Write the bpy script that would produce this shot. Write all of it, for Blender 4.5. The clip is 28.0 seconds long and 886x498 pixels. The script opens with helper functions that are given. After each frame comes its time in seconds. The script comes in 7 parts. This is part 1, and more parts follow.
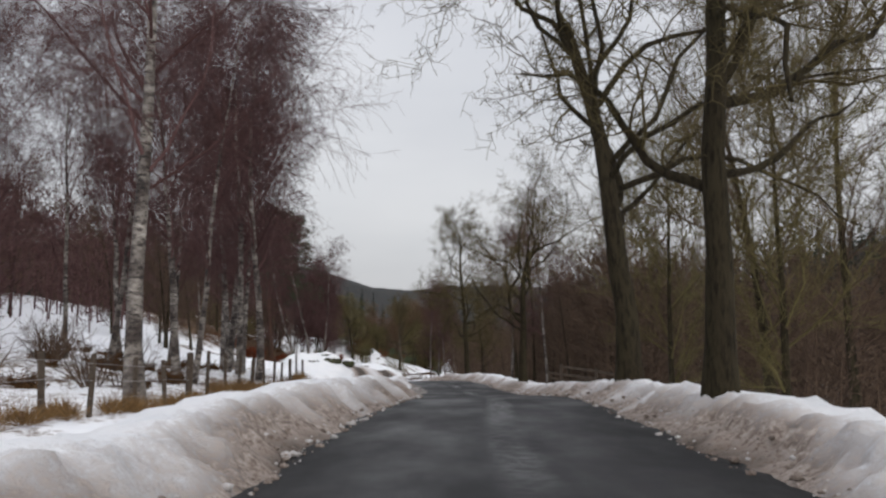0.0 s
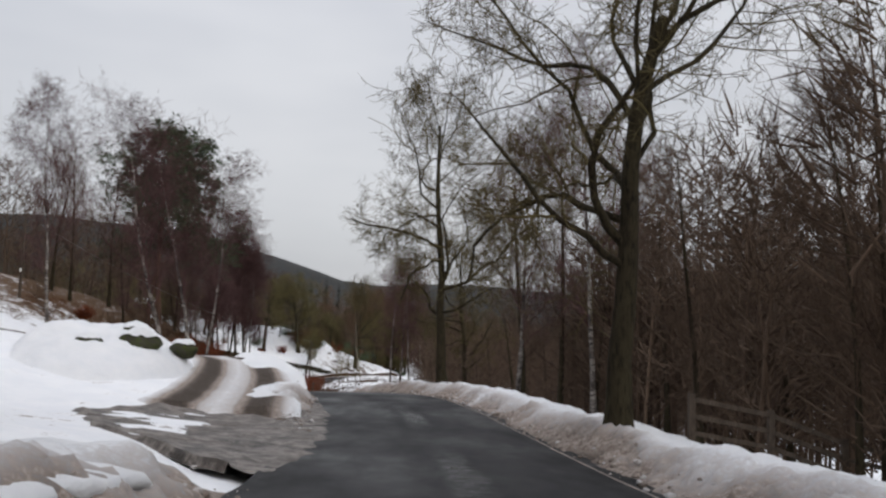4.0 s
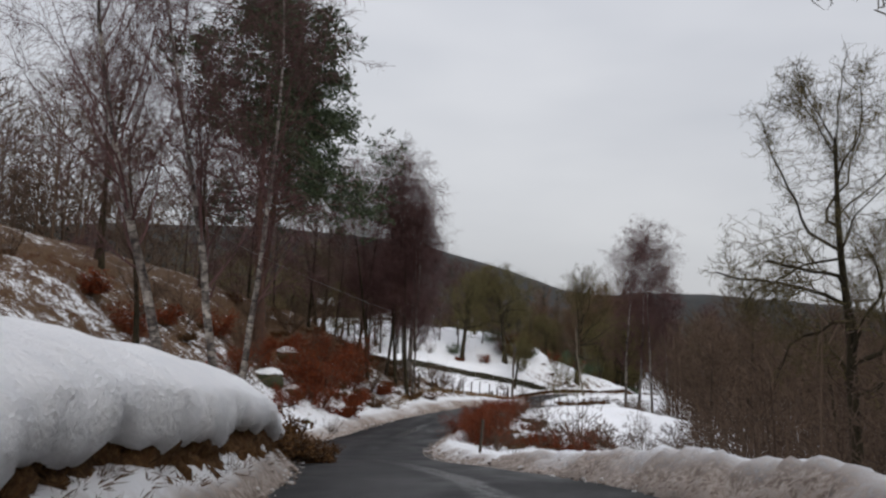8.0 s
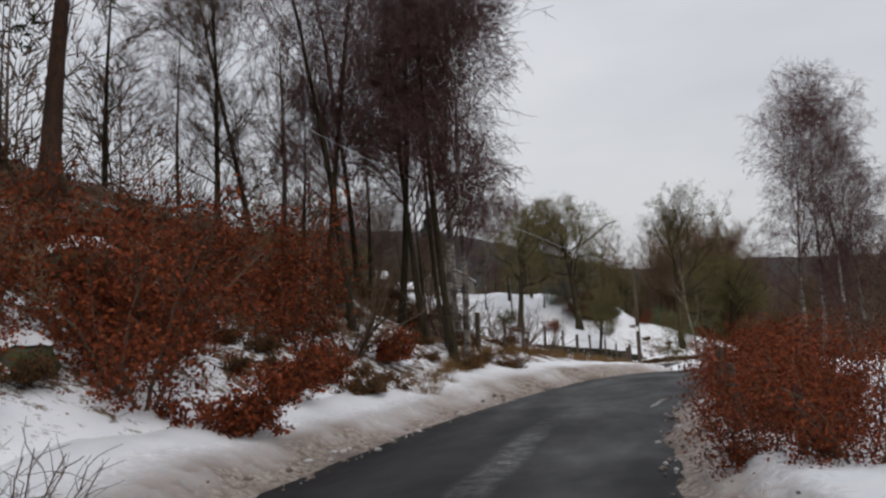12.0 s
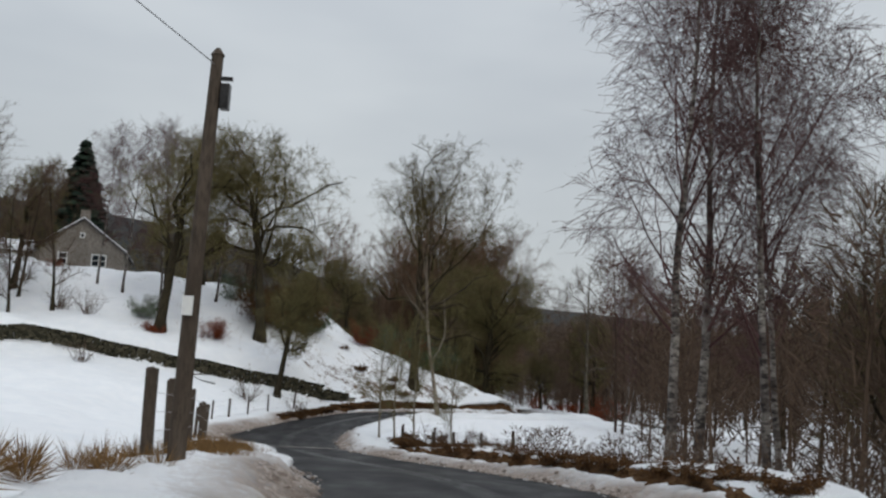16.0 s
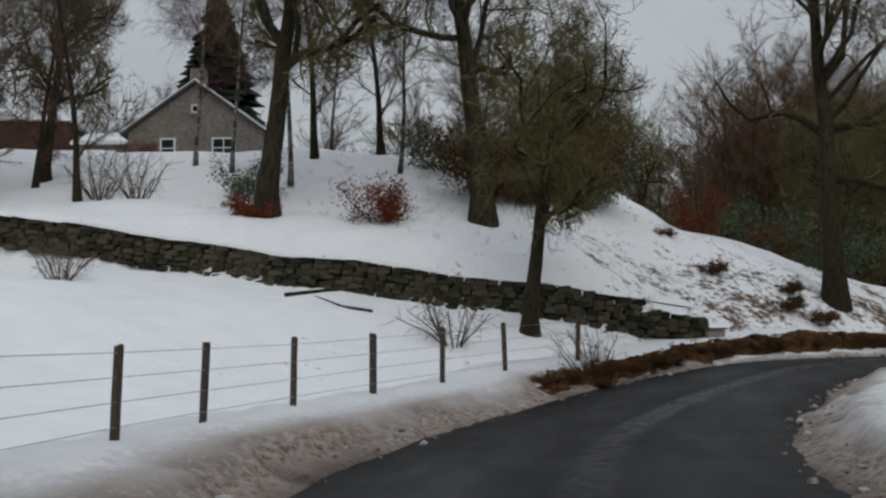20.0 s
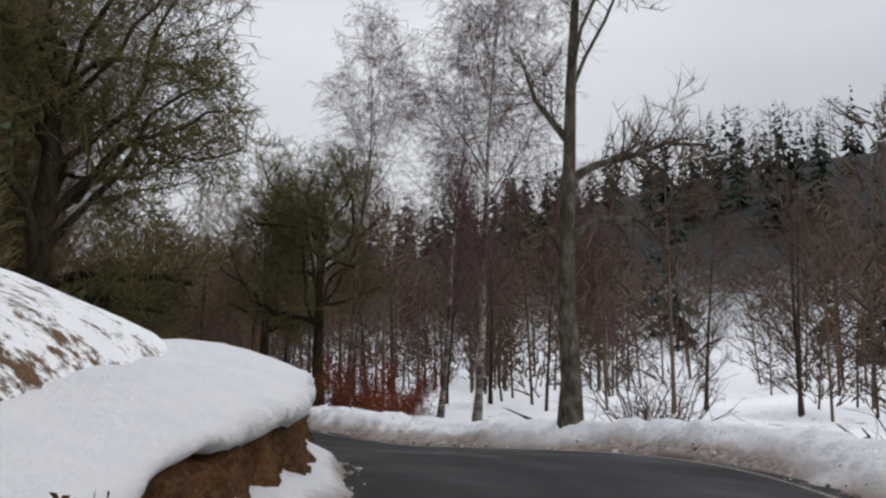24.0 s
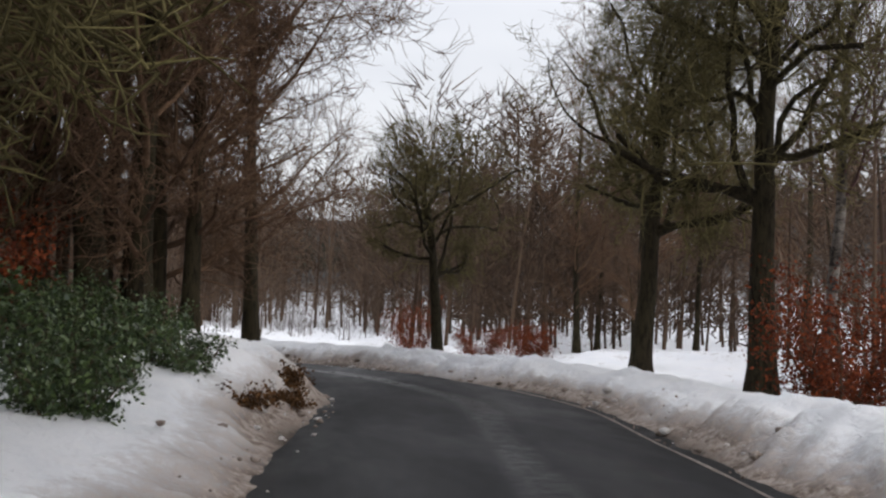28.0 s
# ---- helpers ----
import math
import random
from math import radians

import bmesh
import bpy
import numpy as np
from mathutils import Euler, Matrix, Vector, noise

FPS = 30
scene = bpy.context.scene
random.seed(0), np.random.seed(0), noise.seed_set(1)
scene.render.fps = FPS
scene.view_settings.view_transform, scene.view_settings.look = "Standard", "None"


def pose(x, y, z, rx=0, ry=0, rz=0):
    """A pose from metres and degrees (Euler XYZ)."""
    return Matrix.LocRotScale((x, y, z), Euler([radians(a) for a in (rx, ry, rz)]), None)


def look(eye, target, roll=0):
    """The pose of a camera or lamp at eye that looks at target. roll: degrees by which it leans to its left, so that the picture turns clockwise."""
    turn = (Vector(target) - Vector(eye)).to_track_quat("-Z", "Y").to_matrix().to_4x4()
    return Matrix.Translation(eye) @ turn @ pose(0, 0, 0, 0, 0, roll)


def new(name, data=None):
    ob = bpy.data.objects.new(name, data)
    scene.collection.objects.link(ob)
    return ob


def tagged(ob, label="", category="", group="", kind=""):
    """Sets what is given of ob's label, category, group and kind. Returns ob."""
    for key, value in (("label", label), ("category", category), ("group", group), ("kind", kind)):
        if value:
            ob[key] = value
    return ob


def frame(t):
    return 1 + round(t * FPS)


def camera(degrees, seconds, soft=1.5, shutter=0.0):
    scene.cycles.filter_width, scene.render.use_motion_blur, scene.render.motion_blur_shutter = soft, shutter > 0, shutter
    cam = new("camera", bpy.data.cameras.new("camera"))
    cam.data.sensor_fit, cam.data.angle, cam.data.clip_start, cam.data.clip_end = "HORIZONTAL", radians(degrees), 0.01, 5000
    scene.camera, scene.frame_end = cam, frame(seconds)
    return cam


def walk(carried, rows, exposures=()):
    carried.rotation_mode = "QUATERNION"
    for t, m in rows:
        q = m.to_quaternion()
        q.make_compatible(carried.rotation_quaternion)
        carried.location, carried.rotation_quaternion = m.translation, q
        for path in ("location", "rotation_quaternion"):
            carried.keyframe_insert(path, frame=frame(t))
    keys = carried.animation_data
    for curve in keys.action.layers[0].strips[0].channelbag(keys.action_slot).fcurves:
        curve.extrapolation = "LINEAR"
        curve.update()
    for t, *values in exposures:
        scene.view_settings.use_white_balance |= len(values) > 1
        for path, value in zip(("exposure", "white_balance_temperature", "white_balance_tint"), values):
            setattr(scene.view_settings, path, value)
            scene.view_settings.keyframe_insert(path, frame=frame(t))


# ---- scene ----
cam = camera(50.3, 28.0, 2.4)
PATH = [
    (0, (-0.328, -0.019, 1.278), (-0.323, 1.971, 1.475), -0.7),
    (0.5, (-0.328, 5.135, 1.225), (-0.247, 7.124, 1.418), -1.1),
    (1, (-0.340, 10.159, 1.178), (-0.231, 12.146, 1.370), 0.5),
    (1.5, (-0.197, 15.201, 1.149), (-0.073, 17.187, 1.351), 0.6),
    (2, (0.002, 20.365, 1.089), (0.137, 22.349, 1.297), 0.2),
    (2.5, (0.390, 25.306, 0.982), (0.542, 27.289, 1.191), 0.8),
    (4.5, (0.443, 44.969, 0.008), (0.458, 46.961, 0.195), 1.7),
    (5, (0.401, 49.802, -0.218), (0.380, 51.794, -0.045), 1.1),
    (5.5, (0.288, 54.660, -0.402), (0.231, 56.650, -0.209), 2.3),
    (6, (0.137, 59.573, -0.523), (0.041, 61.561, -0.325), 1.1),
    (6.5, (-0.194, 64.573, -0.576), (-0.376, 66.555, -0.377), 1.9),
    (7, (-0.595, 69.495, -0.571), (-0.854, 71.468, -0.369), 2.0),
    (7.5, (-1.132, 74.305, -0.560), (-1.435, 76.270, -0.349), 2.0),
    (8, (-1.833, 79.002, -0.648), (-2.233, 80.951, -0.438), 2.4),
    (8.5, (-2.652, 83.695, -0.783), (-3.132, 85.626, -0.587), 2.0),
    (9, (-3.612, 88.345, -1.023), (-4.174, 90.255, -0.835), 1.6),
    (9.5, (-4.812, 93.133, -1.394), (-5.450, 95.021, -1.224), 2.0),
    (10, (-6.098, 97.737, -1.770), (-6.747, 99.623, -1.630), 2.1),
    (10.5, (-7.551, 102.527, -2.355), (-8.240, 104.401, -2.229), 1.5),
    (11, (-9.272, 107.829, -2.912), (-9.914, 109.719, -2.791), -0.7),
    (11.5, (-10.643, 113.267, -3.345), (-11.241, 115.171, -3.221), -2.0),
    (12, (-11.632, 119.124, -3.737), (-12.087, 121.060, -3.528), -3.4),
    (12.5, (-12.392, 125.012, -3.995), (-12.684, 126.976, -3.757), -4.7),
    (13, (-13.009, 131.154, -4.135), (-13.127, 133.131, -3.853), -6.0),
    (13.5, (-12.955, 137.345, -3.984), (-12.963, 139.327, -3.721), -5.1),
    (15.5, (-11.152, 155.090, -3.798), (-10.949, 157.060, -3.520), 2.1),
    (16, (-10.464, 159.926, -3.960), (-10.422, 161.909, -3.700), 3.5),
    (16.5, (-9.940, 164.634, -4.180), (-10.037, 166.617, -3.935), 3.2),
    (17, (-9.787, 169.521, -4.390), (-10.052, 171.493, -4.187), 3.0),
    (17.5, (-10.106, 174.417, -4.557), (-10.518, 176.365, -4.372), 3.7),
    (18, (-10.763, 179.224, -4.810), (-11.316, 181.139, -4.638), 2.7),
    (18.5, (-11.689, 184.013, -5.220), (-12.325, 185.902, -5.056), 1.9),
    (19, (-12.920, 188.827, -5.625), (-13.566, 190.714, -5.473), 1.4),
    (19.5, (-14.150, 193.647, -5.845), (-14.787, 195.537, -5.697), 0.9),
    (20, (-15.578, 197.877, -6.113), (-16.059, 199.809, -5.931), -0.5),
    (20.5, (-16.179, 202.488, -6.302), (-16.427, 204.460, -6.080), -2.6),
    (21, (-16.027, 206.790, -6.428), (-16.036, 208.776, -6.189), -5.8),
    (21.5, (-15.867, 210.638, -6.386), (-15.497, 212.577, -6.064), -6.8),
    (22, (-15.182, 214.459, -6.254), (-14.482, 216.313, -5.984), -6.7),
    (22.5, (-14.165, 217.986, -5.779), (-13.231, 219.740, -5.551), -6.6),
    (24.5, (-6.600, 229.400, -5.600), (-5.481, 231.042, -5.374), 1.2),
    (25, (-5.288, 231.323, -5.565), (-4.259, 233.026, -5.367), 3.5),
    (25.5, (-4.064, 233.305, -5.582), (-3.208, 235.105, -5.416), 4.4),
    (26, (-2.974, 235.337, -5.670), (-2.306, 237.214, -5.496), 4.6),
    (26.5, (-1.975, 237.578, -5.810), (-1.398, 239.487, -5.653), 3.8),
    (27, (-1.080, 239.976, -6.020), (-0.612, 241.916, -5.881), 3.4),
    (27.5, (-0.339, 242.584, -6.212), (0.039, 244.545, -6.094), 3.3),
    (28, (0.321, 245.291, -6.352), (0.642, 247.261, -6.227), 2.1),
]
EXPOSURES = [(0, 0.12, 6550, 10), (8, 0.0, 6500, 10), (11, 0.0, 6550, 10), (13.5, 0.04, 6500, 10), (16, -0.14, 6350, 5), (17, -0.28, 6350, 5), (20, -0.46, 6350, 5), (22, -0.05, 6350, 6), (25, 0.22, 6550, 10), (28, 0.5, 6550, 10)]
walk(cam, [(t, look(eye, target, roll)) for t, eye, target, roll in PATH], EXPOSURES)

# ---- world and sun: a bright overcast winter sky ----
SUN_EL, SUN_AZ = radians(32), radians(150)
world = bpy.data.worlds.new("overcast_sky")
scene.world = world
world.use_nodes = True
wn, wl = world.node_tree.nodes, world.node_tree.links
wn.clear()
w_out, w_bg = wn.new("ShaderNodeOutputWorld"), wn.new("ShaderNodeBackground")
w_sky, w_geo, w_noise, w_ramp, w_mix, w_map = (wn.new("ShaderNode" + k) for k in ("TexSky", "TexCoord", "TexNoise", "ValToRGB", "MixRGB", "Mapping"))
w_sky.sky_type, w_sky.sun_disc, w_sky.sun_elevation, w_sky.sun_rotation = "NISHITA", False, SUN_EL, SUN_AZ
w_sky.dust_density, w_sky.air_density = 3.0, 1.2
w_map.inputs["Scale"].default_value = (1.0, 1.0, 3.2)
w_noise.inputs["Scale"].default_value, w_noise.inputs["Detail"].default_value = 1.6, 4.0
w_ramp.color_ramp.elements[0].position, w_ramp.color_ramp.elements[0].color = 0.30, (5.3, 5.45, 5.95, 1)
w_ramp.color_ramp.elements[1].position, w_ramp.color_ramp.elements[1].color = 0.72, (7.6, 7.65, 7.95, 1)
w_mix.inputs[0].default_value = 0.86
wl.new(w_geo.outputs["Generated"], w_map.inputs["Vector"])
wl.new(w_map.outputs["Vector"], w_noise.inputs["Vector"])
wl.new(w_noise.outputs["Fac"], w_ramp.inputs["Fac"])
wl.new(w_sky.outputs["Color"], w_mix.inputs[1])
wl.new(w_ramp.outputs["Color"], w_mix.inputs[2])
w_sep, w_sq, w_mul, w_lift = wn.new("ShaderNodeSeparateXYZ"), wn.new("ShaderNodeMath"), wn.new("ShaderNodeMath"), wn.new("ShaderNodeMixRGB")
w_sq.operation, w_mul.operation, w_lift.blend_type = "POWER", "MULTIPLY_ADD", "MULTIPLY"
w_sq.inputs[1].default_value, w_sq.use_clamp = 2.0, True
w_mul.inputs[1].default_value, w_mul.inputs[2].default_value = 1.5, 0.88
w_lift.inputs[0].default_value = 1.0
wl.new(w_geo.outputs["Generated"], w_sep.inputs["Vector"])
wl.new(w_sep.outputs["Z"], w_sq.inputs[0])
wl.new(w_sq.outputs[0], w_mul.inputs[0])
wl.new(w_mix.outputs["Color"], w_lift.inputs[1])
wl.new(w_mul.outputs[0], w_lift.inputs[2])
wl.new(w_lift.outputs["Color"], w_bg.inputs["Color"])
w_bg.inputs["Strength"].default_value = 0.1
wl.new(w_bg.outputs["Background"], w_out.inputs["Surface"])
sun = new("sun", bpy.data.lights.new("sun", "SUN"))
sun.data.energy, sun.data.angle, sun.data.color = 0.6, radians(25), (1.0, 0.96, 0.9)
sun.matrix_world = look((0, 0, 50), (math.sin(SUN_AZ) * -50, math.cos(SUN_AZ) * -50, 50 - 50 * math.tan(SUN_EL)))

# ---- materials ----


def material(name, rough=0.8, metal=0.0):
    m = bpy.data.materials.new(name)
    m.use_nodes = True
    nt = m.node_tree
    b = nt.nodes["Principled BSDF"]
    b.inputs["Roughness"].default_value, b.inputs["Metallic"].default_value = rough, metal
    b.inputs["Specular IOR Level"].default_value = 0.12 if rough > 0.7 else 0.4
    return m, nt, b


def noise_node(nt, scale, detail=4.0, rough=0.6, stretch=None, coords="Object"):
    tc, n = nt.nodes.new("ShaderNodeTexCoord"), nt.nodes.new("ShaderNodeTexNoise")
    n.inputs["Scale"].default_value, n.inputs["Detail"].default_value, n.inputs["Roughness"].default_value = scale, detail, rough
    if stretch:
        mp = nt.nodes.new("ShaderNodeMapping")
        mp.inputs["Scale"].default_value = stretch
        nt.links.new(tc.outputs[coords], mp.inputs["Vector"])
        nt.links.new(mp.outputs["Vector"], n.inputs["Vector"])
    else:
        nt.links.new(tc.outputs[coords], n.inputs["Vector"])
    return n


def ramp_node(nt, source, *stops):
    r = nt.nodes.new("ShaderNodeValToRGB")
    els = r.color_ramp.elements
    while len(els) < len(stops):
        els.new(0.5)
    for e, (p, c) in zip(els, stops):
        e.position, e.color = p, (*c, 1) if len(c) == 3 else c
    nt.links.new(source, r.inputs["Fac"])
    return r


def mix_node(nt, fac, a, b, blend="MIX"):
    m = nt.nodes.new("ShaderNodeMixRGB")
    m.blend_type = blend
    for slot, v in zip(m.inputs, (fac, a, b)):
        if hasattr(v, "is_output"):
            nt.links.new(v, slot)
        else:
            slot.default_value = v if isinstance(v, float) else (*v, 1)
    return m.outputs["Color"]


def math_node(nt, op, a, b=0.0, clamp=False):
    m = nt.nodes.new("ShaderNodeMath")
    m.operation, m.use_clamp = op, clamp
    for slot, v in zip(m.inputs, (a, b)):
        if hasattr(v, "is_output"):
            nt.links.new(v, slot)
        else:
            slot.default_value = v
    return m.outputs[0]


def bump(nt, b, height, strength=0.5, distance=0.02):
    n = nt.nodes.new("ShaderNodeBump")
    n.inputs["Strength"].default_value, n.inputs["Distance"].default_value = strength, distance
    nt.links.new(height, n.inputs["Height"])
    nt.links.new(n.outputs["Normal"], b.inputs["Normal"])


def two_scale(name, c0, c1, c2, big, small, rough=0.85, depth=0.01, stretch=None, strength=0.6):
    """A matt surface of three colours, mottled at two scales, with relief."""
    m, nt, b = material(name, rough)
    n1, n2 = noise_node(nt, big, 3, 0.6, stretch), noise_node(nt, small, 5, 0.7, stretch)
    base = ramp_node(nt, n1.outputs["Fac"], (0.3, c0), (0.7, c1)).outputs["Color"]
    fine = ramp_node(nt, n2.outputs["Fac"], (0.45, (0, 0, 0)), (0.65, (1, 1, 1))).outputs["Color"]
    nt.links.new(mix_node(nt, fine, base, c2), b.inputs["Base Color"])
    bump(nt, b, n2.outputs["Fac"], strength, depth)
    return m


def varied(name, c0, c1, rough=0.8, random_socket="island", grain=30.0):
    """Colour varied from piece to piece."""
    m, nt, b = material(name, rough)
    if random_socket == "island":
        src = nt.nodes.new("ShaderNodeNewGeometry").outputs["Random Per Island"]
    else:
        src = nt.nodes.new("ShaderNodeObjectInfo").outputs["Random"]
    base = ramp_node(nt, src, (0.0, c0), (1.0, c1)).outputs["Color"]
    n = noise_node(nt, grain, 3)
    dark = ramp_node(nt, n.outputs["Fac"], (0.3, (0.7, 0.7, 0.7)), (0.7, (1.15, 1.15, 1.15))).outputs["Color"]
    nt.links.new(mix_node(nt, 1.0, base, dark, "MULTIPLY"), b.inputs["Base Color"])
    return m


def snow_material():
    """Old snow: clean, with dirt where the attribute says so."""
    m, nt, b = material("old_snow", 0.75)
    at = nt.nodes.new("ShaderNodeAttribute")
    at.attribute_name = "dirt"
    n1, n2, n3 = noise_node(nt, 1.3, 5, 0.65), noise_node(nt, 9.0, 6, 0.7), noise_node(nt, 24.0, 5, 0.75)
    clean = ramp_node(nt, n1.outputs["Fac"], (0.3, (0.80, 0.82, 0.85)), (0.65, (0.88, 0.885, 0.90))).outputs["Color"]
    brown = ramp_node(nt, n2.outputs["Fac"], (0.30, (0.05, 0.035, 0.028)), (0.44, (0.24, 0.19, 0.16)), (0.62, (0.47, 0.41, 0.37))).outputs["Color"]
    k = math_node(nt, "ADD", at.outputs["Fac"], math_node(nt, "MULTIPLY", math_node(nt, "SUBTRACT", n2.outputs["Fac"], 0.5), 0.9))
    k = ramp_node(nt, k, (0.28, (0, 0, 0)), (0.8, (1, 1, 1))).outputs["Color"]
    mire = math_node(nt, "ADD", at.outputs["Fac"], math_node(nt, "MULTIPLY", math_node(nt, "SUBTRACT", n2.outputs["Fac"], 0.5), 1.1))
    mire = ramp_node(nt, math_node(nt, "SUBTRACT", mire, 0.6), (0.42, (0, 0, 0)), (0.75, (1, 1, 1)))
    wet_mud = ramp_node(nt, n3.outputs["Fac"], (0.35, (0.032, 0.024, 0.019)), (0.65, (0.10, 0.078, 0.062))).outputs["Color"]
    nt.links.new(mix_node(nt, mire.outputs["Color"], mix_node(nt, k, clean, brown), wet_mud), b.inputs["Base Color"])
    n5 = noise_node(nt, 3.5, 4, 0.6)
    h = math_node(nt, "ADD", n2.outputs["Fac"], math_node(nt, "MULTIPLY", n3.outputs["Fac"], 0.55))
    h = math_node(nt, "ADD", h, math_node(nt, "MULTIPLY", n5.outputs["Fac"], 1.4))
    bump(nt, b, h, 0.85, 0.075)
    return m


def ground_material():
    """Snow cover through which grass, bracken and leaf litter show; attribute bare: how much."""
    m, nt, b = material("snowy_ground", 0.85)
    at = nt.nodes.new("ShaderNodeAttribute")
    at.attribute_name = "bare"
    n0, n1, n2, n3 = noise_node(nt, 0.22, 3), noise_node(nt, 1.1, 5, 0.7), noise_node(nt, 5.5, 6, 0.75), noise_node(nt, 30.0, 4)
    snow = ramp_node(nt, n1.outputs["Fac"], (0.3, (0.79, 0.81, 0.845)), (0.7, (0.88, 0.885, 0.90))).outputs["Color"]
    litter = ramp_node(nt, n2.outputs["Fac"], (0.3, (0.03, 0.02, 0.014)), (0.5, (0.10, 0.055, 0.03)), (0.68, (0.17, 0.12, 0.06)), (0.8, (0.08, 0.085, 0.035))).outputs["Color"]
    k = math_node(nt, "ADD", math_node(nt, "MULTIPLY", n1.outputs["Fac"], 0.5), math_node(nt, "MULTIPLY", n2.outputs["Fac"], 0.5))
    k = math_node(nt, "ADD", k, math_node(nt, "MULTIPLY", math_node(nt, "SUBTRACT", n0.outputs["Fac"], 0.5), 0.25))
    k = math_node(nt, "ADD", k, math_node(nt, "MULTIPLY", at.outputs["Fac"], 0.4))
    k = ramp_node(nt, k, (0.64, (0, 0, 0)), (0.70, (1, 1, 1))).outputs["Color"]
    wood = nt.nodes.new("ShaderNodeAttribute")
    wood.attribute_name = "forest"
    # dark far-off forest; the bluish tint is distance haze put into the colour
    hazy_forest = ramp_node(nt, n0.outputs["Fac"], (0.35, (0.012, 0.020, 0.022)), (0.5, (0.022, 0.025, 0.025)), (0.65, (0.036, 0.031, 0.028))).outputs["Color"]
    nt.links.new(mix_node(nt, wood.outputs["Fac"], mix_node(nt, k, snow, litter), hazy_forest), b.inputs["Base Color"])
    h = math_node(nt, "ADD", math_node(nt, "MULTIPLY", n2.outputs["Fac"], 1.0), math_node(nt, "MULTIPLY", n3.outputs["Fac"], 0.3))
    bump(nt, b, h, 0.6, 0.08)
    return m


def asphalt_material():
    """Damp worn tarmac with paler wheel tracks; attribute across: place across the road, -1 to 1."""
    m, nt, b = material("damp_asphalt", 0.5)
    b.inputs["Specular IOR Level"].default_value = 0.16
    at = nt.nodes.new("ShaderNodeAttribute")
    at.attribute_name = "across"
    n1, n2, n3 = noise_node(nt, 0.6, 4, 0.6, (1, 0.35, 1)), noise_node(nt, 5.0, 5, 0.7), noise_node(nt, 130.0, 3, 0.7)
    wob = math_node(nt, "ADD", at.outputs["Fac"], math_node(nt, "MULTIPLY", math_node(nt, "SUBTRACT", n1.outputs["Fac"], 0.5), 0.22))
    track = ramp_node(nt, math_node(nt, "ABSOLUTE", wob), (0.0, (0.6, 0.6, 0.6)), (0.12, (0.15, 0.15, 0.15)), (0.36, (1, 1, 1)), (0.62, (0.7, 0.7, 0.7)), (0.8, (0.1, 0.1, 0.1)), (0.97, (0, 0, 0))).outputs["Color"]
    base = mix_node(nt, track, (0.0105, 0.0105, 0.0115), (0.024, 0.0235, 0.025))
    mott = ramp_node(nt, n2.outputs["Fac"], (0.3, (0.75, 0.75, 0.75)), (0.7, (1.25, 1.25, 1.25))).outputs["Color"]
    base = mix_node(nt, 1.0, base, mott, "MULTIPLY")
    grit = ramp_node(nt, n3.outputs["Fac"], (0.6, (0, 0, 0)), (0.72, (0.35, 0.35, 0.35))).outputs["Color"]
    nt.links.new(mix_node(nt, grit, base, (0.06, 0.058, 0.057)), b.inputs["Base Color"])
    dry = ramp_node(nt, n1.outputs["Fac"], (0.35, (0.42, 0.42, 0.42)), (0.65, (0.72, 0.72, 0.72))).outputs["Color"]
    wet = ramp_node(nt, math_node(nt, "ABSOLUTE", math_node(nt, "SUBTRACT", wob, 0.06)), (0.0, (1, 1, 1)), (0.07, (0.8, 0.8, 0.8)), (0.13, (0, 0, 0))).outputs["Color"]
    n4 = noise_node(nt, 0.07, 2)
    wet = math_node(nt, "MULTIPLY", wet, ramp_node(nt, n4.outputs["Fac"], (0.42, (0, 0, 0)), (0.62, (1, 1, 1))).outputs["Color"])
    wet = math_node(nt, "MULTIPLY", wet, ramp_node(nt, n2.outputs["Fac"], (0.4, (0.2, 0.2, 0.2)), (0.6, (1, 1, 1))).outputs["Color"])
    nt.links.new(mix_node(nt, wet, dry, (0.2, 0.2, 0.2)), b.inputs["Roughness"])
    gloss = math_node(nt, "ADD", math_node(nt, "MULTIPLY", wet, 0.3), 0.15)
    nt.links.new(gloss, b.inputs["Specular IOR Level"])
    bump(nt, b, n3.outputs["Fac"], 0.35, 0.006)
    return m


def birch_material():
    """White bark with dark horizontal scars, black and fissured near the foot."""
    m, nt, b = material("birch_bark", 0.7)
    n1, n2 = noise_node(nt, 3.0, 6, 0.75, (1.0, 1.0, 2.2)), noise_node(nt, 0.9, 4)
    n3 = noise_node(nt, 7.0, 4, 0.7, (1, 1, 0.4))
    c = ramp_node(nt, n1.outputs["Fac"], (0.42, (0.05, 0.04, 0.035)), (0.52, (0.36, 0.33, 0.30)), (0.7, (0.58, 0.56, 0.53))).outputs["Color"]
    d = ramp_node(nt, n2.outputs["Fac"], (0.40, (0.16, 0.13, 0.12)), (0.62, (0.9, 0.88, 0.85))).outputs["Color"]
    nt.links.new(mix_node(nt, 1.0, c, d, "MULTIPLY"), b.inputs["Base Color"])
    bump(nt, b, n3.outputs["Fac"], 0.6, 0.02)
    return m


def glass_material():
    m, nt, b = material("window_glass", 0.08)
    b.inputs["Base Color"].default_value = (0.02, 0.025, 0.03, 1)
    return m


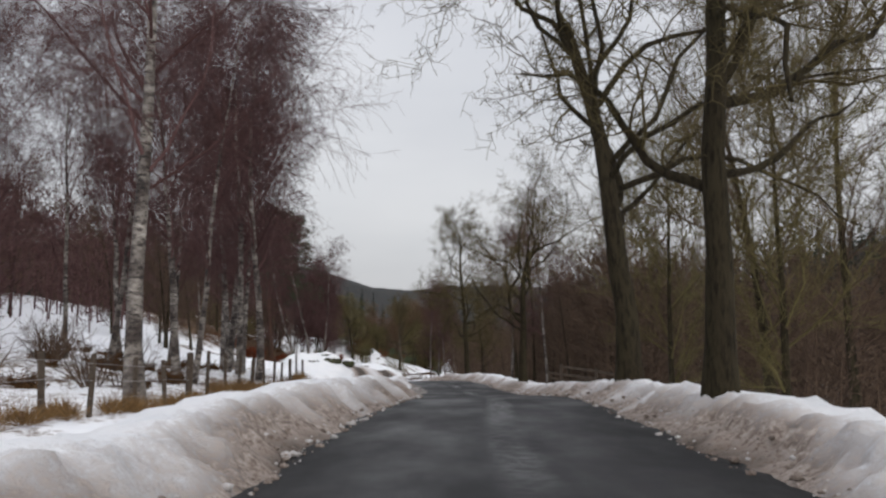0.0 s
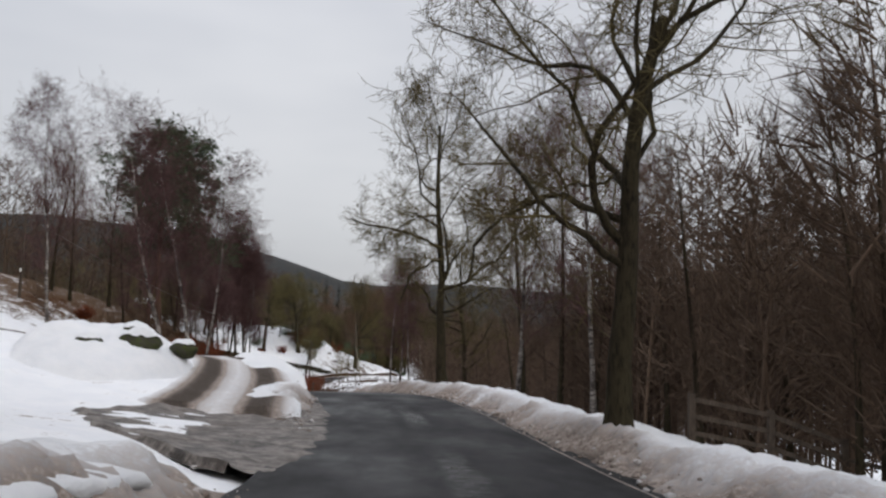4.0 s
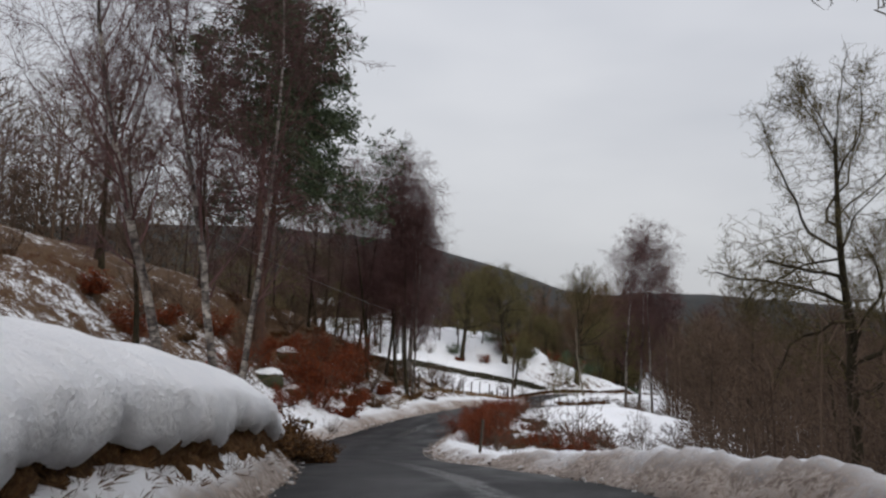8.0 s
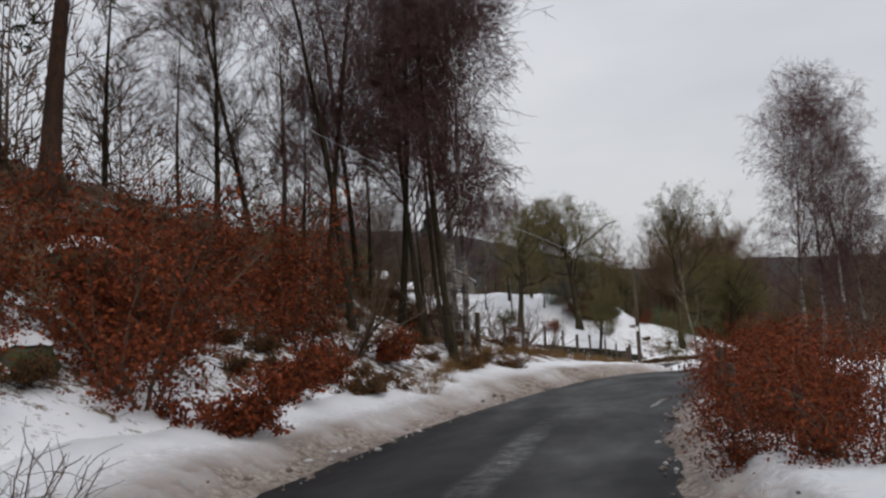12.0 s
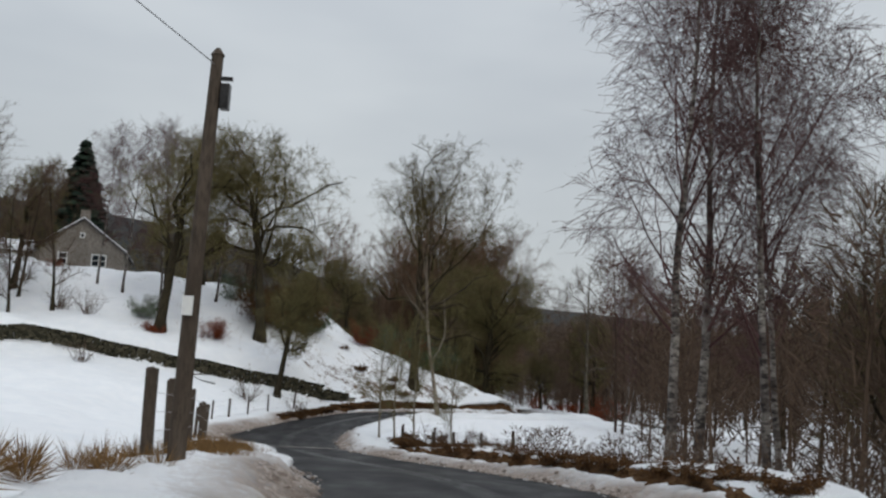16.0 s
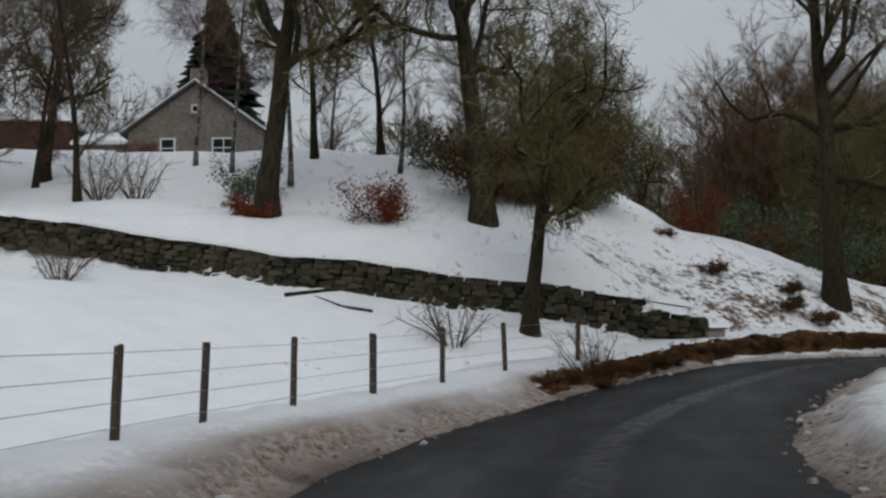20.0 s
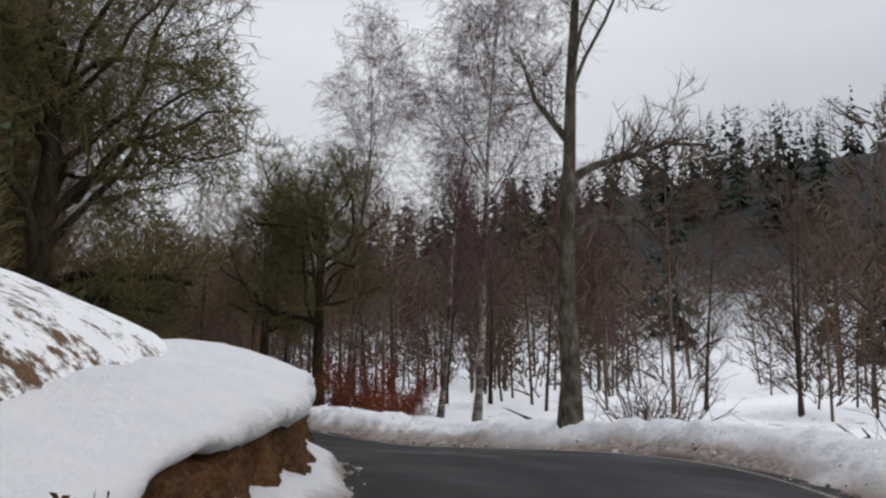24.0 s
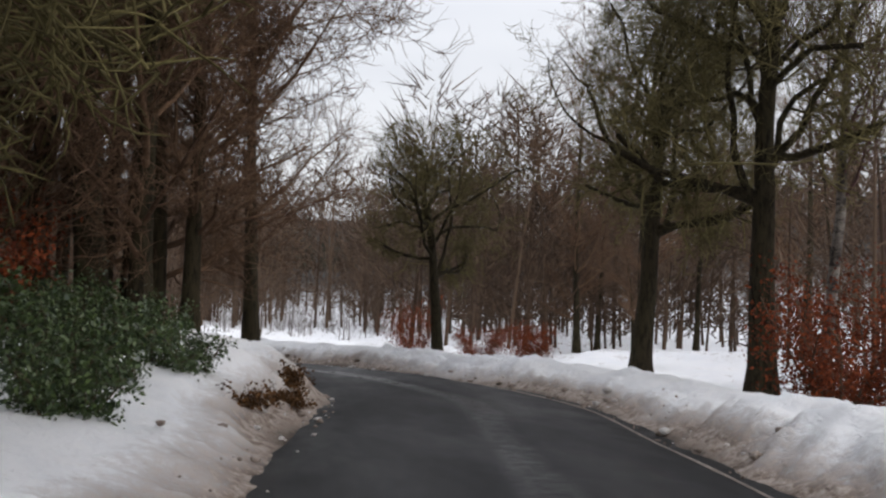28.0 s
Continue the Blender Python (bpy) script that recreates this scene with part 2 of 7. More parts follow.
SNOW, GROUND, ASPHALT, BIRCH = snow_material(), ground_material(), asphalt_material(), birch_material()
OAK_BARK = two_scale("oak_bark", (0.056, 0.048, 0.027), (0.036, 0.027, 0.018), (0.014, 0.011, 0.008), 0.8, 11.0, 0.95, 0.07, (1, 1, 0.22), 1.0)
LICHEN_BARK = two_scale("lichened_bark", (0.05, 0.040, 0.028), (0.085, 0.072, 0.052), (0.17, 0.155, 0.125), 2.2, 6.0, 0.95, 0.05, (1, 1, 0.5), 1.0)
PINE_BARK = two_scale("pine_bark", (0.07, 0.04, 0.03), (0.14, 0.075, 0.05), (0.05, 0.04, 0.035), 1.0, 8.0, 0.9, 0.03, (1, 1, 0.4), 0.9)
PALE_BARK = two_scale("pale_bark", (0.20, 0.17, 0.13), (0.34, 0.30, 0.24), (0.10, 0.08, 0.06), 1.2, 7.0, 0.85, 0.015, (1, 1, 0.5))
TWIG_OAK = varied("lichen_twigs", (0.060, 0.045, 0.022), (0.150, 0.122, 0.056), 0.9)
TWIG_BIRCH = varied("birch_twigs", (0.064, 0.032, 0.030), (0.150, 0.085, 0.082), 0.85)
TWIG_WOOD = varied("bare_twigs", (0.058, 0.038, 0.027), (0.140, 0.096, 0.067), 0.9)
TWIG_OLIVE = varied("mossy_twigs", (0.076, 0.063, 0.028), (0.20, 0.170, 0.075), 0.9)
TWIG_BEECH = varied("beech_twigs", (0.088, 0.052, 0.034), (0.20, 0.125, 0.078), 0.9)
NEEDLE = varied("pine_needles", (0.022, 0.036, 0.016), (0.065, 0.088, 0.038), 0.7)
SPRUCE = varied("spruce_needles", (0.008, 0.016, 0.012), (0.022, 0.036, 0.022), 0.8)
RUST = varied("dead_beech_leaves", (0.075, 0.016, 0.008), (0.24, 0.060, 0.021), 0.75)
EVERGREEN = varied("glossy_evergreen_leaves", (0.016, 0.034, 0.011), (0.075, 0.112, 0.034), 0.45)
GRASS = varied("dead_grass", (0.10, 0.055, 0.022), (0.27, 0.165, 0.07), 0.85)
HEATH = varied("dark_heath", (0.042, 0.023, 0.012), (0.15, 0.076, 0.030), 0.9)
SOIL = two_scale("peaty_soil", (0.040, 0.021, 0.011), (0.12, 0.058, 0.025), (0.17, 0.10, 0.045), 2.0, 14.0, 0.95, 0.06, None, 1.0)
POST = two_scale("weathered_post", (0.06, 0.045, 0.035), (0.12, 0.095, 0.075), (0.05, 0.04, 0.03), 3.0, 25.0, 0.85, 0.006, (1, 1, 0.2))
STONE = varied("mossy_stone", (0.02, 0.02, 0.013), (0.085, 0.075, 0.05), 0.9, "object", 6.0)
STONE_STUFF = varied("mossy_stones", (0.02, 0.02, 0.013), (0.085, 0.075, 0.05), 0.9, "island", 6.0)
HOUSE_STONE = two_scale("house_stone", (0.20, 0.175, 0.15), (0.30, 0.27, 0.235), (0.15, 0.13, 0.11), 0.9, 5.0, 0.9, 0.02)
WHITE_PAINT = two_scale("white_paint", (0.74, 0.74, 0.72), (0.8, 0.8, 0.78), (0.7, 0.7, 0.68), 2.0, 20.0, 0.5, 0.002)
GLASS = glass_material()
SLATE = two_scale("slate", (0.05, 0.05, 0.055), (0.10, 0.10, 0.105), (0.07, 0.06, 0.055), 2.0, 12.0, 0.6, 0.01)
WATER, _nt, _b = material("meltwater", 0.12)
_b.inputs["Base Color"].default_value = (0.02, 0.02, 0.022, 1)
_b.inputs["Specular IOR Level"].default_value = 0.5
WIRE, _nt, _b = material("galvanised_wire", 0.45, 0.9)
_b.inputs["Base Color"].default_value = (0.32, 0.32, 0.33, 1)
CERAMIC = two_scale("dark_ceramic", (0.02, 0.02, 0.02), (0.035, 0.03, 0.03), (0.05, 0.05, 0.05), 3, 20, 0.3, 0.002)
CONCRETE = two_scale("stained_concrete", (0.24, 0.22, 0.18), (0.36, 0.33, 0.28), (0.17, 0.15, 0.12), 2.0, 18.0, 0.9, 0.006)
MUD = two_scale("muddy_slush", (0.030, 0.023, 0.018), (0.085, 0.064, 0.050), (0.24, 0.21, 0.185), 0.8, 3.2, 0.5, 0.09, None, 1.0)

# ---- mesh helpers ----


def mesh_of(name, verts, faces, mats, smooth=False, face_mats=None):
    me = bpy.data.meshes.new(name)
    me.from_pydata(verts, [], faces)
    for m in mats if isinstance(mats, (list, tuple)) else [mats]:
        me.materials.append(m)
    if smooth:
        me.polygons.foreach_set("use_smooth", [True] * len(me.polygons))
    if face_mats is not None:
        me.polygons.foreach_set("material_index", face_mats)
    return me


def fast_mesh(name, verts, quads=None, tris=None, mat=None, smooth=False):
    """A mesh from numpy arrays."""
    me = bpy.data.meshes.new(name)
    q = np.zeros((0, 4), np.int32) if quads is None else np.asarray(quads, np.int32)
    t = np.zeros((0, 3), np.int32) if tris is None else np.asarray(tris, np.int32)
    me.vertices.add(len(verts))
    me.vertices.foreach_set("co", np.asarray(verts, np.float32).ravel())
    me.loops.add(q.size + t.size)
    me.loops.foreach_set("vertex_index", np.r_[q.ravel(), t.ravel()])
    me.polygons.add(len(q) + len(t))
    starts = np.r_[np.arange(len(q)) * 4, q.size + np.arange(len(t)) * 3]
    me.polygons.foreach_set("loop_start", starts)
    if smooth:
        me.polygons.foreach_set("use_smooth", np.ones(len(q) + len(t), bool))
    me.update(calc_edges=True)
    if mat is not None:
        me.materials.append(mat)
    return me


def attribute(me, name, values):
    a = me.attributes.new(name, "FLOAT", "POINT")
    a.data.foreach_set("value", np.asarray(values, np.float32))


def part_mesh(name, me, parent, label="", m=None):
    ob = new(name, me)
    ob.parent = parent
    if m is not None:
        ob.matrix_basis = m
    return tagged(ob, label)


def part(name, bm, mat, parent, label="", smooth=False):
    me = bpy.data.meshes.new(name)
    bm.to_mesh(me)
    bm.free()
    me.materials.append(mat)
    if smooth:
        me.polygons.foreach_set("use_smooth", [True] * len(me.polygons))
    return part_mesh(name, me, parent, label)


def box_bm(x0, y0, z0, x1, y1, z1, bevel=0.0):
    bm = bmesh.new()
    bmesh.ops.create_cube(bm, size=1, matrix=Matrix.LocRotScale(((x0 + x1) / 2, (y0 + y1) / 2, (z0 + z1) / 2), None, (x1 - x0, y1 - y0, z1 - z0)))
    if bevel:
        bmesh.ops.bevel(bm, geom=bm.edges[:], offset=bevel, segments=2, affect="EDGES", profile=0.6)
    return bm


def thing(name, x, y, z, label, category, group="", turn=0.0, scale=1.0):
    ob = new(name)
    ob.matrix_basis = Matrix.LocRotScale((x, y, z), Euler((0, 0, radians(turn))), (scale,) * 3)
    return tagged(ob, label, category, group)


def fbm(x, y, seed=0.0, octaves=4, size=1.0):
    """Smooth noise on arrays, about -1 to 1."""
    x, y = np.asarray(x, float) / size, np.asarray(y, float) / size
    out, amp = np.zeros_like(x), 1.0
    for k in range(octaves):
        xi, yi = np.floor(x), np.floor(y)
        fx, fy = x - xi, y - yi
        fx, fy = fx * fx * (3 - 2 * fx), fy * fy * (3 - 2 * fy)

        def hsh(a, b):
            v = np.sin(a * 127.1 + b * 311.7 + seed * 74.7 + k * 13.1) * 43758.5453
            return (v - np.floor(v)) * 2 - 1

        out += amp * ((hsh(xi, yi) * (1 - fx) + hsh(xi + 1, yi) * fx) * (1 - fy) + (hsh(xi, yi + 1) * (1 - fx) + hsh(xi + 1, yi + 1) * fx) * fy)
        x, y, amp = x * 2.03 + 5.1, y * 2.03 + 9.7, amp * 0.5
    return out


def crag(x, y, seed=0.0, octaves=4, size=1.0, gain=0.5):
    """Gradient noise on arrays, turned from octave to octave, about -1 to 1."""
    x, y = np.broadcast_arrays(np.asarray(x, float) / size, np.asarray(y, float) / size)
    out, amp = np.zeros(x.shape), 1.5
    for k in range(octaves):
        xi, yi = np.floor(x), np.floor(y)
        fx, fy = x - xi, y - yi

        def corner(a, b):
            v = np.sin((xi + a) * 127.1 + (yi + b) * 311.7 + seed * 74.7 + k * 13.1) * 43758.5453
            v = (v - np.floor(v)) * 6.28318
            return np.cos(v) * (fx - a) + np.sin(v) * (fy - b)

        u, v = fx**3 * (fx * (fx * 6 - 15) + 10), fy**3 * (fy * (fy * 6 - 15) + 10)
        out += amp * ((corner(0, 0) * (1 - u) + corner(1, 0) * u) * (1 - v) + (corner(0, 1) * (1 - u) + corner(1, 1) * u) * v)
        x, y, amp = 1.93 * (0.8 * x - 0.6 * y) + 5.1, 1.93 * (0.6 * x + 0.8 * y) + 9.7, amp * gain
    return out


# ---- the road's line: x, y, z of its middle every 9.5 m, and its half width ----
ROAD_A = [(0.1, -60, -0.02), (0.2, -41, -0.02), (0.2, -22, -0.02), (0.3, -3, -0.02), (0.3, 6.5, -0.09), (0.5, 16, -0.17), (1, 25.4, -0.34), (1.3, 35, -0.75), (1.2, 44.5, -1.26), (1.1, 54, -1.66), (0.7, 63.5, -1.85), (-0.1, 73, -1.88), (-1.5, 82.4, -2.06), (-3.8, 91.7, -2.58), (-6.9, 100.7, -3.44), (-10.4, 109.6, -4.36), (-12.8, 118.9, -5.01), (-14, 128.4, -5.36), (-14, 138.1, -5.27), (-12.5, 147.5, -5.08)]
ROAD_B = [(-10.5, 156.8, -5.17), (-9, 166.3, -5.55), (-9.3, 175.9, -5.95), (-10.9, 185.4, -6.61), (-13.8, 194.5, -7.2), (-16.3, 203.6, -7.61), (-16.3, 213.2, -7.52), (-12.4, 222.0, -6.91), (-5.9, 229.1, -6.88), (-0.15, 237.0, -7.06), (1.4, 246.7, -7.64), (2.45, 254.5, -7.75), (2.95, 260.2, -7.83), (1.7, 265.6, -7.9), (-2.0, 272, -8.05), (-7.2, 279.5, -8.2), (-13.6, 286, -8.3), (-21.2, 291, -8.45), (-38.2, 300.3, -8.6), (-63.8, 312.9, -8.7), (-80.9, 321.2, -8.8)]


def spline(points, step):
    """Points every step metres along a smooth line through the given ones."""
    p = np.array(points, float)
    u = np.r_[0, np.cumsum(np.linalg.norm(np.diff(p[:, :2], axis=0), axis=1))]
    m = np.gradient(p, u, axis=0)
    fine = np.linspace(0, u[-1], 6000)
    i = np.clip(np.searchsorted(u, fine) - 1, 0, len(u) - 2)
    h = (u[i + 1] - u[i])[:, None]
    v = ((fine - u[i]) / h[:, 0])[:, None]
    q = (2 * v**3 - 3 * v**2 + 1) * p[i] + (v**3 - 2 * v**2 + v) * h * m[i] + (3 * v**2 - 2 * v**3) * p[i + 1] + (v**3 - v**2) * h * m[i + 1]
    s = np.r_[0, np.cumsum(np.linalg.norm(np.diff(q[:, :2], axis=0), axis=1))]
    g = np.arange(0, s[-1], step)
    return np.stack([np.interp(g, s, q[:, k]) for k in range(3)], 1), g


RP, RS = spline(ROAD_A + ROAD_B, 0.25)
RT = np.gradient(RP[:, :2], axis=0)
RT /= np.linalg.norm(RT, axis=1)[:, None]
RN = np.stack([RT[:, 1], -RT[:, 0]], 1)
HALF = np.interp(RS, [0, 95, 110, 150, 165, 190, 205, 225, 245, 262, 272, 282, 292, 305, 311, 315, 321, 330, 500], [2.5, 2.5, 2.65, 2.65, 2.45, 2.4, 2.2, 2.45, 2.7, 2.5, 2.45, 2.15, 2.05, 2.5, 2.35, 2.1, 2.0, 2.0, 2.0])
COARSE = slice(None, None, 8)

# ---- the land beside the road: heights over it at these distances from its edge ----
REACH = np.array([0.0, 1.2, 2.5, 5.0, 9.0, 15.0, 25.0, 45.0, 80.0])
STATIONS = []


def station(s, left, right):
    STATIONS.append((s, left, right))


station(0, (0, 0.1, 0.2, 0.3, 0.7, 1.3, 2.2, 4, 9), (0, 0.1, 0.1, -0.3, -1.2, -2.5, -4, -5, -6))
station(95, (0, 0.1, 0.2, 0.3, 0.7, 1.3, 2.2, 4, 9), (0, 0.1, 0.1, -0.3, -1.2, -2.5, -4, -5, -6))
station(112, (0, 0.15, 0.3, 0.7, 1.3, 2.0, 3.5, 6, 12), (0, 0.1, 0.1, -0.4, -1.4, -2.8, -4.5, -6, -7))
station(122, (0, 0.05, 0.1, 0.3, 0.8, 1.6, 4, 8, 16), (0, 0.1, 0.1, -0.3, -1.2, -2.5, -4, -6, -7))
station(129, (0, 0.15, 0.25, 0.4, 0.9, 1.8, 4, 8, 17), (0, 0.1, 0.1, -0.3, -1.2, -2.5, -4, -6, -7))
station(140, (0, 0.8, 1.25, 1.5, 1.7, 2.4, 4.4, 9, 17), (0, 0.1, 0.1, -0.3, -1.1, -2.4, -4, -6, -7))
station(156, (0, 0.7, 1.1, 1.3, 1.6, 2.6, 5, 10, 18), (0, 0.1, 0.1, -0.2, -1, -2.2, -4, -6, -7))
station(166, (0, 0.4, 1.1, 2.0, 2.6, 4.5, 8, 12, 20), (0, 0.1, 0.2, 0.3, -0.6, -2, -4, -6, -8))
station(173, (0, 0.1, 0.3, 1.1, 2.9, 6.0, 9.5, 13, 21), (0, 0.1, 0.2, 0.3, -0.6, -2, -4, -6, -8))
station(180, (0, 0.15, 0.4, 1.5, 4.0, 8.0, 11, 14, 22), (0, 0.1, 0.2, 0.3, -0.6, -2, -4, -6, -8))
station(206, (0, 0.2, 0.6, 1.8, 4.4, 8.0, 11, 13, 18), (0, 0.1, 0.2, 0.2, -0.8, -2.2, -4, -6, -8))
station(218, (0, 0.2, 0.4, 1.0, 2.3, 4.0, 6, 8, 13), (0, 0.1, 0.15, 0.0, -1.2, -3, -5, -7, -8))
station(237, (0, 0.2, 0.35, 0.6, 1.3, 2.2, 3, 5, 9), (0, 0.1, 0.15, 0.1, -0.6, -2, -3.5, -5, -6))
station(258, (0, 0.15, 0.3, 0.6, 0.9, 1.3, 1.8, 3, 6), (0, 0.1, 0.15, 0.1, -0.6, -2, -3.5, -5, -6))
station(274, (0, 0.2, 0.4, 0.8, 1.6, 2.1, 2.6, 4, 8), (0, 0.3, 0.4, 0.0, -0.6, -1.4, -2.4, -3, -3))
station(284, (0, 0.25, 0.7, 1.6, 2.7, 3.6, 5.2, 8.8, 14), (0, 0.1, 0.1, -0.1, -0.5, -1.2, -2, -3, -3))
station(294, (0, 0.4, 1.3, 2.9, 4.4, 5.5, 7.5, 10.5, 15), (0, 0.1, 0.1, -0.3, -0.6, -1.2, -1.6, -2, -2))
station(304, (0, 0.6, 1.6, 2.4, 3.4, 5, 7, 10, 15), (0, 0.2, 0.1, -0.3, -0.7, -1, -1.2, -1, 0))
station(314, (0, 0.5, 1.3, 2.0, 3.0, 4.2, 5.6, 8, 12), (0, 0.2, 0.2, 0, -0.3, -0.6, -0.8, -0.6, 0.5))
station(319, (0, 0.2, 0.4, 0.9, 1.9, 3.0, 4.4, 6, 9), (0, 0.2, 0.2, 0, -0.2, -0.4, -0.5, -0.3, 1))
station(326, (0, 0.4, 0.8, 1.0, 1.3, 1.8, 2.6, 4, 7), (0, 0.2, 0.2, 0, -0.1, -0.2, -0.2, 0, 1))
station(333, (0, 0.45, 0.85, 1.0, 1.3, 1.8, 2.6, 4, 7), (0, 0.2, 0.2, 0, 0, 0, 0, 0.1, 1))
station(341, (0, 0.15, 0.3, 0.5, 0.7, 1.0, 1.2, 1.6, 4), (0, 0.2, 0.2, 0, 0, 0, 0.1, 0.2, 1))
station(345, (0, 0.1, 0.2, 0.2, 0.2, 0.3, 0.5, 1, 3), (0, 0.2, 0.2, 0, 0, 0, 0, 0.1, 0.5))
station(480, (0, 0.2, 0.2, 0.2, 0.2, 0.3, 0.5, 1, 3), (0, 0.2, 0.2, 0.2, 0.2, 0.2, 0.2, 0.3, 1))

_ss = np.array([q[0] for q in STATIONS], float)
_left, _right = np.array([q[1] for q in STATIONS]), np.array([q[2] for q in STATIONS])
_cs, _cp, _cn, _ch = RS[COARSE], RP[COARSE], RN[COARSE], HALF[COARSE]
_ls = np.stack([np.interp(_cs, _ss, _left[:, k]) for k in range(len(REACH))], 1)
_rs = np.stack([np.interp(_cs, _ss, _right[:, k]) for k in range(len(REACH))], 1)


def hill(x, y, cx, cy, rx, ry, h):
    return h * np.exp(-(((x - cx) / rx) ** 2) - ((y - cy) / ry) ** 2)


def far_land(x, y):
    z = -9 + 0.02 * np.hypot(x, y - 150) + 0 * x
    z += hill(x, y, -185, 165, 75, 130, 42) + hill(x, y, -330, 60, 160, 200, 46)
    z += hill(x, y, -330, 640, 210, 180, 66) + hill(x, y, -150, 760, 130, 150, 44) + hill(x, y, 60, 980, 330, 160, 50)
    z += hill(x, y, 160, 330, 70, 130, 22) + hill(x, y, 330, 420, 180, 240, 42) + hill(x, y, 260, 40, 120, 160, 30)
    z += hill(x, y, -66, 262, 34, 34, 13)
    return z + 2.5 * fbm(x, y, 3, 4, 60)


TRACK = [(-4.6, 64.6), (-4.8, 67), (-5.1, 70), (-5.8, 75), (-7.2, 80), (-11, 84), (-17, 86), (-26, 87)]


def land(x, y):
    """Height of the ground, and its distance from the road's middle (left negative)."""
    x, y = np.atleast_1d(np.asarray(x, float)), np.atleast_1d(np.asarray(y, float))
    z, side = np.empty(len(x)), np.empty(len(x))
    for a in range(0, len(x), 20000):
        px, py = x[a : a + 20000, None], y[a : a + 20000, None]
        dx, dy = px - _cp[None, :, 0], py - _cp[None, :, 1]
        dist = np.hypot(dx, dy)
        near = dist.min(1)
        w = np.exp(-(dist - near[:, None]) / (0.1 * near[:, None] + 0.12))
        w[w < 1e-4] = 0
        lat = dx * _cn[None, :, 0] + dy * _cn[None, :, 1]
        rows, cols = np.nonzero(w)
        d = dist[rows, cols] - _ch[cols]
        d = np.clip(d, 0, 79.9)
        k = np.clip(np.searchsorted(REACH, d, side="right") - 1, 0, len(REACH) - 2)
        f = (d - REACH[k]) / (REACH[k + 1] - REACH[k])
        f = f * f * (3 - 2 * f) * 0.5 + f * 0.5
        left = lat[rows, cols] < 0
        h = np.where(left, _ls[cols, k] * (1 - f) + _ls[cols, k + 1] * f, _rs[cols, k] * (1 - f) + _rs[cols, k + 1] * f) + _cp[cols, 2]
        ww = w[rows, cols]
        z[a : a + 20000] = np.bincount(rows, h * ww, len(near)) / np.bincount(rows, ww, len(near))
        n = dist.argmin(1)
        side[a : a + 20000] = np.where(lat[np.arange(len(n)), n] < 0, -near, near)
    r = np.abs(side)
    # the ground behind the field wall stands a metre higher
    up = np.clip((y - np.interp(-x, [14.9, 17.2, 20.2, 25, 30, 38, 48, 62], [224.5, 223.5, 223, 222.6, 222.2, 220.3, 215.5, 208])) / 0.5, 0, 1)
    z += 1.5 * up * np.clip((-x - 15.5) / 3, 0, 1) * np.clip((70 + x) / 10, 0, 1) * np.clip((275 - y) / 20, 0, 1)
    z += hill(x, y, -34, 240, 16, 9, 2.2) + hill(x, y, -56, 248, 11, 10, 3.6)
    k = np.clip((r - 45) / 60, 0, 1)
    k = k * k * (3 - 2 * k)
    z = z * (1 - k) + far_land(x, y) * k
    rough = np.clip((r - 4) / 6, 0, 1)
    bed = np.full(len(x), 99.0)
    for (ax, ay), (bx_, by_) in zip(TRACK, TRACK[1:]):
        f = np.clip(((x - ax) * (bx_ - ax) + (y - ay) * (by_ - ay)) / ((bx_ - ax) ** 2 + (by_ - ay) ** 2), 0, 1)
        bed = np.minimum(bed, np.hypot(x - ax - f * (bx_ - ax), y - ay - f * (by_ - ay)))
    rough = rough * np.clip((bed - 1.6) / 2.5, 0, 1)
    z -= 0.14 * np.clip((2.4 - bed) / 0.8, 0, 1)
    z += rough * (0.22 * fbm(x, y, 1, 4, 3.0) + 0.25 * fbm(x, y, 2, 3, 9.0))
    z -= 0.07 * (r < 3.2)
    return z, side


def ground_at(x, y):
    return float(land([x], [y])[0][0])


def lines(dense0, dense1, step, far0, far1):
    a = list(np.arange(dense0, dense1 + step / 2, step))
    s, up = step, a[-1]
    while up < far1:
        s *= 1.13
        up += s
        a.append(up)
    s, down = step, a[0]
    while down > far0:
        s *= 1.13
        down -= s
        a.insert(0, down)
    return np.array(a)


def grid_faces(nx, ny):
    i = np.arange(nx * ny).reshape(ny, nx)
    return np.stack([i[:-1, :-1], i[:-1, 1:], i[1:, 1:], i[1:, :-1]], -1).reshape(-1, 4)


gx, gy = lines(-34, 16, 0.55, -2500, 2500), lines(-4, 282, 0.55, -2500, 3500)
GX, GY = np.meshgrid(gx, gy)
gz, gside = land(GX.ravel(), GY.ravel())
gz = gz - 0.22 * np.clip((5.0 - np.abs(gside)) / 1.0, 0, 1)
ground = new("ground", fast_mesh("ground", np.stack([GX.ravel(), GY.ravel(), gz], 1), grid_faces(len(gx), len(gy)), mat=GROUND, smooth=True))
_gl = np.clip((-gside - 4) / 6, 0, 1)
_yy, _xx = GY.ravel(), GX.ravel()
_bare = 0.1 + 0.36 * np.exp(-(((_yy - 138) / 34) ** 4)) * _gl * np.clip(1.6 + gside / 30, 0, 1)
_bare += 0.26 * np.exp(-(((_yy - 30) / 24) ** 4)) * _gl + 0.06 * np.clip((gside - 5) / 8, 0, 1)
_bare -= 0.22 * np.exp(-(((_yy - 195) / 24) ** 4)) * _gl
_bare += 0.25 * np.exp(-(((_yy - 231) / 8) ** 4)) * np.clip((-gside - 2.5) / 1.5, 0, 1) * np.clip((gside + 11) / 4, 0, 1)
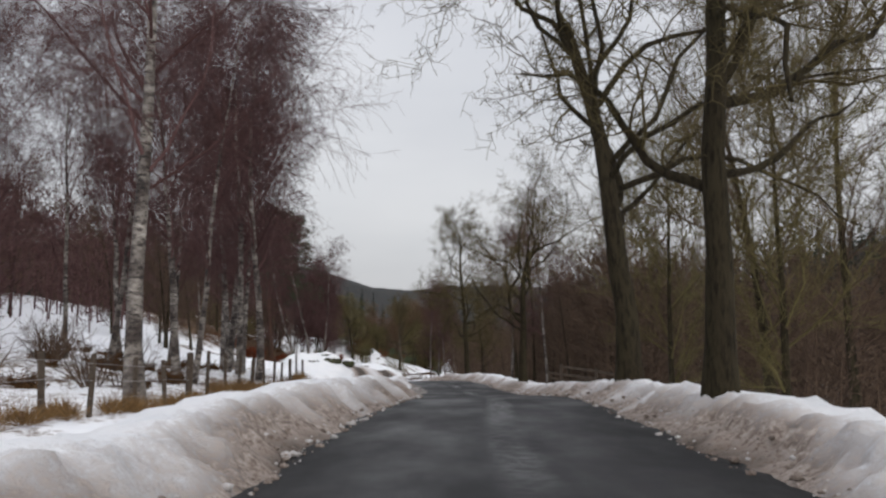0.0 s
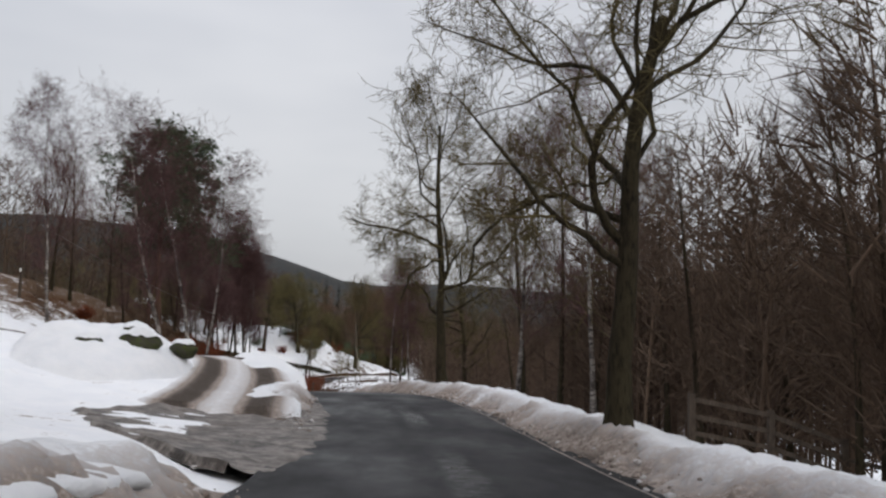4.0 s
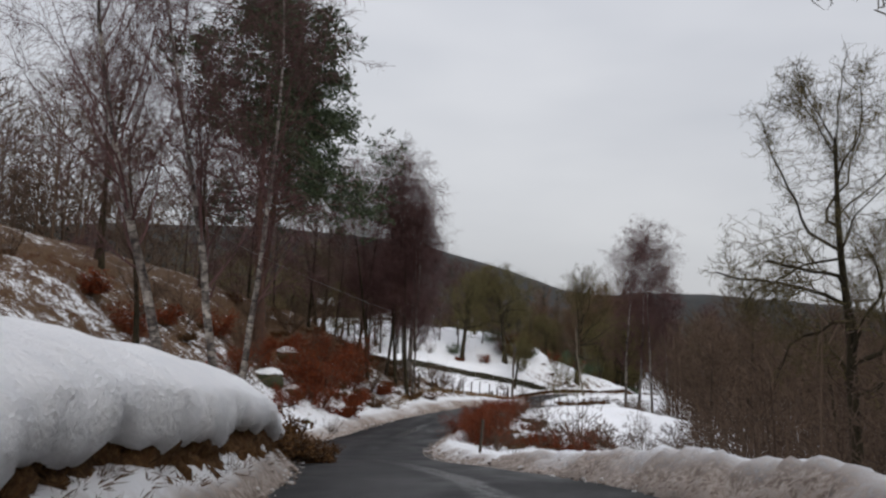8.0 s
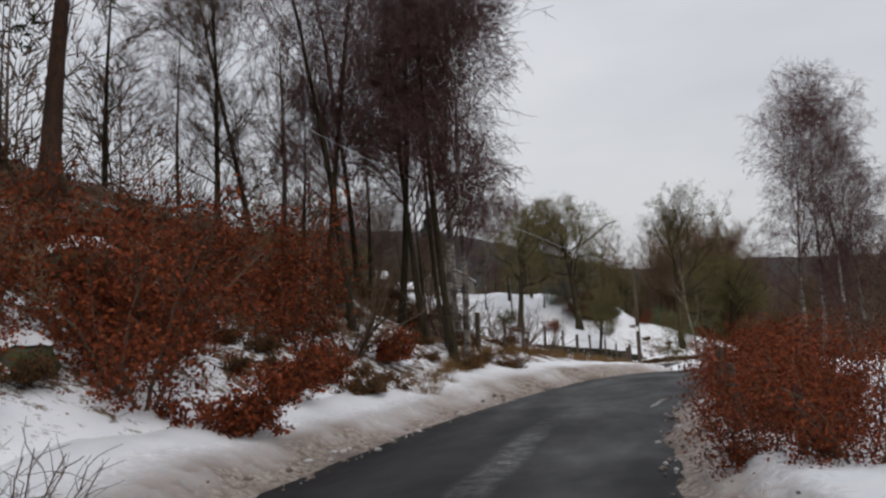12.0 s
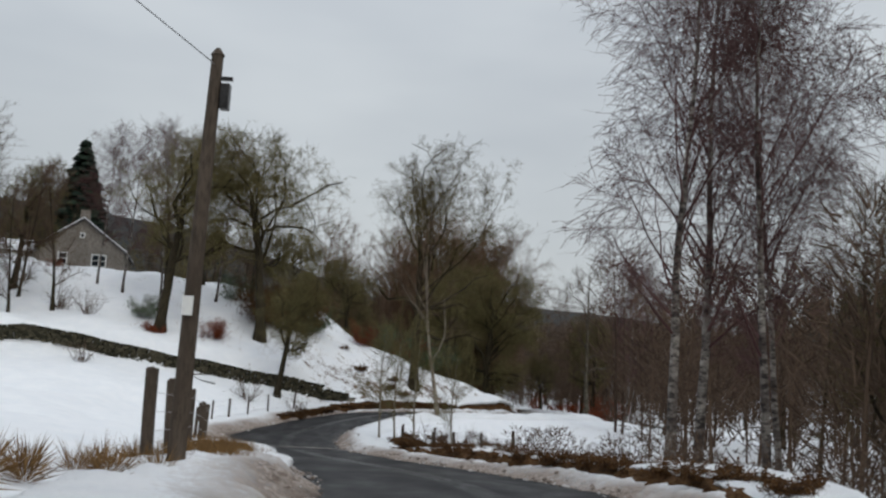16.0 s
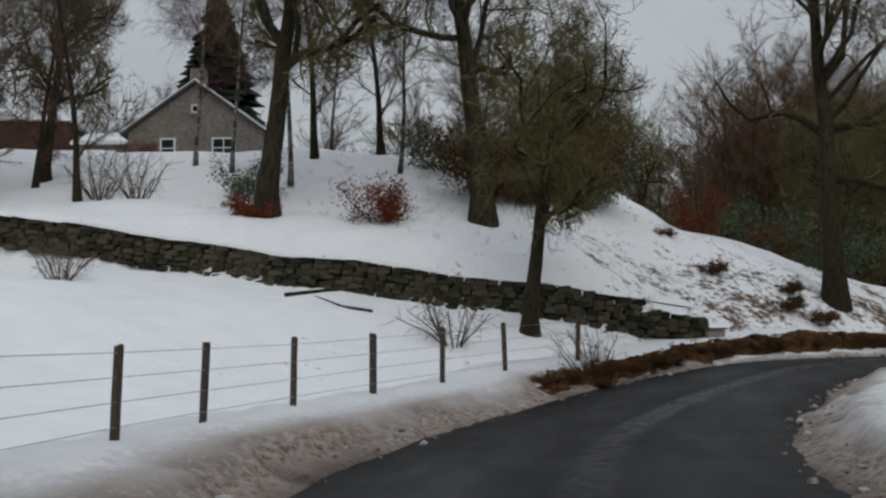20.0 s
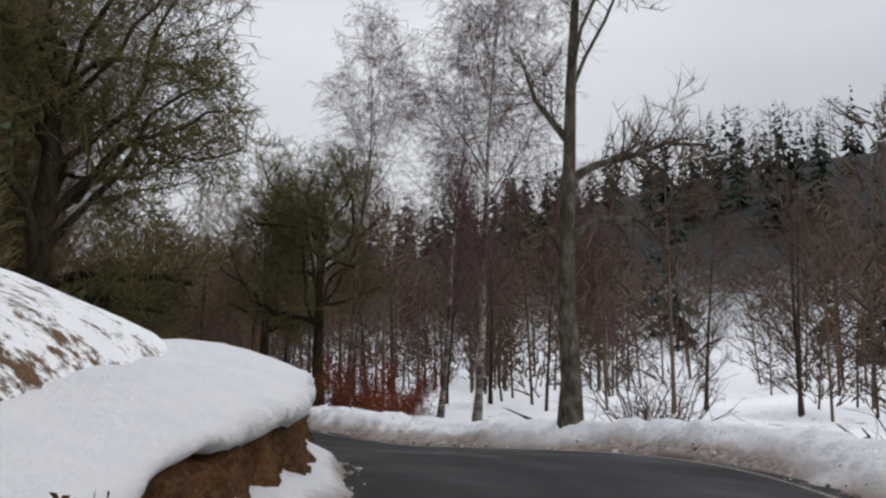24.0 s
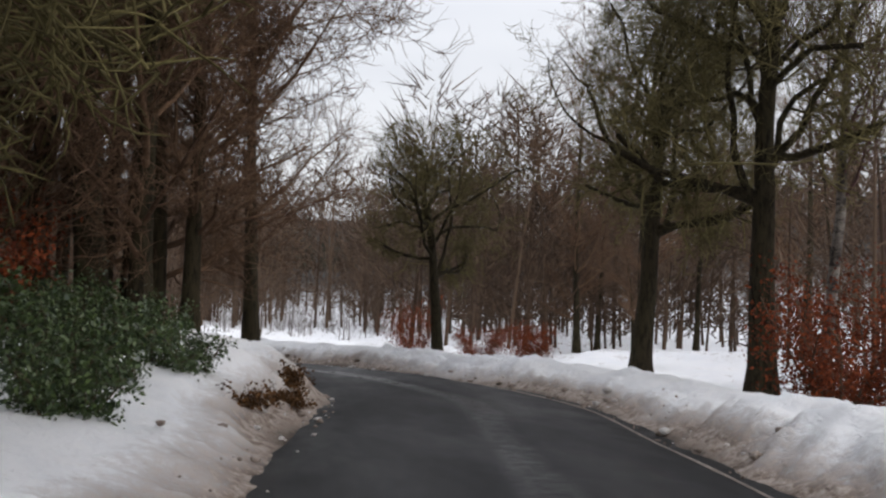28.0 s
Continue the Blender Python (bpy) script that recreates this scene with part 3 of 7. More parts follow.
_bare += 0.2 * np.exp(-(((_yy - 132) / 34) ** 4)) * np.clip((-gside - 9) / 6, 0, 1) * np.clip((45 + gside) / 10, 0, 1)
_bare += 0.24 * np.exp(-(((_yy - 147) / 13) ** 4)) * np.clip((-gside - 3) / 1.2, 0, 1) * np.clip((16 + gside) / 5, 0, 1)
_bare += 0.5 * np.clip((np.abs(gside) - 60) / 40, 0, 1)
attribute(ground.data, "bare", _bare)
_edge = 62 - 30 * (gside < 0) * np.exp(-(((_yy - 118) / 55) ** 4))
attribute(ground.data, "forest", np.clip((np.abs(gside) - _edge) / 24, 0, 1) * 0.95)
tagged(ground, "snow-covered valley ground with grass, bracken and leaf litter showing through", "ground", kind="structure")


def strip(name, s0, s1, offsets, heights, mat, step=0.25):
    """A ribbon along the road; offsets and heights are functions of the rows' index arrays."""
    i = np.arange(int(s0 / 0.25), int(s1 / 0.25), max(1, int(step / 0.25)))
    off, hei = offsets(i), heights(i)
    n = off.shape[1]
    v = np.concatenate([RP[i, None, :2] + RN[i, None, :] * off[:, :, None], (RP[i, 2][:, None] + hei)[:, :, None]], 2)
    return fast_mesh(name, v.reshape(-1, 3), grid_faces(n, len(i)), mat=mat, smooth=True), v


_ac = np.linspace(-1, 1, 15)
road_me, _ = strip("road", 0, RS[-1] - 1, lambda i: HALF[i][:, None] * _ac[None] * 1.06 + 0.05 * fbm(RS[i], RS[i] * 0, 5, 3, 1.5)[:, None] * np.abs(_ac), lambda i: 0.012 + 0.03 * (1 - _ac[None] ** 2) + 0 * RS[i][:, None], ASPHALT, 0.5)
attribute(road_me, "across", np.tile(_ac, len(road_me.vertices) // 15))
road = tagged(new("road", road_me), "narrow damp dark asphalt road with paler wheel tracks between snow banks", "road", kind="structure")


def snow_bank(name, side, s0, s1, s_h, hs, widths, label, dirt_w=1.2):
    """The ploughed bank: a dirty slope to the road, a lumpy clean top, a back that runs out on the verge."""
    u = np.r_[-0.25, 0.0, 0.06, 0.13, 0.2, 0.28, 0.36, 0.45, 0.54, 0.63, 0.72, 0.82, 0.92, 1.03, 1.15, 1.3, 1.48, 1.7, 1.95, 2.25, 2.6, 3.0]
    prof = np.interp(u, [-0.25, 0, 0.06, 0.2, 0.5, 0.8, 1.0, 1.2, 1.5, 2.0, 2.5, 3.0], [-0.05, 0.0, 0.10, 0.26, 0.58, 0.88, 0.98, 1.0, 0.96, 0.78, 0.45, 0.0])
    fine = np.arange(s0 + 0.1, s1, 0.11)
    P = np.stack([np.interp(fine, RS, RP[:, k]) for k in range(3)], 1)
    N = np.stack([np.interp(fine, RS, RN[:, k]) for k in range(2)], 1)
    hw = np.interp(fine, RS, HALF)
    W = np.interp(fine, s_h, widths) * (1 + 0.16 * crag(fine, 9.3 * side, 6, 3, 6.0))
    H = np.interp(fine, s_h, hs) * (1 + 0.2 * crag(fine, 4.1 * side, 7, 3, 7.0) + 0.10 * crag(fine, 2.7 * side, 12, 2, 1.7))
    H *= np.clip((fine - fine[0]) / 1.2, 0.02, 1) * np.clip((fine[-1] - fine) / 1.2, 0.02, 1)
    uu = u[None] * W[:, None]
    foot = 0.16 * crag(fine, 3.3 * side, 8, 4, 2.2) + 0.05 * crag(fine, 8.8 * side, 13, 2, 0.4)
    off = side * (hw[:, None] + uu + foot[:, None] * np.clip(1.3 - 0.5 * u, 0.2, 1))
    xy = P[:, None, :2] + N[:, None, :] * off[:, :, None]
    X, Y = xy[:, :, 0], xy[:, :, 1]
    on_top = np.clip(prof * 1.6, 0, 1)[None]
    slope = np.exp(-(((u - 0.55) / 0.45) ** 2))[None]
    lump = 0.1 * crag(X, Y, 9, 3, 0.95) + (0.065 + 0.085 * slope) * crag(X, Y, 10, 3, 0.38) + 0.05 * slope * np.abs(crag(X, Y, 14, 3, 0.6))
    z = H[:, None] * prof[None] + lump * on_top * np.clip(H[:, None] * 2.4, 0.12, 1)
    base = land(X.ravel(), Y.ravel())[0].reshape(z.shape)
    road_z = P[:, 2][:, None]
    k = np.clip(u[None], 0, 1)
    zz = road_z * (1 - k) + np.maximum(base, road_z - 0.6) * k + z - 0.03
    zz[:, 0] = road_z[:, 0] - 0.06
    zz[:, -1] = base[:, -1] - 0.32
    zz[0] -= 0.6
    zz[-1] -= 0.6
    v = np.concatenate([xy, zz[:, :, None]], 2).reshape(-1, 3)
    faces = grid_faces(len(u), len(fine))
    me = fast_mesh(name, v, faces if side > 0 else faces[:, ::-1], mat=SNOW, smooth=True)
    dirt = np.interp(u, [-0.3, 0.1, 0.35 * dirt_w, 0.7 * dirt_w, 1.0 * dirt_w, 1.5 * dirt_w], [1.2, 1.05, 0.85, 0.66, 0.36, 0.04])
    attribute(me, "dirt", (dirt[None] * (1 + 0.35 * crag(fine, 1.0, 11, 3, 3.5)[:, None]) - 0.9 * np.clip(lump, -0.1, 0.1) * (dirt > 0.05)).ravel())
    return tagged(new(name, me), label, "snow bank", kind="structure")


snow_bank("snow_bank_1", -1, 0, 112, [0, 90, 108, 112], [0.54, 0.54, 0.56, 0.3], [1.0, 1.0, 1.0, 0.8], "lumpy ploughed snow bank with a brown dirty foot along the road")
snow_bank("snow_bank_2", -1, 128, 164, [127, 132, 137, 150, 164], [0.35, 0.45, 0.12, 0.09, 0.14], [0.9, 0.9, 0.28, 0.25, 0.4], "low dirty slush ridge at the foot of the earth bank", 1.6)
snow_bank("snow_bank_3", -1, 164, 286, [164, 172, 230, 245, 262, 286], [0.16, 0.16, 0.2, 0.34, 0.2, 0.14], [1.1, 1.1, 0.9, 1.0, 1.2, 0.7], "thin brown slush ridge along the road edge", 1.5)
snow_bank("snow_bank_4", -1, 286, 320, [286, 310, 320], [0.06, 0.06, 0.16], [0.25, 0.25, 0.5], "low slush ridge under the cut bank", 1.2)
snow_bank("snow_bank_5", -1, 318, 420, [318, 324, 328, 335, 420], [0.14, 0.2, 0.36, 0.36, 0.35], [0.7, 0.75, 0.8, 0.9, 0.9], "dirty ploughed snow bank on the inside of the bend")
snow_bank("snow_bank_6", 1, 0, 166, [0, 60, 120, 150, 166], [0.46, 0.46, 0.46, 0.55, 0.35], [1.1, 1.1, 1.1, 1.1, 0.9], "long ploughed snow bank with a dirty brown slope to the road")
snow_bank("snow_bank_7", 1, 166, 214, [166, 190, 205, 214], [0.3, 0.28, 0.26, 0.28], [0.9, 0.8, 0.9, 1.0], "rounded snow bank on the inside of the bend")
snow_bank("snow_bank_8", 1, 213, 291, [214, 225, 240, 266, 276, 284, 290], [0.28, 0.26, 0.2, 0.18, 0.26, 0.34, 0.32], [1.0, 0.9, 0.9, 0.9, 0.9, 0.9, 0.9], "low snow bank that narrows along the outer verge")
snow_bank("snow_bank_9", 1, 289, 420, [290, 296, 310, 330, 420], [0.32, 0.35, 0.33, 0.36, 0.36], [0.9, 0.9, 0.9, 0.95, 0.95], "ploughed snow bank with a brown foot beside the woods", 0.75)


def grit_line(s0, s1, side):
    """A thin pale line of frozen grit on the tarmac's edge."""
    a = np.linspace(-1, 1, 5)

    def offsets(i):
        w = 0.02 * (1 + 0.6 * crag(RS[i], 3.0, 71, 3, 1.3))
        return side * (HALF[i] - 0.16 + 0.04 * crag(RS[i], 5.0, 72, 2, 5.0))[:, None] + w[:, None] * a[None]

    me, _ = strip("grit_line", s0, s1, offsets, lambda i: 0.022 + 0.014 * (1 - a[None] ** 2) + 0 * RS[i][:, None], SNOW)
    attribute(me, "dirt", np.full(len(me.vertices), 0.78))
    tagged(new("grit_line", me), "thin pale line of frozen grit along the asphalt edge", "slush", kind="stuff")


grit_line(106, 150, 1)
grit_line(300, 334, 1)
grit_line(160, 182, 1)


def earth_bank(name, side, s0, s1, s_h, hs, label, gap=0.45, lip=0.1, soil=0.62, back=1.15):
    """A cut face of peaty soil under snow. lip: how far the snow leans out; soil: the face's share of the height; back: height of the snow behind."""
    fine = np.arange(s0, s1, 0.1)
    P = np.stack([np.interp(fine, RS, RP[:, k]) for k in range(3)], 1)
    N = np.stack([np.interp(fine, RS, RN[:, k]) for k in range(2)], 1)
    hw = np.interp(fine, RS, HALF) + gap + 0.2 * crag(fine, 1.7, 21, 3, 4.0) + 0.06 * crag(fine, 1.7, 25, 3, 0.7)
    H = np.interp(fine, s_h, hs) * (1 + 0.12 * crag(fine, 0.6, 22, 3, 4.0))
    H = H * np.sqrt(np.clip((fine - s0) / 0.8, 0.05, 1) * np.clip((s1 - fine) / 0.8, 0.05, 1))
    base = thing(name, P[0, 0], P[0, 1], P[0, 2], label, "bank")
    org = np.array([P[0, 0], P[0, 1], P[0, 2]])
    hem = 0.075 * crag(fine, 5.0, 24, 4, 1.3, 0.6)

    def shell(pname, us, zs, mat, amp, size, dirt, plabel, ragged):
        us, zs = np.array(us), np.array(zs)
        off = hw[:, None] + us[None] + amp * crag(fine[:, None], zs[None] * H[:, None] * 1.5 + us[None], 23 + len(pname), 4, size)
        xy = P[:, None, :2] + N[:, None, :] * (side * off)[:, :, None]
        zr = zs[None] + hem[:, None] * np.array(ragged)[None]
        z = P[:, 2][:, None] + zr * H[:, None] + (amp * 0.5 * crag(xy[:, :, 0], xy[:, :, 1], 29, 4, size * 2) + 0.018 * crag(xy[:, :, 0], xy[:, :, 1], 30, 3, 0.22)) * (zs[None] > 0.05)
        g, _ = land(xy[:, -1, 0], xy[:, -1, 1])
        z[:, -1] = np.minimum(g - 0.08, z[:, -2])
        v = np.concatenate([xy, z[:, :, None]], 2) - org
        f = grid_faces(len(us), len(fine))
        me = fast_mesh(pname, v.reshape(-1, 3), f if side > 0 else f[:, ::-1], mat=mat, smooth=True)
        attribute(me, "dirt", np.full(v.shape[0] * v.shape[1], dirt))
        return part_mesh(pname, me, base, plabel)

    f = np.linspace(0, 1, 12)
    shell("soil_face", [-0.06, *(0.02 + 0.22 * f**1.5), 0.5], [-0.1, *(0.04 + (soil + 0.12) * f), soil], SOIL, 0.11, 0.35, 1.0, "dark peaty soil face with roots and heather", [0] * 14)
    us = [0.34, 0.2 - lip * 0.6, 0.14 - lip, 0.13 - lip, 0.17 - lip, 0.26 - lip * 0.7, 0.42, 0.7, 1.05, 1.5, 2.1, 2.8]
    up = back - 1
    zs = [soil, soil - 0.02, soil + 0.05, soil + (1 - soil) * 0.45, soil + (1 - soil) * 0.75, 0.97, 1 + up * 0.3, 1 + up * 0.6, 1 + up * 0.85, 1 + up, 1 + up, 1 + up * 0.8]
    shell("snow_cap", us, zs, SNOW, 0.045, 0.8, 0.0, "thick layer of old snow on the bank", [1, 1.5, 1.4, 0.8, 0.4, 0.15, 0, 0, 0, 0, 0, 0])
    return base


earth_bank("earth_bank", -1, 136.5, 163.5, [136, 141, 147, 156, 164], [0.7, 1.15, 1.35, 1.25, 0.9], "roadside earth bank with a dark cut face and a snow cap", 0.4, 0.14, 0.56, 1.3)
earth_bank("earth_bank", -1, 103, 110, [103, 106, 110], [0.5, 0.6, 0.5], "short earth bank with a snow cap beside the track")
earth_bank("earth_bank", -1, 240, 251, [240, 245, 251], [0.4, 0.6, 0.45], "low grassy bank capped with snow beside the bend", 0.5, 0.08, 0.5)
earth_bank("earth_bank", -1, 279, 297, [279, 283, 290, 297], [0.3, 0.5, 0.72, 0.75], "brown heathery roadside bank with thin snow above it", 0.4, -0.12, 0.85, 1.1)
earth_bank("earth_bank", -1, 296, 319, [296, 302, 306, 311, 319], [0.6, 1.1, 1.25, 1.05, 0.5], "steep brown roadside bank topped by deep snow", 0.45, 0.14, 0.74, 1.22)
earth_bank("earth_bank", 1, 236, 262, [236, 240, 255, 262], [0.4, 0.56, 0.52, 0.3], "low heathery dyke with a ragged snow cap inside the bend", 1.0, -0.1, 0.8)

# ---- trees ----
UP = np.array([0.0, 0.0, 1.0])


def unit(v):
    return v / (np.linalg.norm(v) + 1e-9)


def grow(rng, spec):
    """Branches of one bare tree: lists of (points, radii) by level."""
    levels = [[] for _ in range(5)]
    h = spec["height"]

    dome = spec.get("dome")

    def inside(q):
        return dome is None or (q[0] ** 2 + q[1] ** 2) / (dome[1] * h) ** 2 + ((q[2] - dome[0] * h) / (dome[2] * h)) ** 2 < 1.0 + rng.normal(0, 0.09)

    def limb(p, d, length, r, level, preset=None):
        n = len(preset) - 1 if preset else spec["points"][level]
        pts, rad = [p], [r]
        wig, lift = spec["wiggle"][level], spec["lift"][level]
        taper = spec["taper"][level]
        for k in range(n):
            d = unit(d + rng.normal(0, wig, 3) + UP * lift)
            p = np.array(preset[k + 1]) + rng.normal(0, 0.05, 3) if preset else p + d * length / n
            pts.append(p)
            rad.append(max(r * (1 - (1 - taper) * (k + 1) / n), 0.0075))
            if level and not preset and k and not inside(p):
                break
        n = len(pts) - 1
        levels[level].append((pts, rad))
        if level + 1 >= spec["depth"]:
            return
        kids = spec["kids"][level]
        kids = kids if level == 0 else max(2, int(round(kids * (0.6 + 0.8 * rng.random()) * min(1.3, length / (spec["ref"][level] * h) + 0.35))))
        first = spec["first"][level]
        turn = rng.random() * 6.28
        for j in range(kids):
            f = first + (1 - first) * (j + rng.random()) / kids
            f = min(f, 0.985)
            x = f * n
            a = int(x)
            q = pts[a] * (1 - (x - a)) + pts[a + 1] * (x - a)
            along = unit(pts[a + 1] - pts[a])
            rr = rad[a] * (1 - (x - a)) + rad[a + 1] * (x - a)
            turn += 2.4 + rng.normal(0, 0.4)
            side = unit(np.cross(along, [math.cos(turn * 1.3), math.sin(turn * 1.3), 0.35]))
            side = unit(math.cos(turn) * side + math.sin(turn) * np.cross(along, side))
            ang = radians(spec["angle"][level] * (0.8 + 0.4 * rng.random()))
            if level == 0:
                ang *= 1.0 - spec.get("top_close", 0.35) * f
            dd = unit(along * math.cos(ang) + side * math.sin(ang))
            if level == 0:
                ln = h * spec["reach"] * (spec["shape"](f)) * (0.75 + 0.5 * rng.random())
            else:
                ln = length * spec["shrink"][level] * (1.1 - 0.55 * f) * (0.6 + 0.7 * rng.random())
            limb(q, dd, ln, min(rr * spec["thin"][level] * (0.75 + 0.4 * rng.random()), rr * 0.9), level + 1)

    lean = spec.get("lean", 0.03)
    limb(np.zeros(3) - UP * 0.25, unit(UP + rng.normal(0, lean, 3)), h * spec["trunk"], spec["radius"], 0)
    trunk = np.array(levels[0][0][0])
    for r, *way in spec.get("limbs", ()):
        sway = np.array([np.interp(way[0][2], trunk[:, 2], trunk[:, 0]), np.interp(way[0][2], trunk[:, 2], trunk[:, 1]), 0])
        way = [np.array(q) + sway for q in way]
        limb(way[0], UP, float(sum(np.linalg.norm(b - a) for a, b in zip(way, way[1:]))), r, 1, way)
    return levels


def tubes(branches, sides, flare=0.0):
    """Vertices and quads of tapered tubes, grouped by their number of points."""
    groups = {}
    for pts, rad in branches:
        groups.setdefault(len(pts), []).append((pts, rad))
    vs, qs, base = [], [], 0
    for n, some in groups.items():
        P = np.array([b[0] for b in some])
        R = np.array([b[1] for b in some])
        if flare:
            R[:, 0] *= 1 + flare
            R[:, 1] *= 1 + flare * 0.15
        T = np.gradient(P, axis=1)
        T /= np.linalg.norm(T, axis=2, keepdims=True) + 1e-9
        ref = np.where(np.abs(T[:, :1, 2:3]) > 0.8, np.array([1.0, 0, 0]), np.array([0, 0, 1.0]))
        A = np.cross(T, np.broadcast_to(ref, T.shape))
        A /= np.linalg.norm(A, axis=2, keepdims=True) + 1e-9
        B = np.cross(T, A)
        ang = np.arange(sides) / sides * 2 * np.pi
        V = P[:, :, None] + R[:, :, None, None] * (np.cos(ang)[None, None, :, None] * A[:, :, None] + np.sin(ang)[None, None, :, None] * B[:, :, None])
        idx = base + np.arange(V.shape[0] * n * sides).reshape(V.shape[0], n, sides)
        nxt = np.roll(idx, -1, axis=2)
        q = np.stack([idx[:, :-1], nxt[:, :-1], nxt[:, 1:], idx[:, 1:]], -1).reshape(-1, 4)
        vs.append(V.reshape(-1, 3))
        qs.append(q)
        base += V.shape[0] * n * sides
    if not vs:
        return np.zeros((0, 3)), np.zeros((0, 4), int)
    return np.concatenate(vs), np.concatenate(qs)


def joined(pieces):
    vs, qs, base = [], [], 0
    for v, q in pieces:
        vs.append(v)
        qs.append(q + base)
        base += len(v)
    return np.concatenate(vs), np.concatenate(qs)


def oak_spec(h, r, **more):
    s = dict(height=h, radius=r, gnarled=True, fuzz=(4500, 0.55, 0.009, 0.12), trunk=0.62, depth=4, points=[9, 10, 6, 4, 1], wiggle=[0.06, 0.27, 0.36, 0.4, 0.3], lift=[0.05, 0.075, 0.05, 0.04, 0.02],
             taper=[0.42, 0.16, 0.22, 0.3, 0.4], kids=[13, 9, 7, 7], first=[0.42, 0.22, 0.15, 0.05], angle=[72, 58, 56, 52], reach=0.40,
             shape=lambda f: 0.8 + 0.35 * math.sin(math.pi * min(1, (f - 0.3) / 0.75)), ref=[1, 0.35, 0.14, 0.06], shrink=[0, 0.5, 0.48, 0.5], thin=[0.5, 0.5, 0.52, 0.6], top_close=0.6, dome=(0.62, 0.30, 0.38))
    return s | more


def birch_spec(h, r, **more):
    s = dict(height=h, radius=r, fuzz=(3600, 0.55, 0.006, -0.5), trunk=0.98, depth=4, points=[12, 6, 3, 2], wiggle=[0.035, 0.12, 0.2, 0.2], lift=[0.04, 0.10, -0.06, -0.32],
             taper=[0.1, 0.2, 0.3, 0.4], kids=[30, 8, 9], first=[0.25, 0.2, 0.08], angle=[46, 42, 50], reach=0.23,
             shape=lambda f: 0.35 + 1.0 * math.sin(math.pi * min(1, (f - 0.15) / 0.95)), ref=[1, 0.2, 0.1], shrink=[0, 0.5, 0.62], thin=[0.36, 0.42, 0.5], top_close=0.3)
    return s | more


def wood_spec(h, r, **more):
    s = dict(height=h, radius=r, fuzz=(5500, 0.6, 0.009, 0.25), trunk=0.95, depth=3, points=[9, 5, 3, 1], wiggle=[0.035, 0.16, 0.22, 0.25], lift=[0.04, 0.09, 0.07, 0.03],
             taper=[0.12, 0.2, 0.3, 0.4], kids=[24, 8, 8], first=[0.14, 0.15, 0.1], angle=[52, 46, 48], reach=0.24,
             shape=lambda f: 0.5 + 0.8 * math.sin(math.pi * min(1, (f - 0.05) / 1.0)), ref=[1, 0.22, 0.1], shrink=[0, 0.5, 0.55], thin=[0.36, 0.45, 0.5], top_close=0.4)
    return s | more


def fuzz(rng, branches, count, length, width, lift, spread=0.9):
    """Fine twigs, each a slim three-sided spike, along the given branches."""
    a = np.concatenate([np.array(b[0])[:-1] for b in branches])
    b = np.concatenate([np.array(b[0])[1:] for b in branches])
    w = np.linalg.norm(b - a, axis=1)
    i = rng.choice(len(a), count, p=w / w.sum())
    p0 = a[i] + (b[i] - a[i]) * rng.random((count, 1))
    d = (b[i] - a[i]) / (w[i][:, None] + 1e-9) * 0.6 + rng.normal(0, spread * 0.6, (count, 3)) + np.array([0, 0, lift])
    d /= np.linalg.norm(d, axis=1, keepdims=True)
    p1 = p0 + d * (length * (0.5 + rng.random((count, 1))))
    side = np.cross(d, rng.normal(0, 1, (count, 3)))
    side /= np.linalg.norm(side, axis=1, keepdims=True) + 1e-9
    up = np.cross(d, side)
    k = width * (0.7 + 0.6 * rng.random((count, 1)))
    v = np.stack([p0 + side * k, p0 - side * k * 0.5 + up * k * 0.87, p0 - side * k * 0.5 - up * k * 0.87, p1], 1).reshape(-1, 3)
    j = np.arange(count)[:, None] * 4
    return v, np.concatenate([j + [0, 1, 3], j + [1, 2, 3], j + [2, 0, 3]], 0)


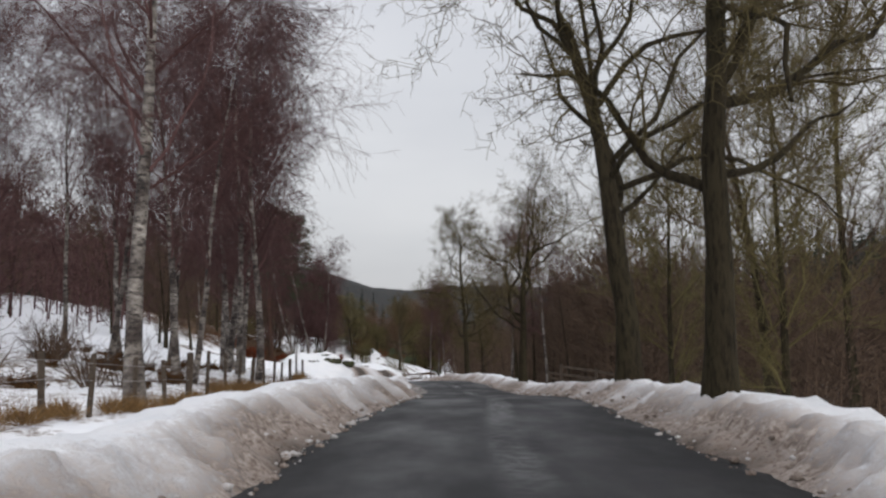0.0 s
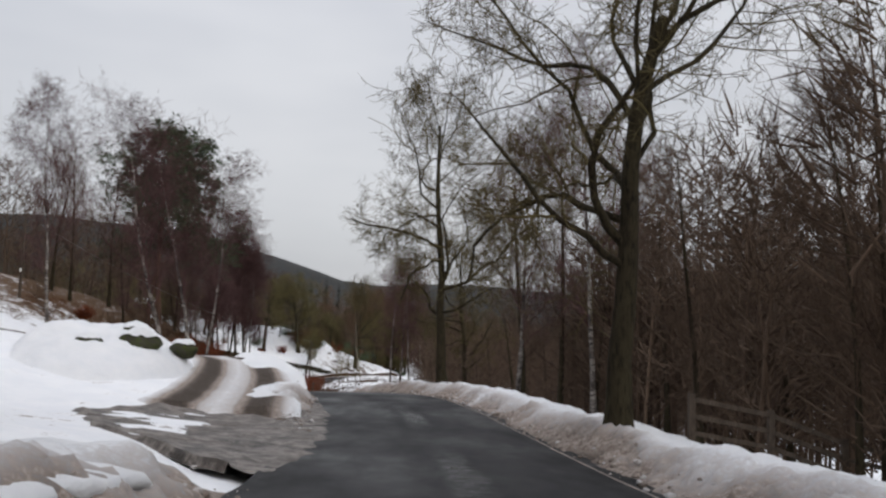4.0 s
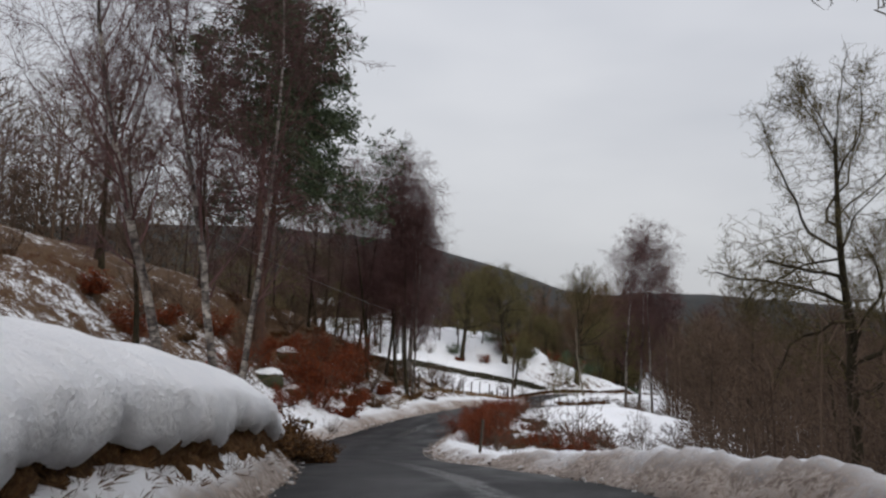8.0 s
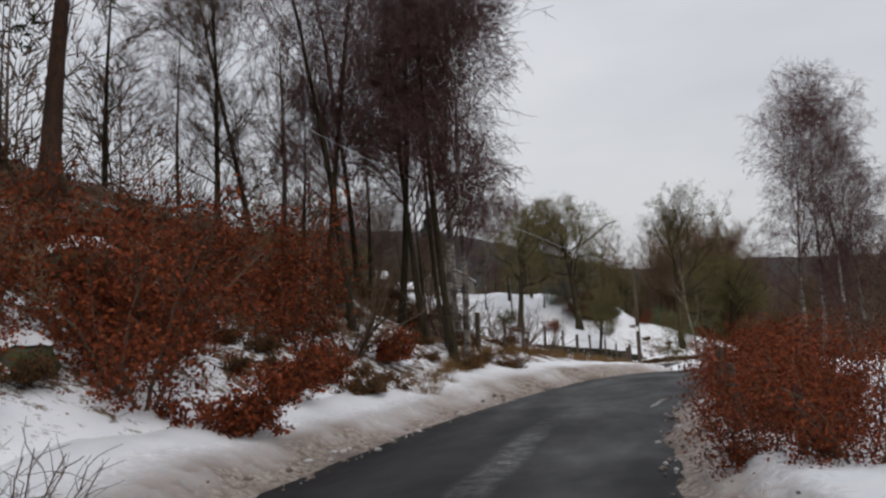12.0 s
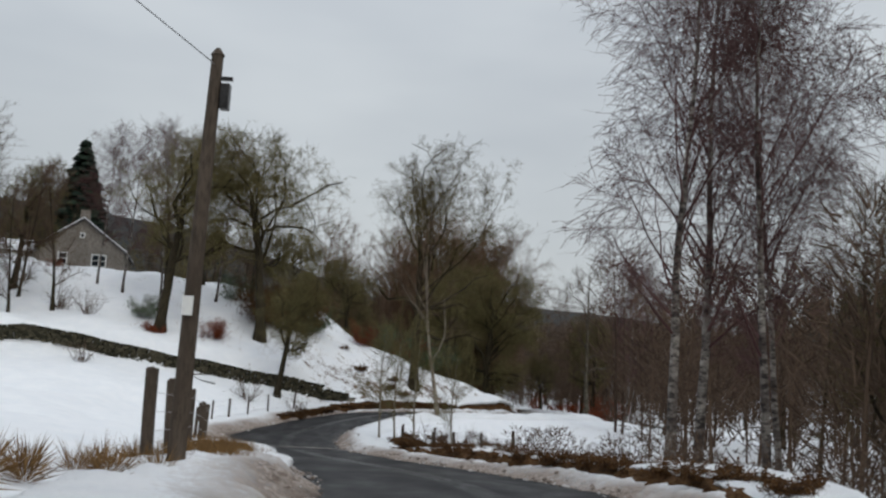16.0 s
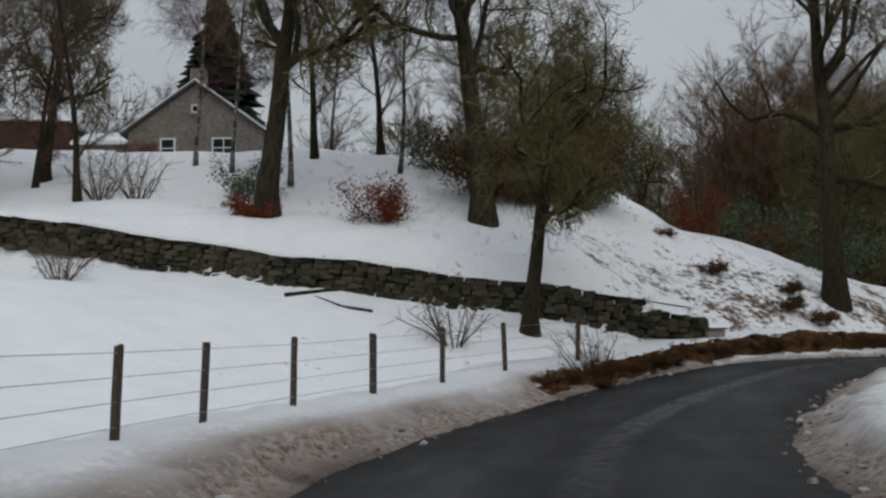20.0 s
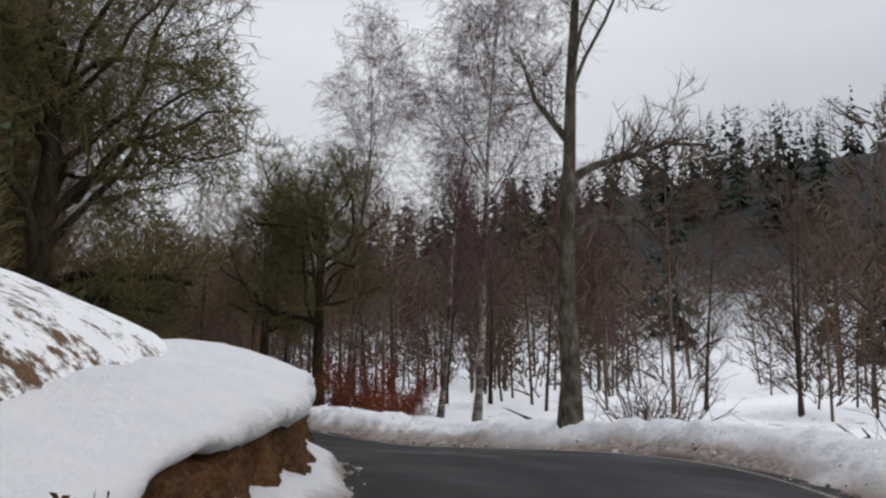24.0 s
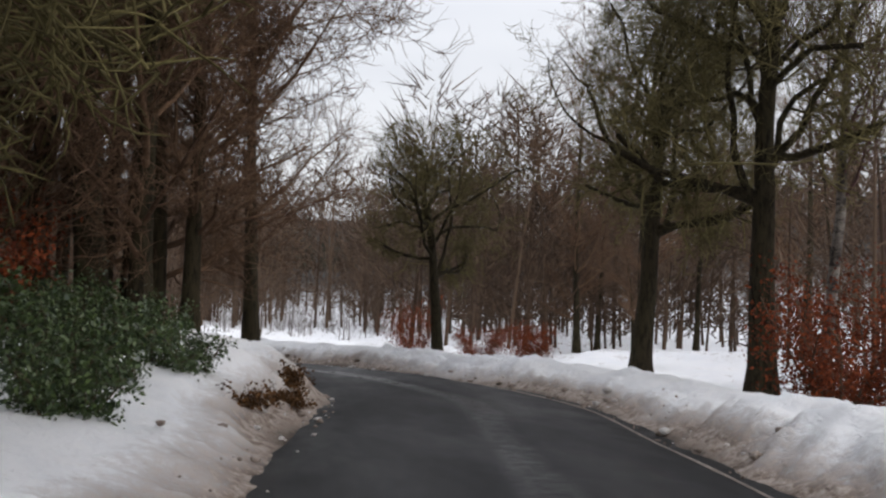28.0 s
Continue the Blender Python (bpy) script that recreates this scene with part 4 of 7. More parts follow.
def crooked(rng, branches, count, length, width, lift):
    """Gnarled twigs of three short bent pieces, the later half growing out of the earlier."""
    a = np.concatenate([np.array(b[0])[:-1] for b in branches])
    b = np.concatenate([np.array(b[0])[1:] for b in branches])
    w = np.linalg.norm(b - a, axis=1)
    i = rng.choice(len(a), count, p=w / w.sum())
    p0 = a[i] + (b[i] - a[i]) * rng.random((count, 1))
    d = (b[i] - a[i]) / (w[i][:, None] + 1e-9) * 0.5 + rng.normal(0, 0.6, (count, 3)) + np.array([0, 0, lift])

    def bent(q, d, ln):
        pts = [q]
        for _ in range(3):
            d = d / (np.linalg.norm(d, axis=1, keepdims=True) + 1e-9)
            q = q + d * ln / 3
            pts.append(q)
            d = d + rng.normal(0, 0.55, d.shape) + np.array([0, 0, lift * 0.5])
        return pts

    ln = length * (0.5 + rng.random((count, 1)))
    main = bent(p0, d, ln)
    side = bent(np.where(rng.random((count, 1)) < 0.5, main[1], main[2]), rng.normal(0, 0.7, (count, 3)) + d * 0.5, ln * 0.7)
    pts = np.stack([np.concatenate([m, t]) for m, t in zip(main, side)], 1)
    rad = np.array([1.0, 0.8, 0.6, 0.25]) * width
    along = np.gradient(pts, axis=1)
    u = np.cross(along, rng.normal(0, 1, (len(pts), 1, 3)))
    u /= np.linalg.norm(u, axis=2, keepdims=True) + 1e-9
    v = np.cross(along, u)
    v /= np.linalg.norm(v, axis=2, keepdims=True) + 1e-9
    r = rad[None, :, None]
    ring = np.stack([pts + u * r, pts - u * r * 0.5 + v * r * 0.87, pts - u * r * 0.5 - v * r * 0.87], 2)
    idx = np.arange(len(pts) * 12).reshape(len(pts), 4, 3)
    nxt = np.roll(idx, -1, axis=2)
    return ring.reshape(-1, 3), np.stack([idx[:, :-1], nxt[:, :-1], nxt[:, 1:], idx[:, 1:]], -1).reshape(-1, 4)


def tree_meshes(name, seed, spec, bark, limb_mat, twig_mat, split=False):
    """Meshes of one kind of tree: trunk, limbs, crown of twigs."""
    rng = np.random.default_rng(seed)
    lv = grow(rng, spec)
    v0, q0 = tubes(lv[0], 12, 0.45)
    limbs = [tubes([b], 6) for b in lv[1]] if split else []
    v1, q1 = tubes(lv[1], 6)
    v, q = (v0, q0) if split else joined([(v0, q0), (v1, q1)])
    me = fast_mesh(name + "_trunk", v, q, mat=bark, smooth=True)
    me.materials.append(limb_mat)
    if not split:
        me.polygons.foreach_set("material_index", np.r_[np.zeros(len(q0), np.int32), np.ones(len(q1), np.int32)])
    out = [("trunk", me)] + [("limb", fast_mesh(name + "_limb", lv_, lq_, mat=limb_mat, smooth=True)) for lv_, lq_ in limbs]
    v, q = joined([tubes(lv[2], 3)] + [tubes(lv[k], 3) for k in (3, 4) if lv[k]])
    n, ln, wd, lift = spec["fuzz"]
    if spec.get("gnarled"):
        v, q = joined([(v, q), crooked(rng, lv[2] + lv[3], n, ln, wd, lift)])
        out.append(("crown", fast_mesh(name + "_crown", v, q, None, twig_mat)))
        return out
    fv, ft = fuzz(rng, lv[2] + lv[3] + [x for x in lv[1]], n, ln, wd, lift)
    out.append(("crown", fast_mesh(name + "_crown", np.concatenate([v, fv]), q, ft + len(v), twig_mat)))
    return out


KINDS = {}


def kind(key, *args, **kw):
    KINDS[key] = tree_meshes(key, *args, **kw)


kind("oak_a", 11, oak_spec(17, 0.33, dome=None, reach=0.45), OAK_BARK, OAK_BARK, TWIG_OAK, split=True)
kind("oak_b", 12, oak_spec(17, 0.27, kids=[16, 8, 7, 7], trunk=0.85, taper=[0.25, 0.18, 0.22, 0.3, 0.4], reach=0.40, first=[0.26, 0.2, 0.12, 0.05], angle=[80, 56, 54, 52], lift=[0.05, 0.05, 0.04, 0.03, 0.02]), OAK_BARK, OAK_BARK, TWIG_OAK, split=True)
kind("oak_c", 13, oak_spec(16, 0.36, fuzz=(5500, 0.55, 0.011, 0.1), kids=[17, 9, 7, 7], reach=0.48, dome=(0.62, 0.285, 0.37), first=[0.46, 0.22, 0.15, 0.05], lean=0.015, wiggle=[0.05, 0.32, 0.4, 0.4, 0.3]), OAK_BARK, OAK_BARK, TWIG_OLIVE, split=True)
kind("great_oak", 14, oak_spec(19.5, 0.36, fuzz=(5500, 0.6, 0.010, 0.08), kids=[13, 8, 7, 7], trunk=0.6, reach=0.5, dome=(0.62, 0.36, 0.36), first=[0.5, 0.2, 0.12, 0.05], lean=0.01,
     limbs=((0.17, (0, 0, 4.1), (0.8, -0.2, 4.2), (1.6, -0.3, 4.0), (2.4, -0.3, 3.9), (3.0, -0.2, 4.3), (3.9, 0, 4.6), (5, 0.2, 4.4)), (0.17, (0, 0, 5.6), (-0.9, 0.3, 6.2), (-1.6, 0.4, 6.4), (-2.6, 0.4, 6.2), (-3.3, 0.5, 6.7), (-4, 0.5, 7.6)), (0.16, (0, 0, 5.9), (1.0, 0.3, 6.1), (1.9, 0.5, 6.3), (2.9, 0.6, 6.9), (3.8, 0.6, 6.6)))), OAK_BARK, OAK_BARK, TWIG_OAK, split=True)
kind("low_oak", 15, oak_spec(14, 0.36, fuzz=(8000, 0.6, 0.012, 0.0), kids=[20, 9, 7, 7], reach=0.5, first=[0.2, 0.2, 0.12, 0.05], trunk=0.66, lift=[0.05, 0.02, 0.03, 0.02, 0.02], dome=(0.52, 0.38, 0.44), lean=0.02), OAK_BARK, OAK_BARK, TWIG_OLIVE, split=True)
kind("birch_a", 21, birch_spec(18, 0.16), BIRCH, TWIG_BIRCH, TWIG_BIRCH)
kind("birch_b", 22, birch_spec(17, 0.14, kids=[28, 8, 9], lean=0.06), BIRCH, TWIG_BIRCH, TWIG_BIRCH)
kind("birch_c", 23, birch_spec(19, 0.2, kids=[26, 8, 9], reach=0.28, wiggle=[0.05, 0.12, 0.2, 0.2]), BIRCH, TWIG_BIRCH, TWIG_BIRCH)
kind("dark_birch", 24, birch_spec(16, 0.13, kids=[26, 8, 9], lean=0.05), OAK_BARK, TWIG_BIRCH, TWIG_BIRCH)
kind("ash_a", 31, wood_spec(17, 0.22), OAK_BARK, TWIG_WOOD, TWIG_WOOD)
kind("ash_b", 32, wood_spec(15, 0.17, kids=[24, 7, 8], first=[0.08, 0.15, 0.1]), OAK_BARK, TWIG_WOOD, TWIG_WOOD)
kind("ash_c", 33, wood_spec(13, 0.13, kids=[26, 7, 8], first=[0.04, 0.08, 0.05], reach=0.28), OAK_BARK, TWIG_WOOD, TWIG_WOOD)
kind("willow", 34, wood_spec(10, 0.12, fuzz=(9000, 0.5, 0.007, 0.3), kids=[28, 8, 8], first=[0.05, 0.1, 0.05], reach=0.34), OAK_BARK, TWIG_OLIVE, TWIG_OLIVE)
kind("beech", 36, wood_spec(19, 0.26, fuzz=(10000, 0.7, 0.009, 0.15), kids=[30, 8, 9], first=[0.12, 0.1, 0.05], reach=0.27, angle=[66, 48, 48]), OAK_BARK, TWIG_BEECH, TWIG_BEECH)
kind("wide_beech", 39, wood_spec(18, 0.24, gnarled=True, fuzz=(9000, 0.8, 0.009, 0.1), kids=[36, 9, 9], first=[0.1, 0.1, 0.05], reach=0.33, angle=[70, 48, 48]), OAK_BARK, TWIG_BEECH, TWIG_BEECH)
kind("alder", 37, wood_spec(12.5, 0.2, depth=4, kids=[7, 8, 6], first=[0.5, 0.2, 0.1], reach=0.26, angle=[62, 50, 48], wiggle=[0.035, 0.42, 0.34, 0.28], lift=[0.04, 0.06, 0.08, 0.05], thin=[0.5, 0.42, 0.5], fuzz=(6000, 0.35, 0.006, 0.3), lean=0.01,
     limbs=((0.09, (0, 0, 3.3), (-0.35, 0, 3.75), (-0.75, -0.05, 3.85), (-1.0, -0.1, 3.65), (-1.05, -0.1, 3.2)), (0.1, (0, 0, 3.6), (0.6, 0.1, 4.0), (1.2, 0.2, 4.1), (1.8, 0.2, 4.15), (2.1, 0.3, 4.45), (3.0, 0.3, 4.6)), (0.1, (0, 0, 4.7), (0.5, -0.1, 5.05), (1.2, -0.2, 5.2), (1.7, -0.2, 5.45), (2.6, -0.3, 5.3)), (0.08, (0, 0, 5.4), (-0.5, 0.2, 6.2), (-0.9, 0.3, 7.2)))), LICHEN_BARK, LICHEN_BARK, TWIG_WOOD, split=True)
kind("dead", 38, wood_spec(13, 0.17, depth=4, fuzz=(2500, 0.35, 0.006, 0.2), kids=[9, 6, 5], first=[0.35, 0.2, 0.1], reach=0.3, angle=[50, 48, 48], thin=[0.55, 0.45, 0.5]), PALE_BARK, PALE_BARK, TWIG_WOOD, split=True)
kind("sapling", 35, wood_spec(6, 0.06, fuzz=(2500, 0.3, 0.004, 0.3), kids=[18, 6, 5], first=[0.2, 0.15, 0.1], reach=0.28), PALE_BARK, TWIG_OLIVE, TWIG_OLIVE, split=True)


def tree(key, x, y, scale=1.0, turn=0.0, name="bare_tree", label="", group="", lean=(0, 0), sink=0.0):
    side = float(land([x], [y])[1][0])
    if abs(side) < 3.1:
        k = int(np.argmin((RP[:, 0] - x) ** 2 + (RP[:, 1] - y) ** 2))
        x, y = RP[k, 0] + RN[k, 0] * math.copysign(3.1, side), RP[k, 1] + RN[k, 1] * math.copysign(3.1, side)
    z = ground_at(x, y) - sink
    ob = new(name)
    ob.matrix_basis = Matrix.LocRotScale((x, y, z), Euler((radians(lean[0]), radians(lean[1]), radians(turn))), (scale,) * 3)
    tagged(ob, label, "tree", group)
    for pname, me in KINDS[key]:
        part_mesh(pname, me, ob)
    return ob


TREES = random.Random(5)
OAK = "old bare mossy oak"
BIR = "bare white-barked birch"
WOOD = "bare brown-twigged tree"
# the avenue of the first straight
tree("oak_a", 4.75, 25.6, 1.05, 20, "oak_tree", OAK + " beside the snow bank")
tree("oak_b", 4.2, 15.6, 0.95, 200, "oak_tree", OAK + " with ivy on the trunk")
tree("oak_a", 4.7, 59.4, 0.85, 160, "oak_tree", OAK + " at the edge of the drop")
tree("oak_b", 2.1, 86.6, 0.92, 150, "oak_tree", OAK + " on the outside of the bend")
for x, y in ((-8.1, 40.5), (-7.4, 22), (-9.5, 33), (-13, 36), (-15, 30), (-10, 46), (-12, 52), (-17, 42), (-19, 34), (-8.2, 30), (-13, 44), (-20, 26), (-22, 45), (-18, 52)):
    tree(TREES.choice(("birch_a", "birch_b", "birch_c")), x, y, TREES.uniform(0.75, 1.05), TREES.uniform(0, 360), "birch_tree", BIR + " with drooping purple twigs", "birches by the first straight", (TREES.uniform(-4, 4), TREES.uniform(-4, 4)))
# birches by the earth bank and on the steep slope
for key, x, y, sc, lean in (("birch_c", -16.5, 107.2, 0.95, (-5, 13)), ("birch_a", -14.3, 106.8, 1.0, (-4, 11)), ("birch_b", -14.0, 107.3, 0.9, (-2, 9)), ("dark_birch", -18.1, 147.4, 0.95, (0, 3)), ("birch_b", -18.3, 147.9, 0.8, (1, 1)), ("birch_b", -17.8, 147.8, 0.75, (-1, 5)), ("dark_birch", -20.5, 150, 1.0, (2, 5)), ("dark_birch", -22, 147, 0.95, (-3, 4)), ("birch_a", -19.5, 154, 0.85, (0, 3)), ("dark_birch", -23, 153, 0.9, (2, 4)), ("dark_birch", -21, 158, 0.85, (0, 2)), ("dark_birch", -19.2, 148.2, 0.85, (0, 2)), ("dark_birch", -20.6, 145.2, 0.9, (3, -6))):
    tree(key, x, y, sc, TREES.uniform(0, 360), "birch_tree", BIR + " on the snowy slope", "birches on the slope", lean)
for x, y, sc in ((-30, 125, 0.8), (-34, 131, 0.85), (-26.5, 148.7, 0.7), (-31, 139, 0.8), (-36, 120, 0.7), (-28, 160, 0.7), (-33, 152, 0.8), (-22, 115, 0.6)):
    tree(TREES.choice(("ash_a", "ash_b")), x, y, sc, TREES.uniform(0, 360), "bare_tree", WOOD + " on the hillside", "trees on the hillside")
# the bend below the house
tree("oak_c", -28.1, 225.2, 1.02, 40, "oak_tree", OAK + " above the field wall")
tree("oak_c", -21.75, 228.2, 1.1, 130, "oak_tree", OAK + " on the snowy slope below the house")
tree("great_oak", -10.5, 231.3, 1.0, -11, "oak_tree", "great bare oak with a wide low limb above the road", lean=(3, 8))
tree("oak_c", -19.2, 221.3, 0.58, 10, "bare_tree", "small many-stemmed bare tree at the field corner")
for x, y, sc in ((-12.0, 206.6, 0.95), (-11.2, 204.2, 0.9), (-10.3, 207, 1.0), (-8.6, 203, 0.8)):
    tree("sapling", x, y, sc, TREES.uniform(0, 360), "sapling", "slim young tree on the verge inside the bend", "saplings inside the bend")
for key, x, y, sc in (("birch_a", -2.6, 189, 1.05), ("birch_a", -1.2, 191, 1.15), ("birch_b", 0.4, 189, 1.1), ("birch_b", 2.5, 193, 1.0)):
    tree(key, x, y, sc, TREES.uniform(0, 360), "birch_tree", BIR + " below the road", "tall birches below the road")
tree("oak_a", 7, 193, 0.75, 70, "bare_tree", OAK + " in the wood below the road")
for x, y, sc in ((-7.5, 250, 0.7), (-4.6, 256.6, 0.95), (-17, 250, 0.62), (-22, 246, 0.55), (-3.2, 263.5, 0.9)):
    tree("oak_c", x, y, sc, TREES.uniform(0, 360), "oak_tree", "bare oak with mossy olive twigs above the road bank", "oaks above the bank")
tree("low_oak", -3.4, 251.6, 1.05, 0, "oak_tree", "great mossy oak leaning out over the road bank", "oaks above the bank")
tree("oak_c", -7.4, 246.4, 0.7, 150, "oak_tree", "mossy olive oak behind the road bank", "oaks above the bank")
for x, y, sc, t in ((-12, 53, 0.95, 0), (-13.5, 57, 0.9, 90), (-11.0, 47, 0.9, 200), (-14, 60, 0.85, 310), (-9.4, 42.5, 0.95, 45)):
    tree("birch_a" if t % 20 else "birch_c", x, y, sc, t, "birch_tree", BIR + " beside the fence", "birches by the first straight", (2, -3))
tree("oak_b", 4.6, 108, 0.75, 120, "bare_tree", WOOD + " standing beyond the snow bank")
tree("oak_c", -41, 231.5, 0.7, 60, "oak_tree", "bare oak with mossy twigs in front of the house wood", "oaks below the house")
# the last stretch
tree("dead", -8.9, 220.3, 0.85, 60, "bare_tree", "pale leaning bare tree behind the snow bank", lean=(-5, -9))
tree("alder", 4.25, 241.25, 1.08, -31, "alder_tree", "tall bare alder with stout crooked limbs behind the snow bank")
for key, x, y, sc in (("birch_a", 10.2, 252.5, 0.85), ("birch_b", 10.4, 262, 0.9), ("birch_b", 11.6, 256.7, 0.8)):
    tree(key, x, y, sc, TREES.uniform(0, 360), "birch_tree", BIR + " at the wood's edge", "birches at the wood's edge")
for x, y in ((-1.6, 265.6), (-1.3, 270), (-2.6, 274.5), (-6.2, 260), (-4.0, 268.4), (-5.5, 271), (-5.5, 276.5), (-8, 266), (-9, 272), (-11, 262), (-7.5, 258.5), (-12, 268), (-11, 279)):
    tree("beech", x, y, TREES.uniform(0.75, 1.0), TREES.uniform(0, 360), "beech_tree", "tall bare beech with red-brown twigs above the bend", "beeches above the bend")
for x, y, sc in ((-2.6, 266.6, 1.0), (-2.2, 262.6, 0.85), (-4.4, 264.5, 1.0)):
    tree("wide_beech", x, y, sc, TREES.uniform(0, 360), "beech_tree", "spreading bare beech with red-brown twigs above the bend", "beeches above the bend")
tree("oak_c", 8.3, 265.8, 0.72, 20, "oak_tree", OAK + " on the outside of the bend")
tree("oak_c", 8.8, 261.2, 0.74, 220, "oak_tree", OAK + " on the outside of the bend")
tree("oak_c", 4.2, 269.4, 0.46, 100, "oak_tree", "short stout oak beside the last bend")


def scatter(keys, boxes, n, lo, hi, name, label, group, keep=4.0):
    """Trees strewn over rectangles of the plan, none within keep metres of the road."""
    done, tries = 0, 0
    while done < n and tries < n * 20:
        tries += 1
        x0, y0, x1, y1 = TREES.choice(boxes)
        x, y = TREES.uniform(x0, x1), TREES.uniform(y0, y1)
        if abs(float(land([x], [y])[1][0])) < keep:
            continue
        tree(TREES.choice(keys), x, y, TREES.uniform(lo, hi), TREES.uniform(0, 360), name, label, group)
        done += 1


scatter(("ash_a", "ash_b", "ash_c"), ((8, 20, 26, 70), (8, 60, 26, 110), (6, 95, 26, 130)), 34, 0.6, 0.88, "bare_tree", WOOD + " in the wood below the road", "trees in the lower wood", 7.5)
scatter(("ash_c", "ash_b", "birch_b"), ((-40, 5, -20, 55), (-34, 68, -20, 95)), 18, 0.65, 0.95, "bare_tree", WOOD + " behind the birches", "trees behind the birches", 12)
scatter(("ash_a", "ash_b", "ash_c"), ((0, 125, 22, 180), (5, 180, 28, 230)), 24, 0.6, 0.9, "bare_tree", WOOD + " below the bend", "trees below the bend", 8)
scatter(("ash_a", "ash_b", "birch_b", "beech"), ((11, 247, 32, 295), (14, 262, 30, 300)), 16, 0.45, 0.72, "bare_tree", WOOD + " beside the last stretch", "trees by the last stretch", 6)
scatter(("beech", "beech", "ash_a", "oak_c"), ((-26, 262, -10, 284),), 10, 0.75, 1.0, "beech_tree", "tall bare beech with red-brown twigs above the bend", "beeches above the bend", 5.5)
scatter(("ash_b", "oak_c", "ash_a"), ((-66, 205, -45, 232), (-62, 255, -28, 275)), 16, 0.6, 0.9, "bare_tree", WOOD + " behind the house", "trees behind the house", 8)

for x, y, sc in ((-35, 249, 0.62), (-31, 252, 0.6), (-27, 249, 0.55), (-33, 257, 0.68), (-24, 254, 0.6), (-29, 260, 0.7), (-20, 252, 0.55), (-37, 254, 0.6), (-22, 260, 0.66), (-17, 257, 0.6), (-25.5, 246, 0.5), (-14, 252, 0.55)):
    tree(TREES.choice(("ash_a", "ash_b", "oak_b")), x, y, sc, TREES.uniform(0, 360), "bare_tree", WOOD + " behind the snowy crest", "trees behind the crest")
# thick growth beside the oaks of the first straight, by the bend, and about the house
for key, x, y, sc in (("willow", 10.5, 30, 1.25), ("ash_a", 12.5, 37, 1.05), ("willow", 9.6, 41, 1.2), ("ash_b", 14, 33, 1.15), ("birch_a", 6.4, 93, 0.9), ("ash_a", 7.4, 98, 0.95), ("ash_b", 8.4, 90, 1.0), ("birch_b", 9.0, 84, 0.95)):
    tree(key, x, y, sc, TREES.uniform(0, 360), "bare_tree", WOOD + " below the road", "trees below the first straight")
for x, y, sc in ((-47, 233, 0.8), (-50, 238, 0.85), (-43, 229, 0.7), (-53, 232, 0.8), (-56, 240, 0.8), (-60, 233, 0.8), (-44, 223, 0.82), (-41, 224, 0.75), (-38.3, 224.8, 0.6), (-46, 226, 0.85), (-43, 228, 0.8), (-36.2, 227, 0.6), (-48, 222, 0.85), (-39.5, 229, 0.65)):
    tree(TREES.choice(("ash_a", "dark_birch", "ash_b")), x, y, sc, TREES.uniform(0, 360), "bare_tree", "dark bare purple-brown tree below the house wood", "trees below the house")
for x, y, sc in ((-28, 155, 0.85), (-30, 162, 0.8), (-26, 164, 0.7), (-23, 163, 0.65), (-33, 158, 0.85)):
    tree(TREES.choice(("ash_a", "ash_b", "dark_birch")), x, y, sc, TREES.uniform(0, 360), "bare_tree", WOOD + " on the steep slope", "trees on the slope's end", (TREES.uniform(-4, 4), TREES.uniform(0, 9)))

# ---- pines, spruces, bushes ----


def tufts(rng, centres, radius, blades, length, width, up=0.3):
    """Fans of narrow leaves or needles round the given points."""
    c = np.repeat(centres, blades, axis=0)
    d = rng.normal(0, 1, c.shape)
    d[:, 2] = d[:, 2] * 0.7 + up
    d /= np.linalg.norm(d, axis=1, keepdims=True)
    start = c + d * radius * rng.random((len(c), 1)) * 0.6
    side = np.cross(d, rng.normal(0, 1, c.shape))
    side /= np.linalg.norm(side, axis=1, keepdims=True) + 1e-9
    ln = length * (0.6 + 0.8 * rng.random((len(c), 1)))
    w = width * (0.6 + 0.8 * rng.random((len(c), 1)))
    v = np.stack([start - side * w * 0.5, start + d * ln * 0.5 + side * w, start + d * ln, start + d * ln * 0.5 - side * w], 1)
    return v.reshape(-1, 3), np.arange(len(c) * 4).reshape(-1, 4)


def leaves_mesh(name, rng, centres, size, mat):
    """Single leaves, each a bent diamond turned its own way."""
    n = len(centres)
    a = rng.normal(0, 1, (n, 3))
    a /= np.linalg.norm(a, axis=1, keepdims=True)
    b = np.cross(a, rng.normal(0, 1, (n, 3)))
    b /= np.linalg.norm(b, axis=1, keepdims=True) + 1e-9
    s = size * (0.6 + 0.8 * rng.random((n, 1)))
    droop = np.array([0, 0, -0.25]) * s
    v = np.stack([centres - a * s, centres + b * s * 0.55, centres + a * s + droop, centres - b * s * 0.55], 1).reshape(-1, 3)
    return fast_mesh(name, v, np.arange(n * 4).reshape(-1, 4), mat=mat)


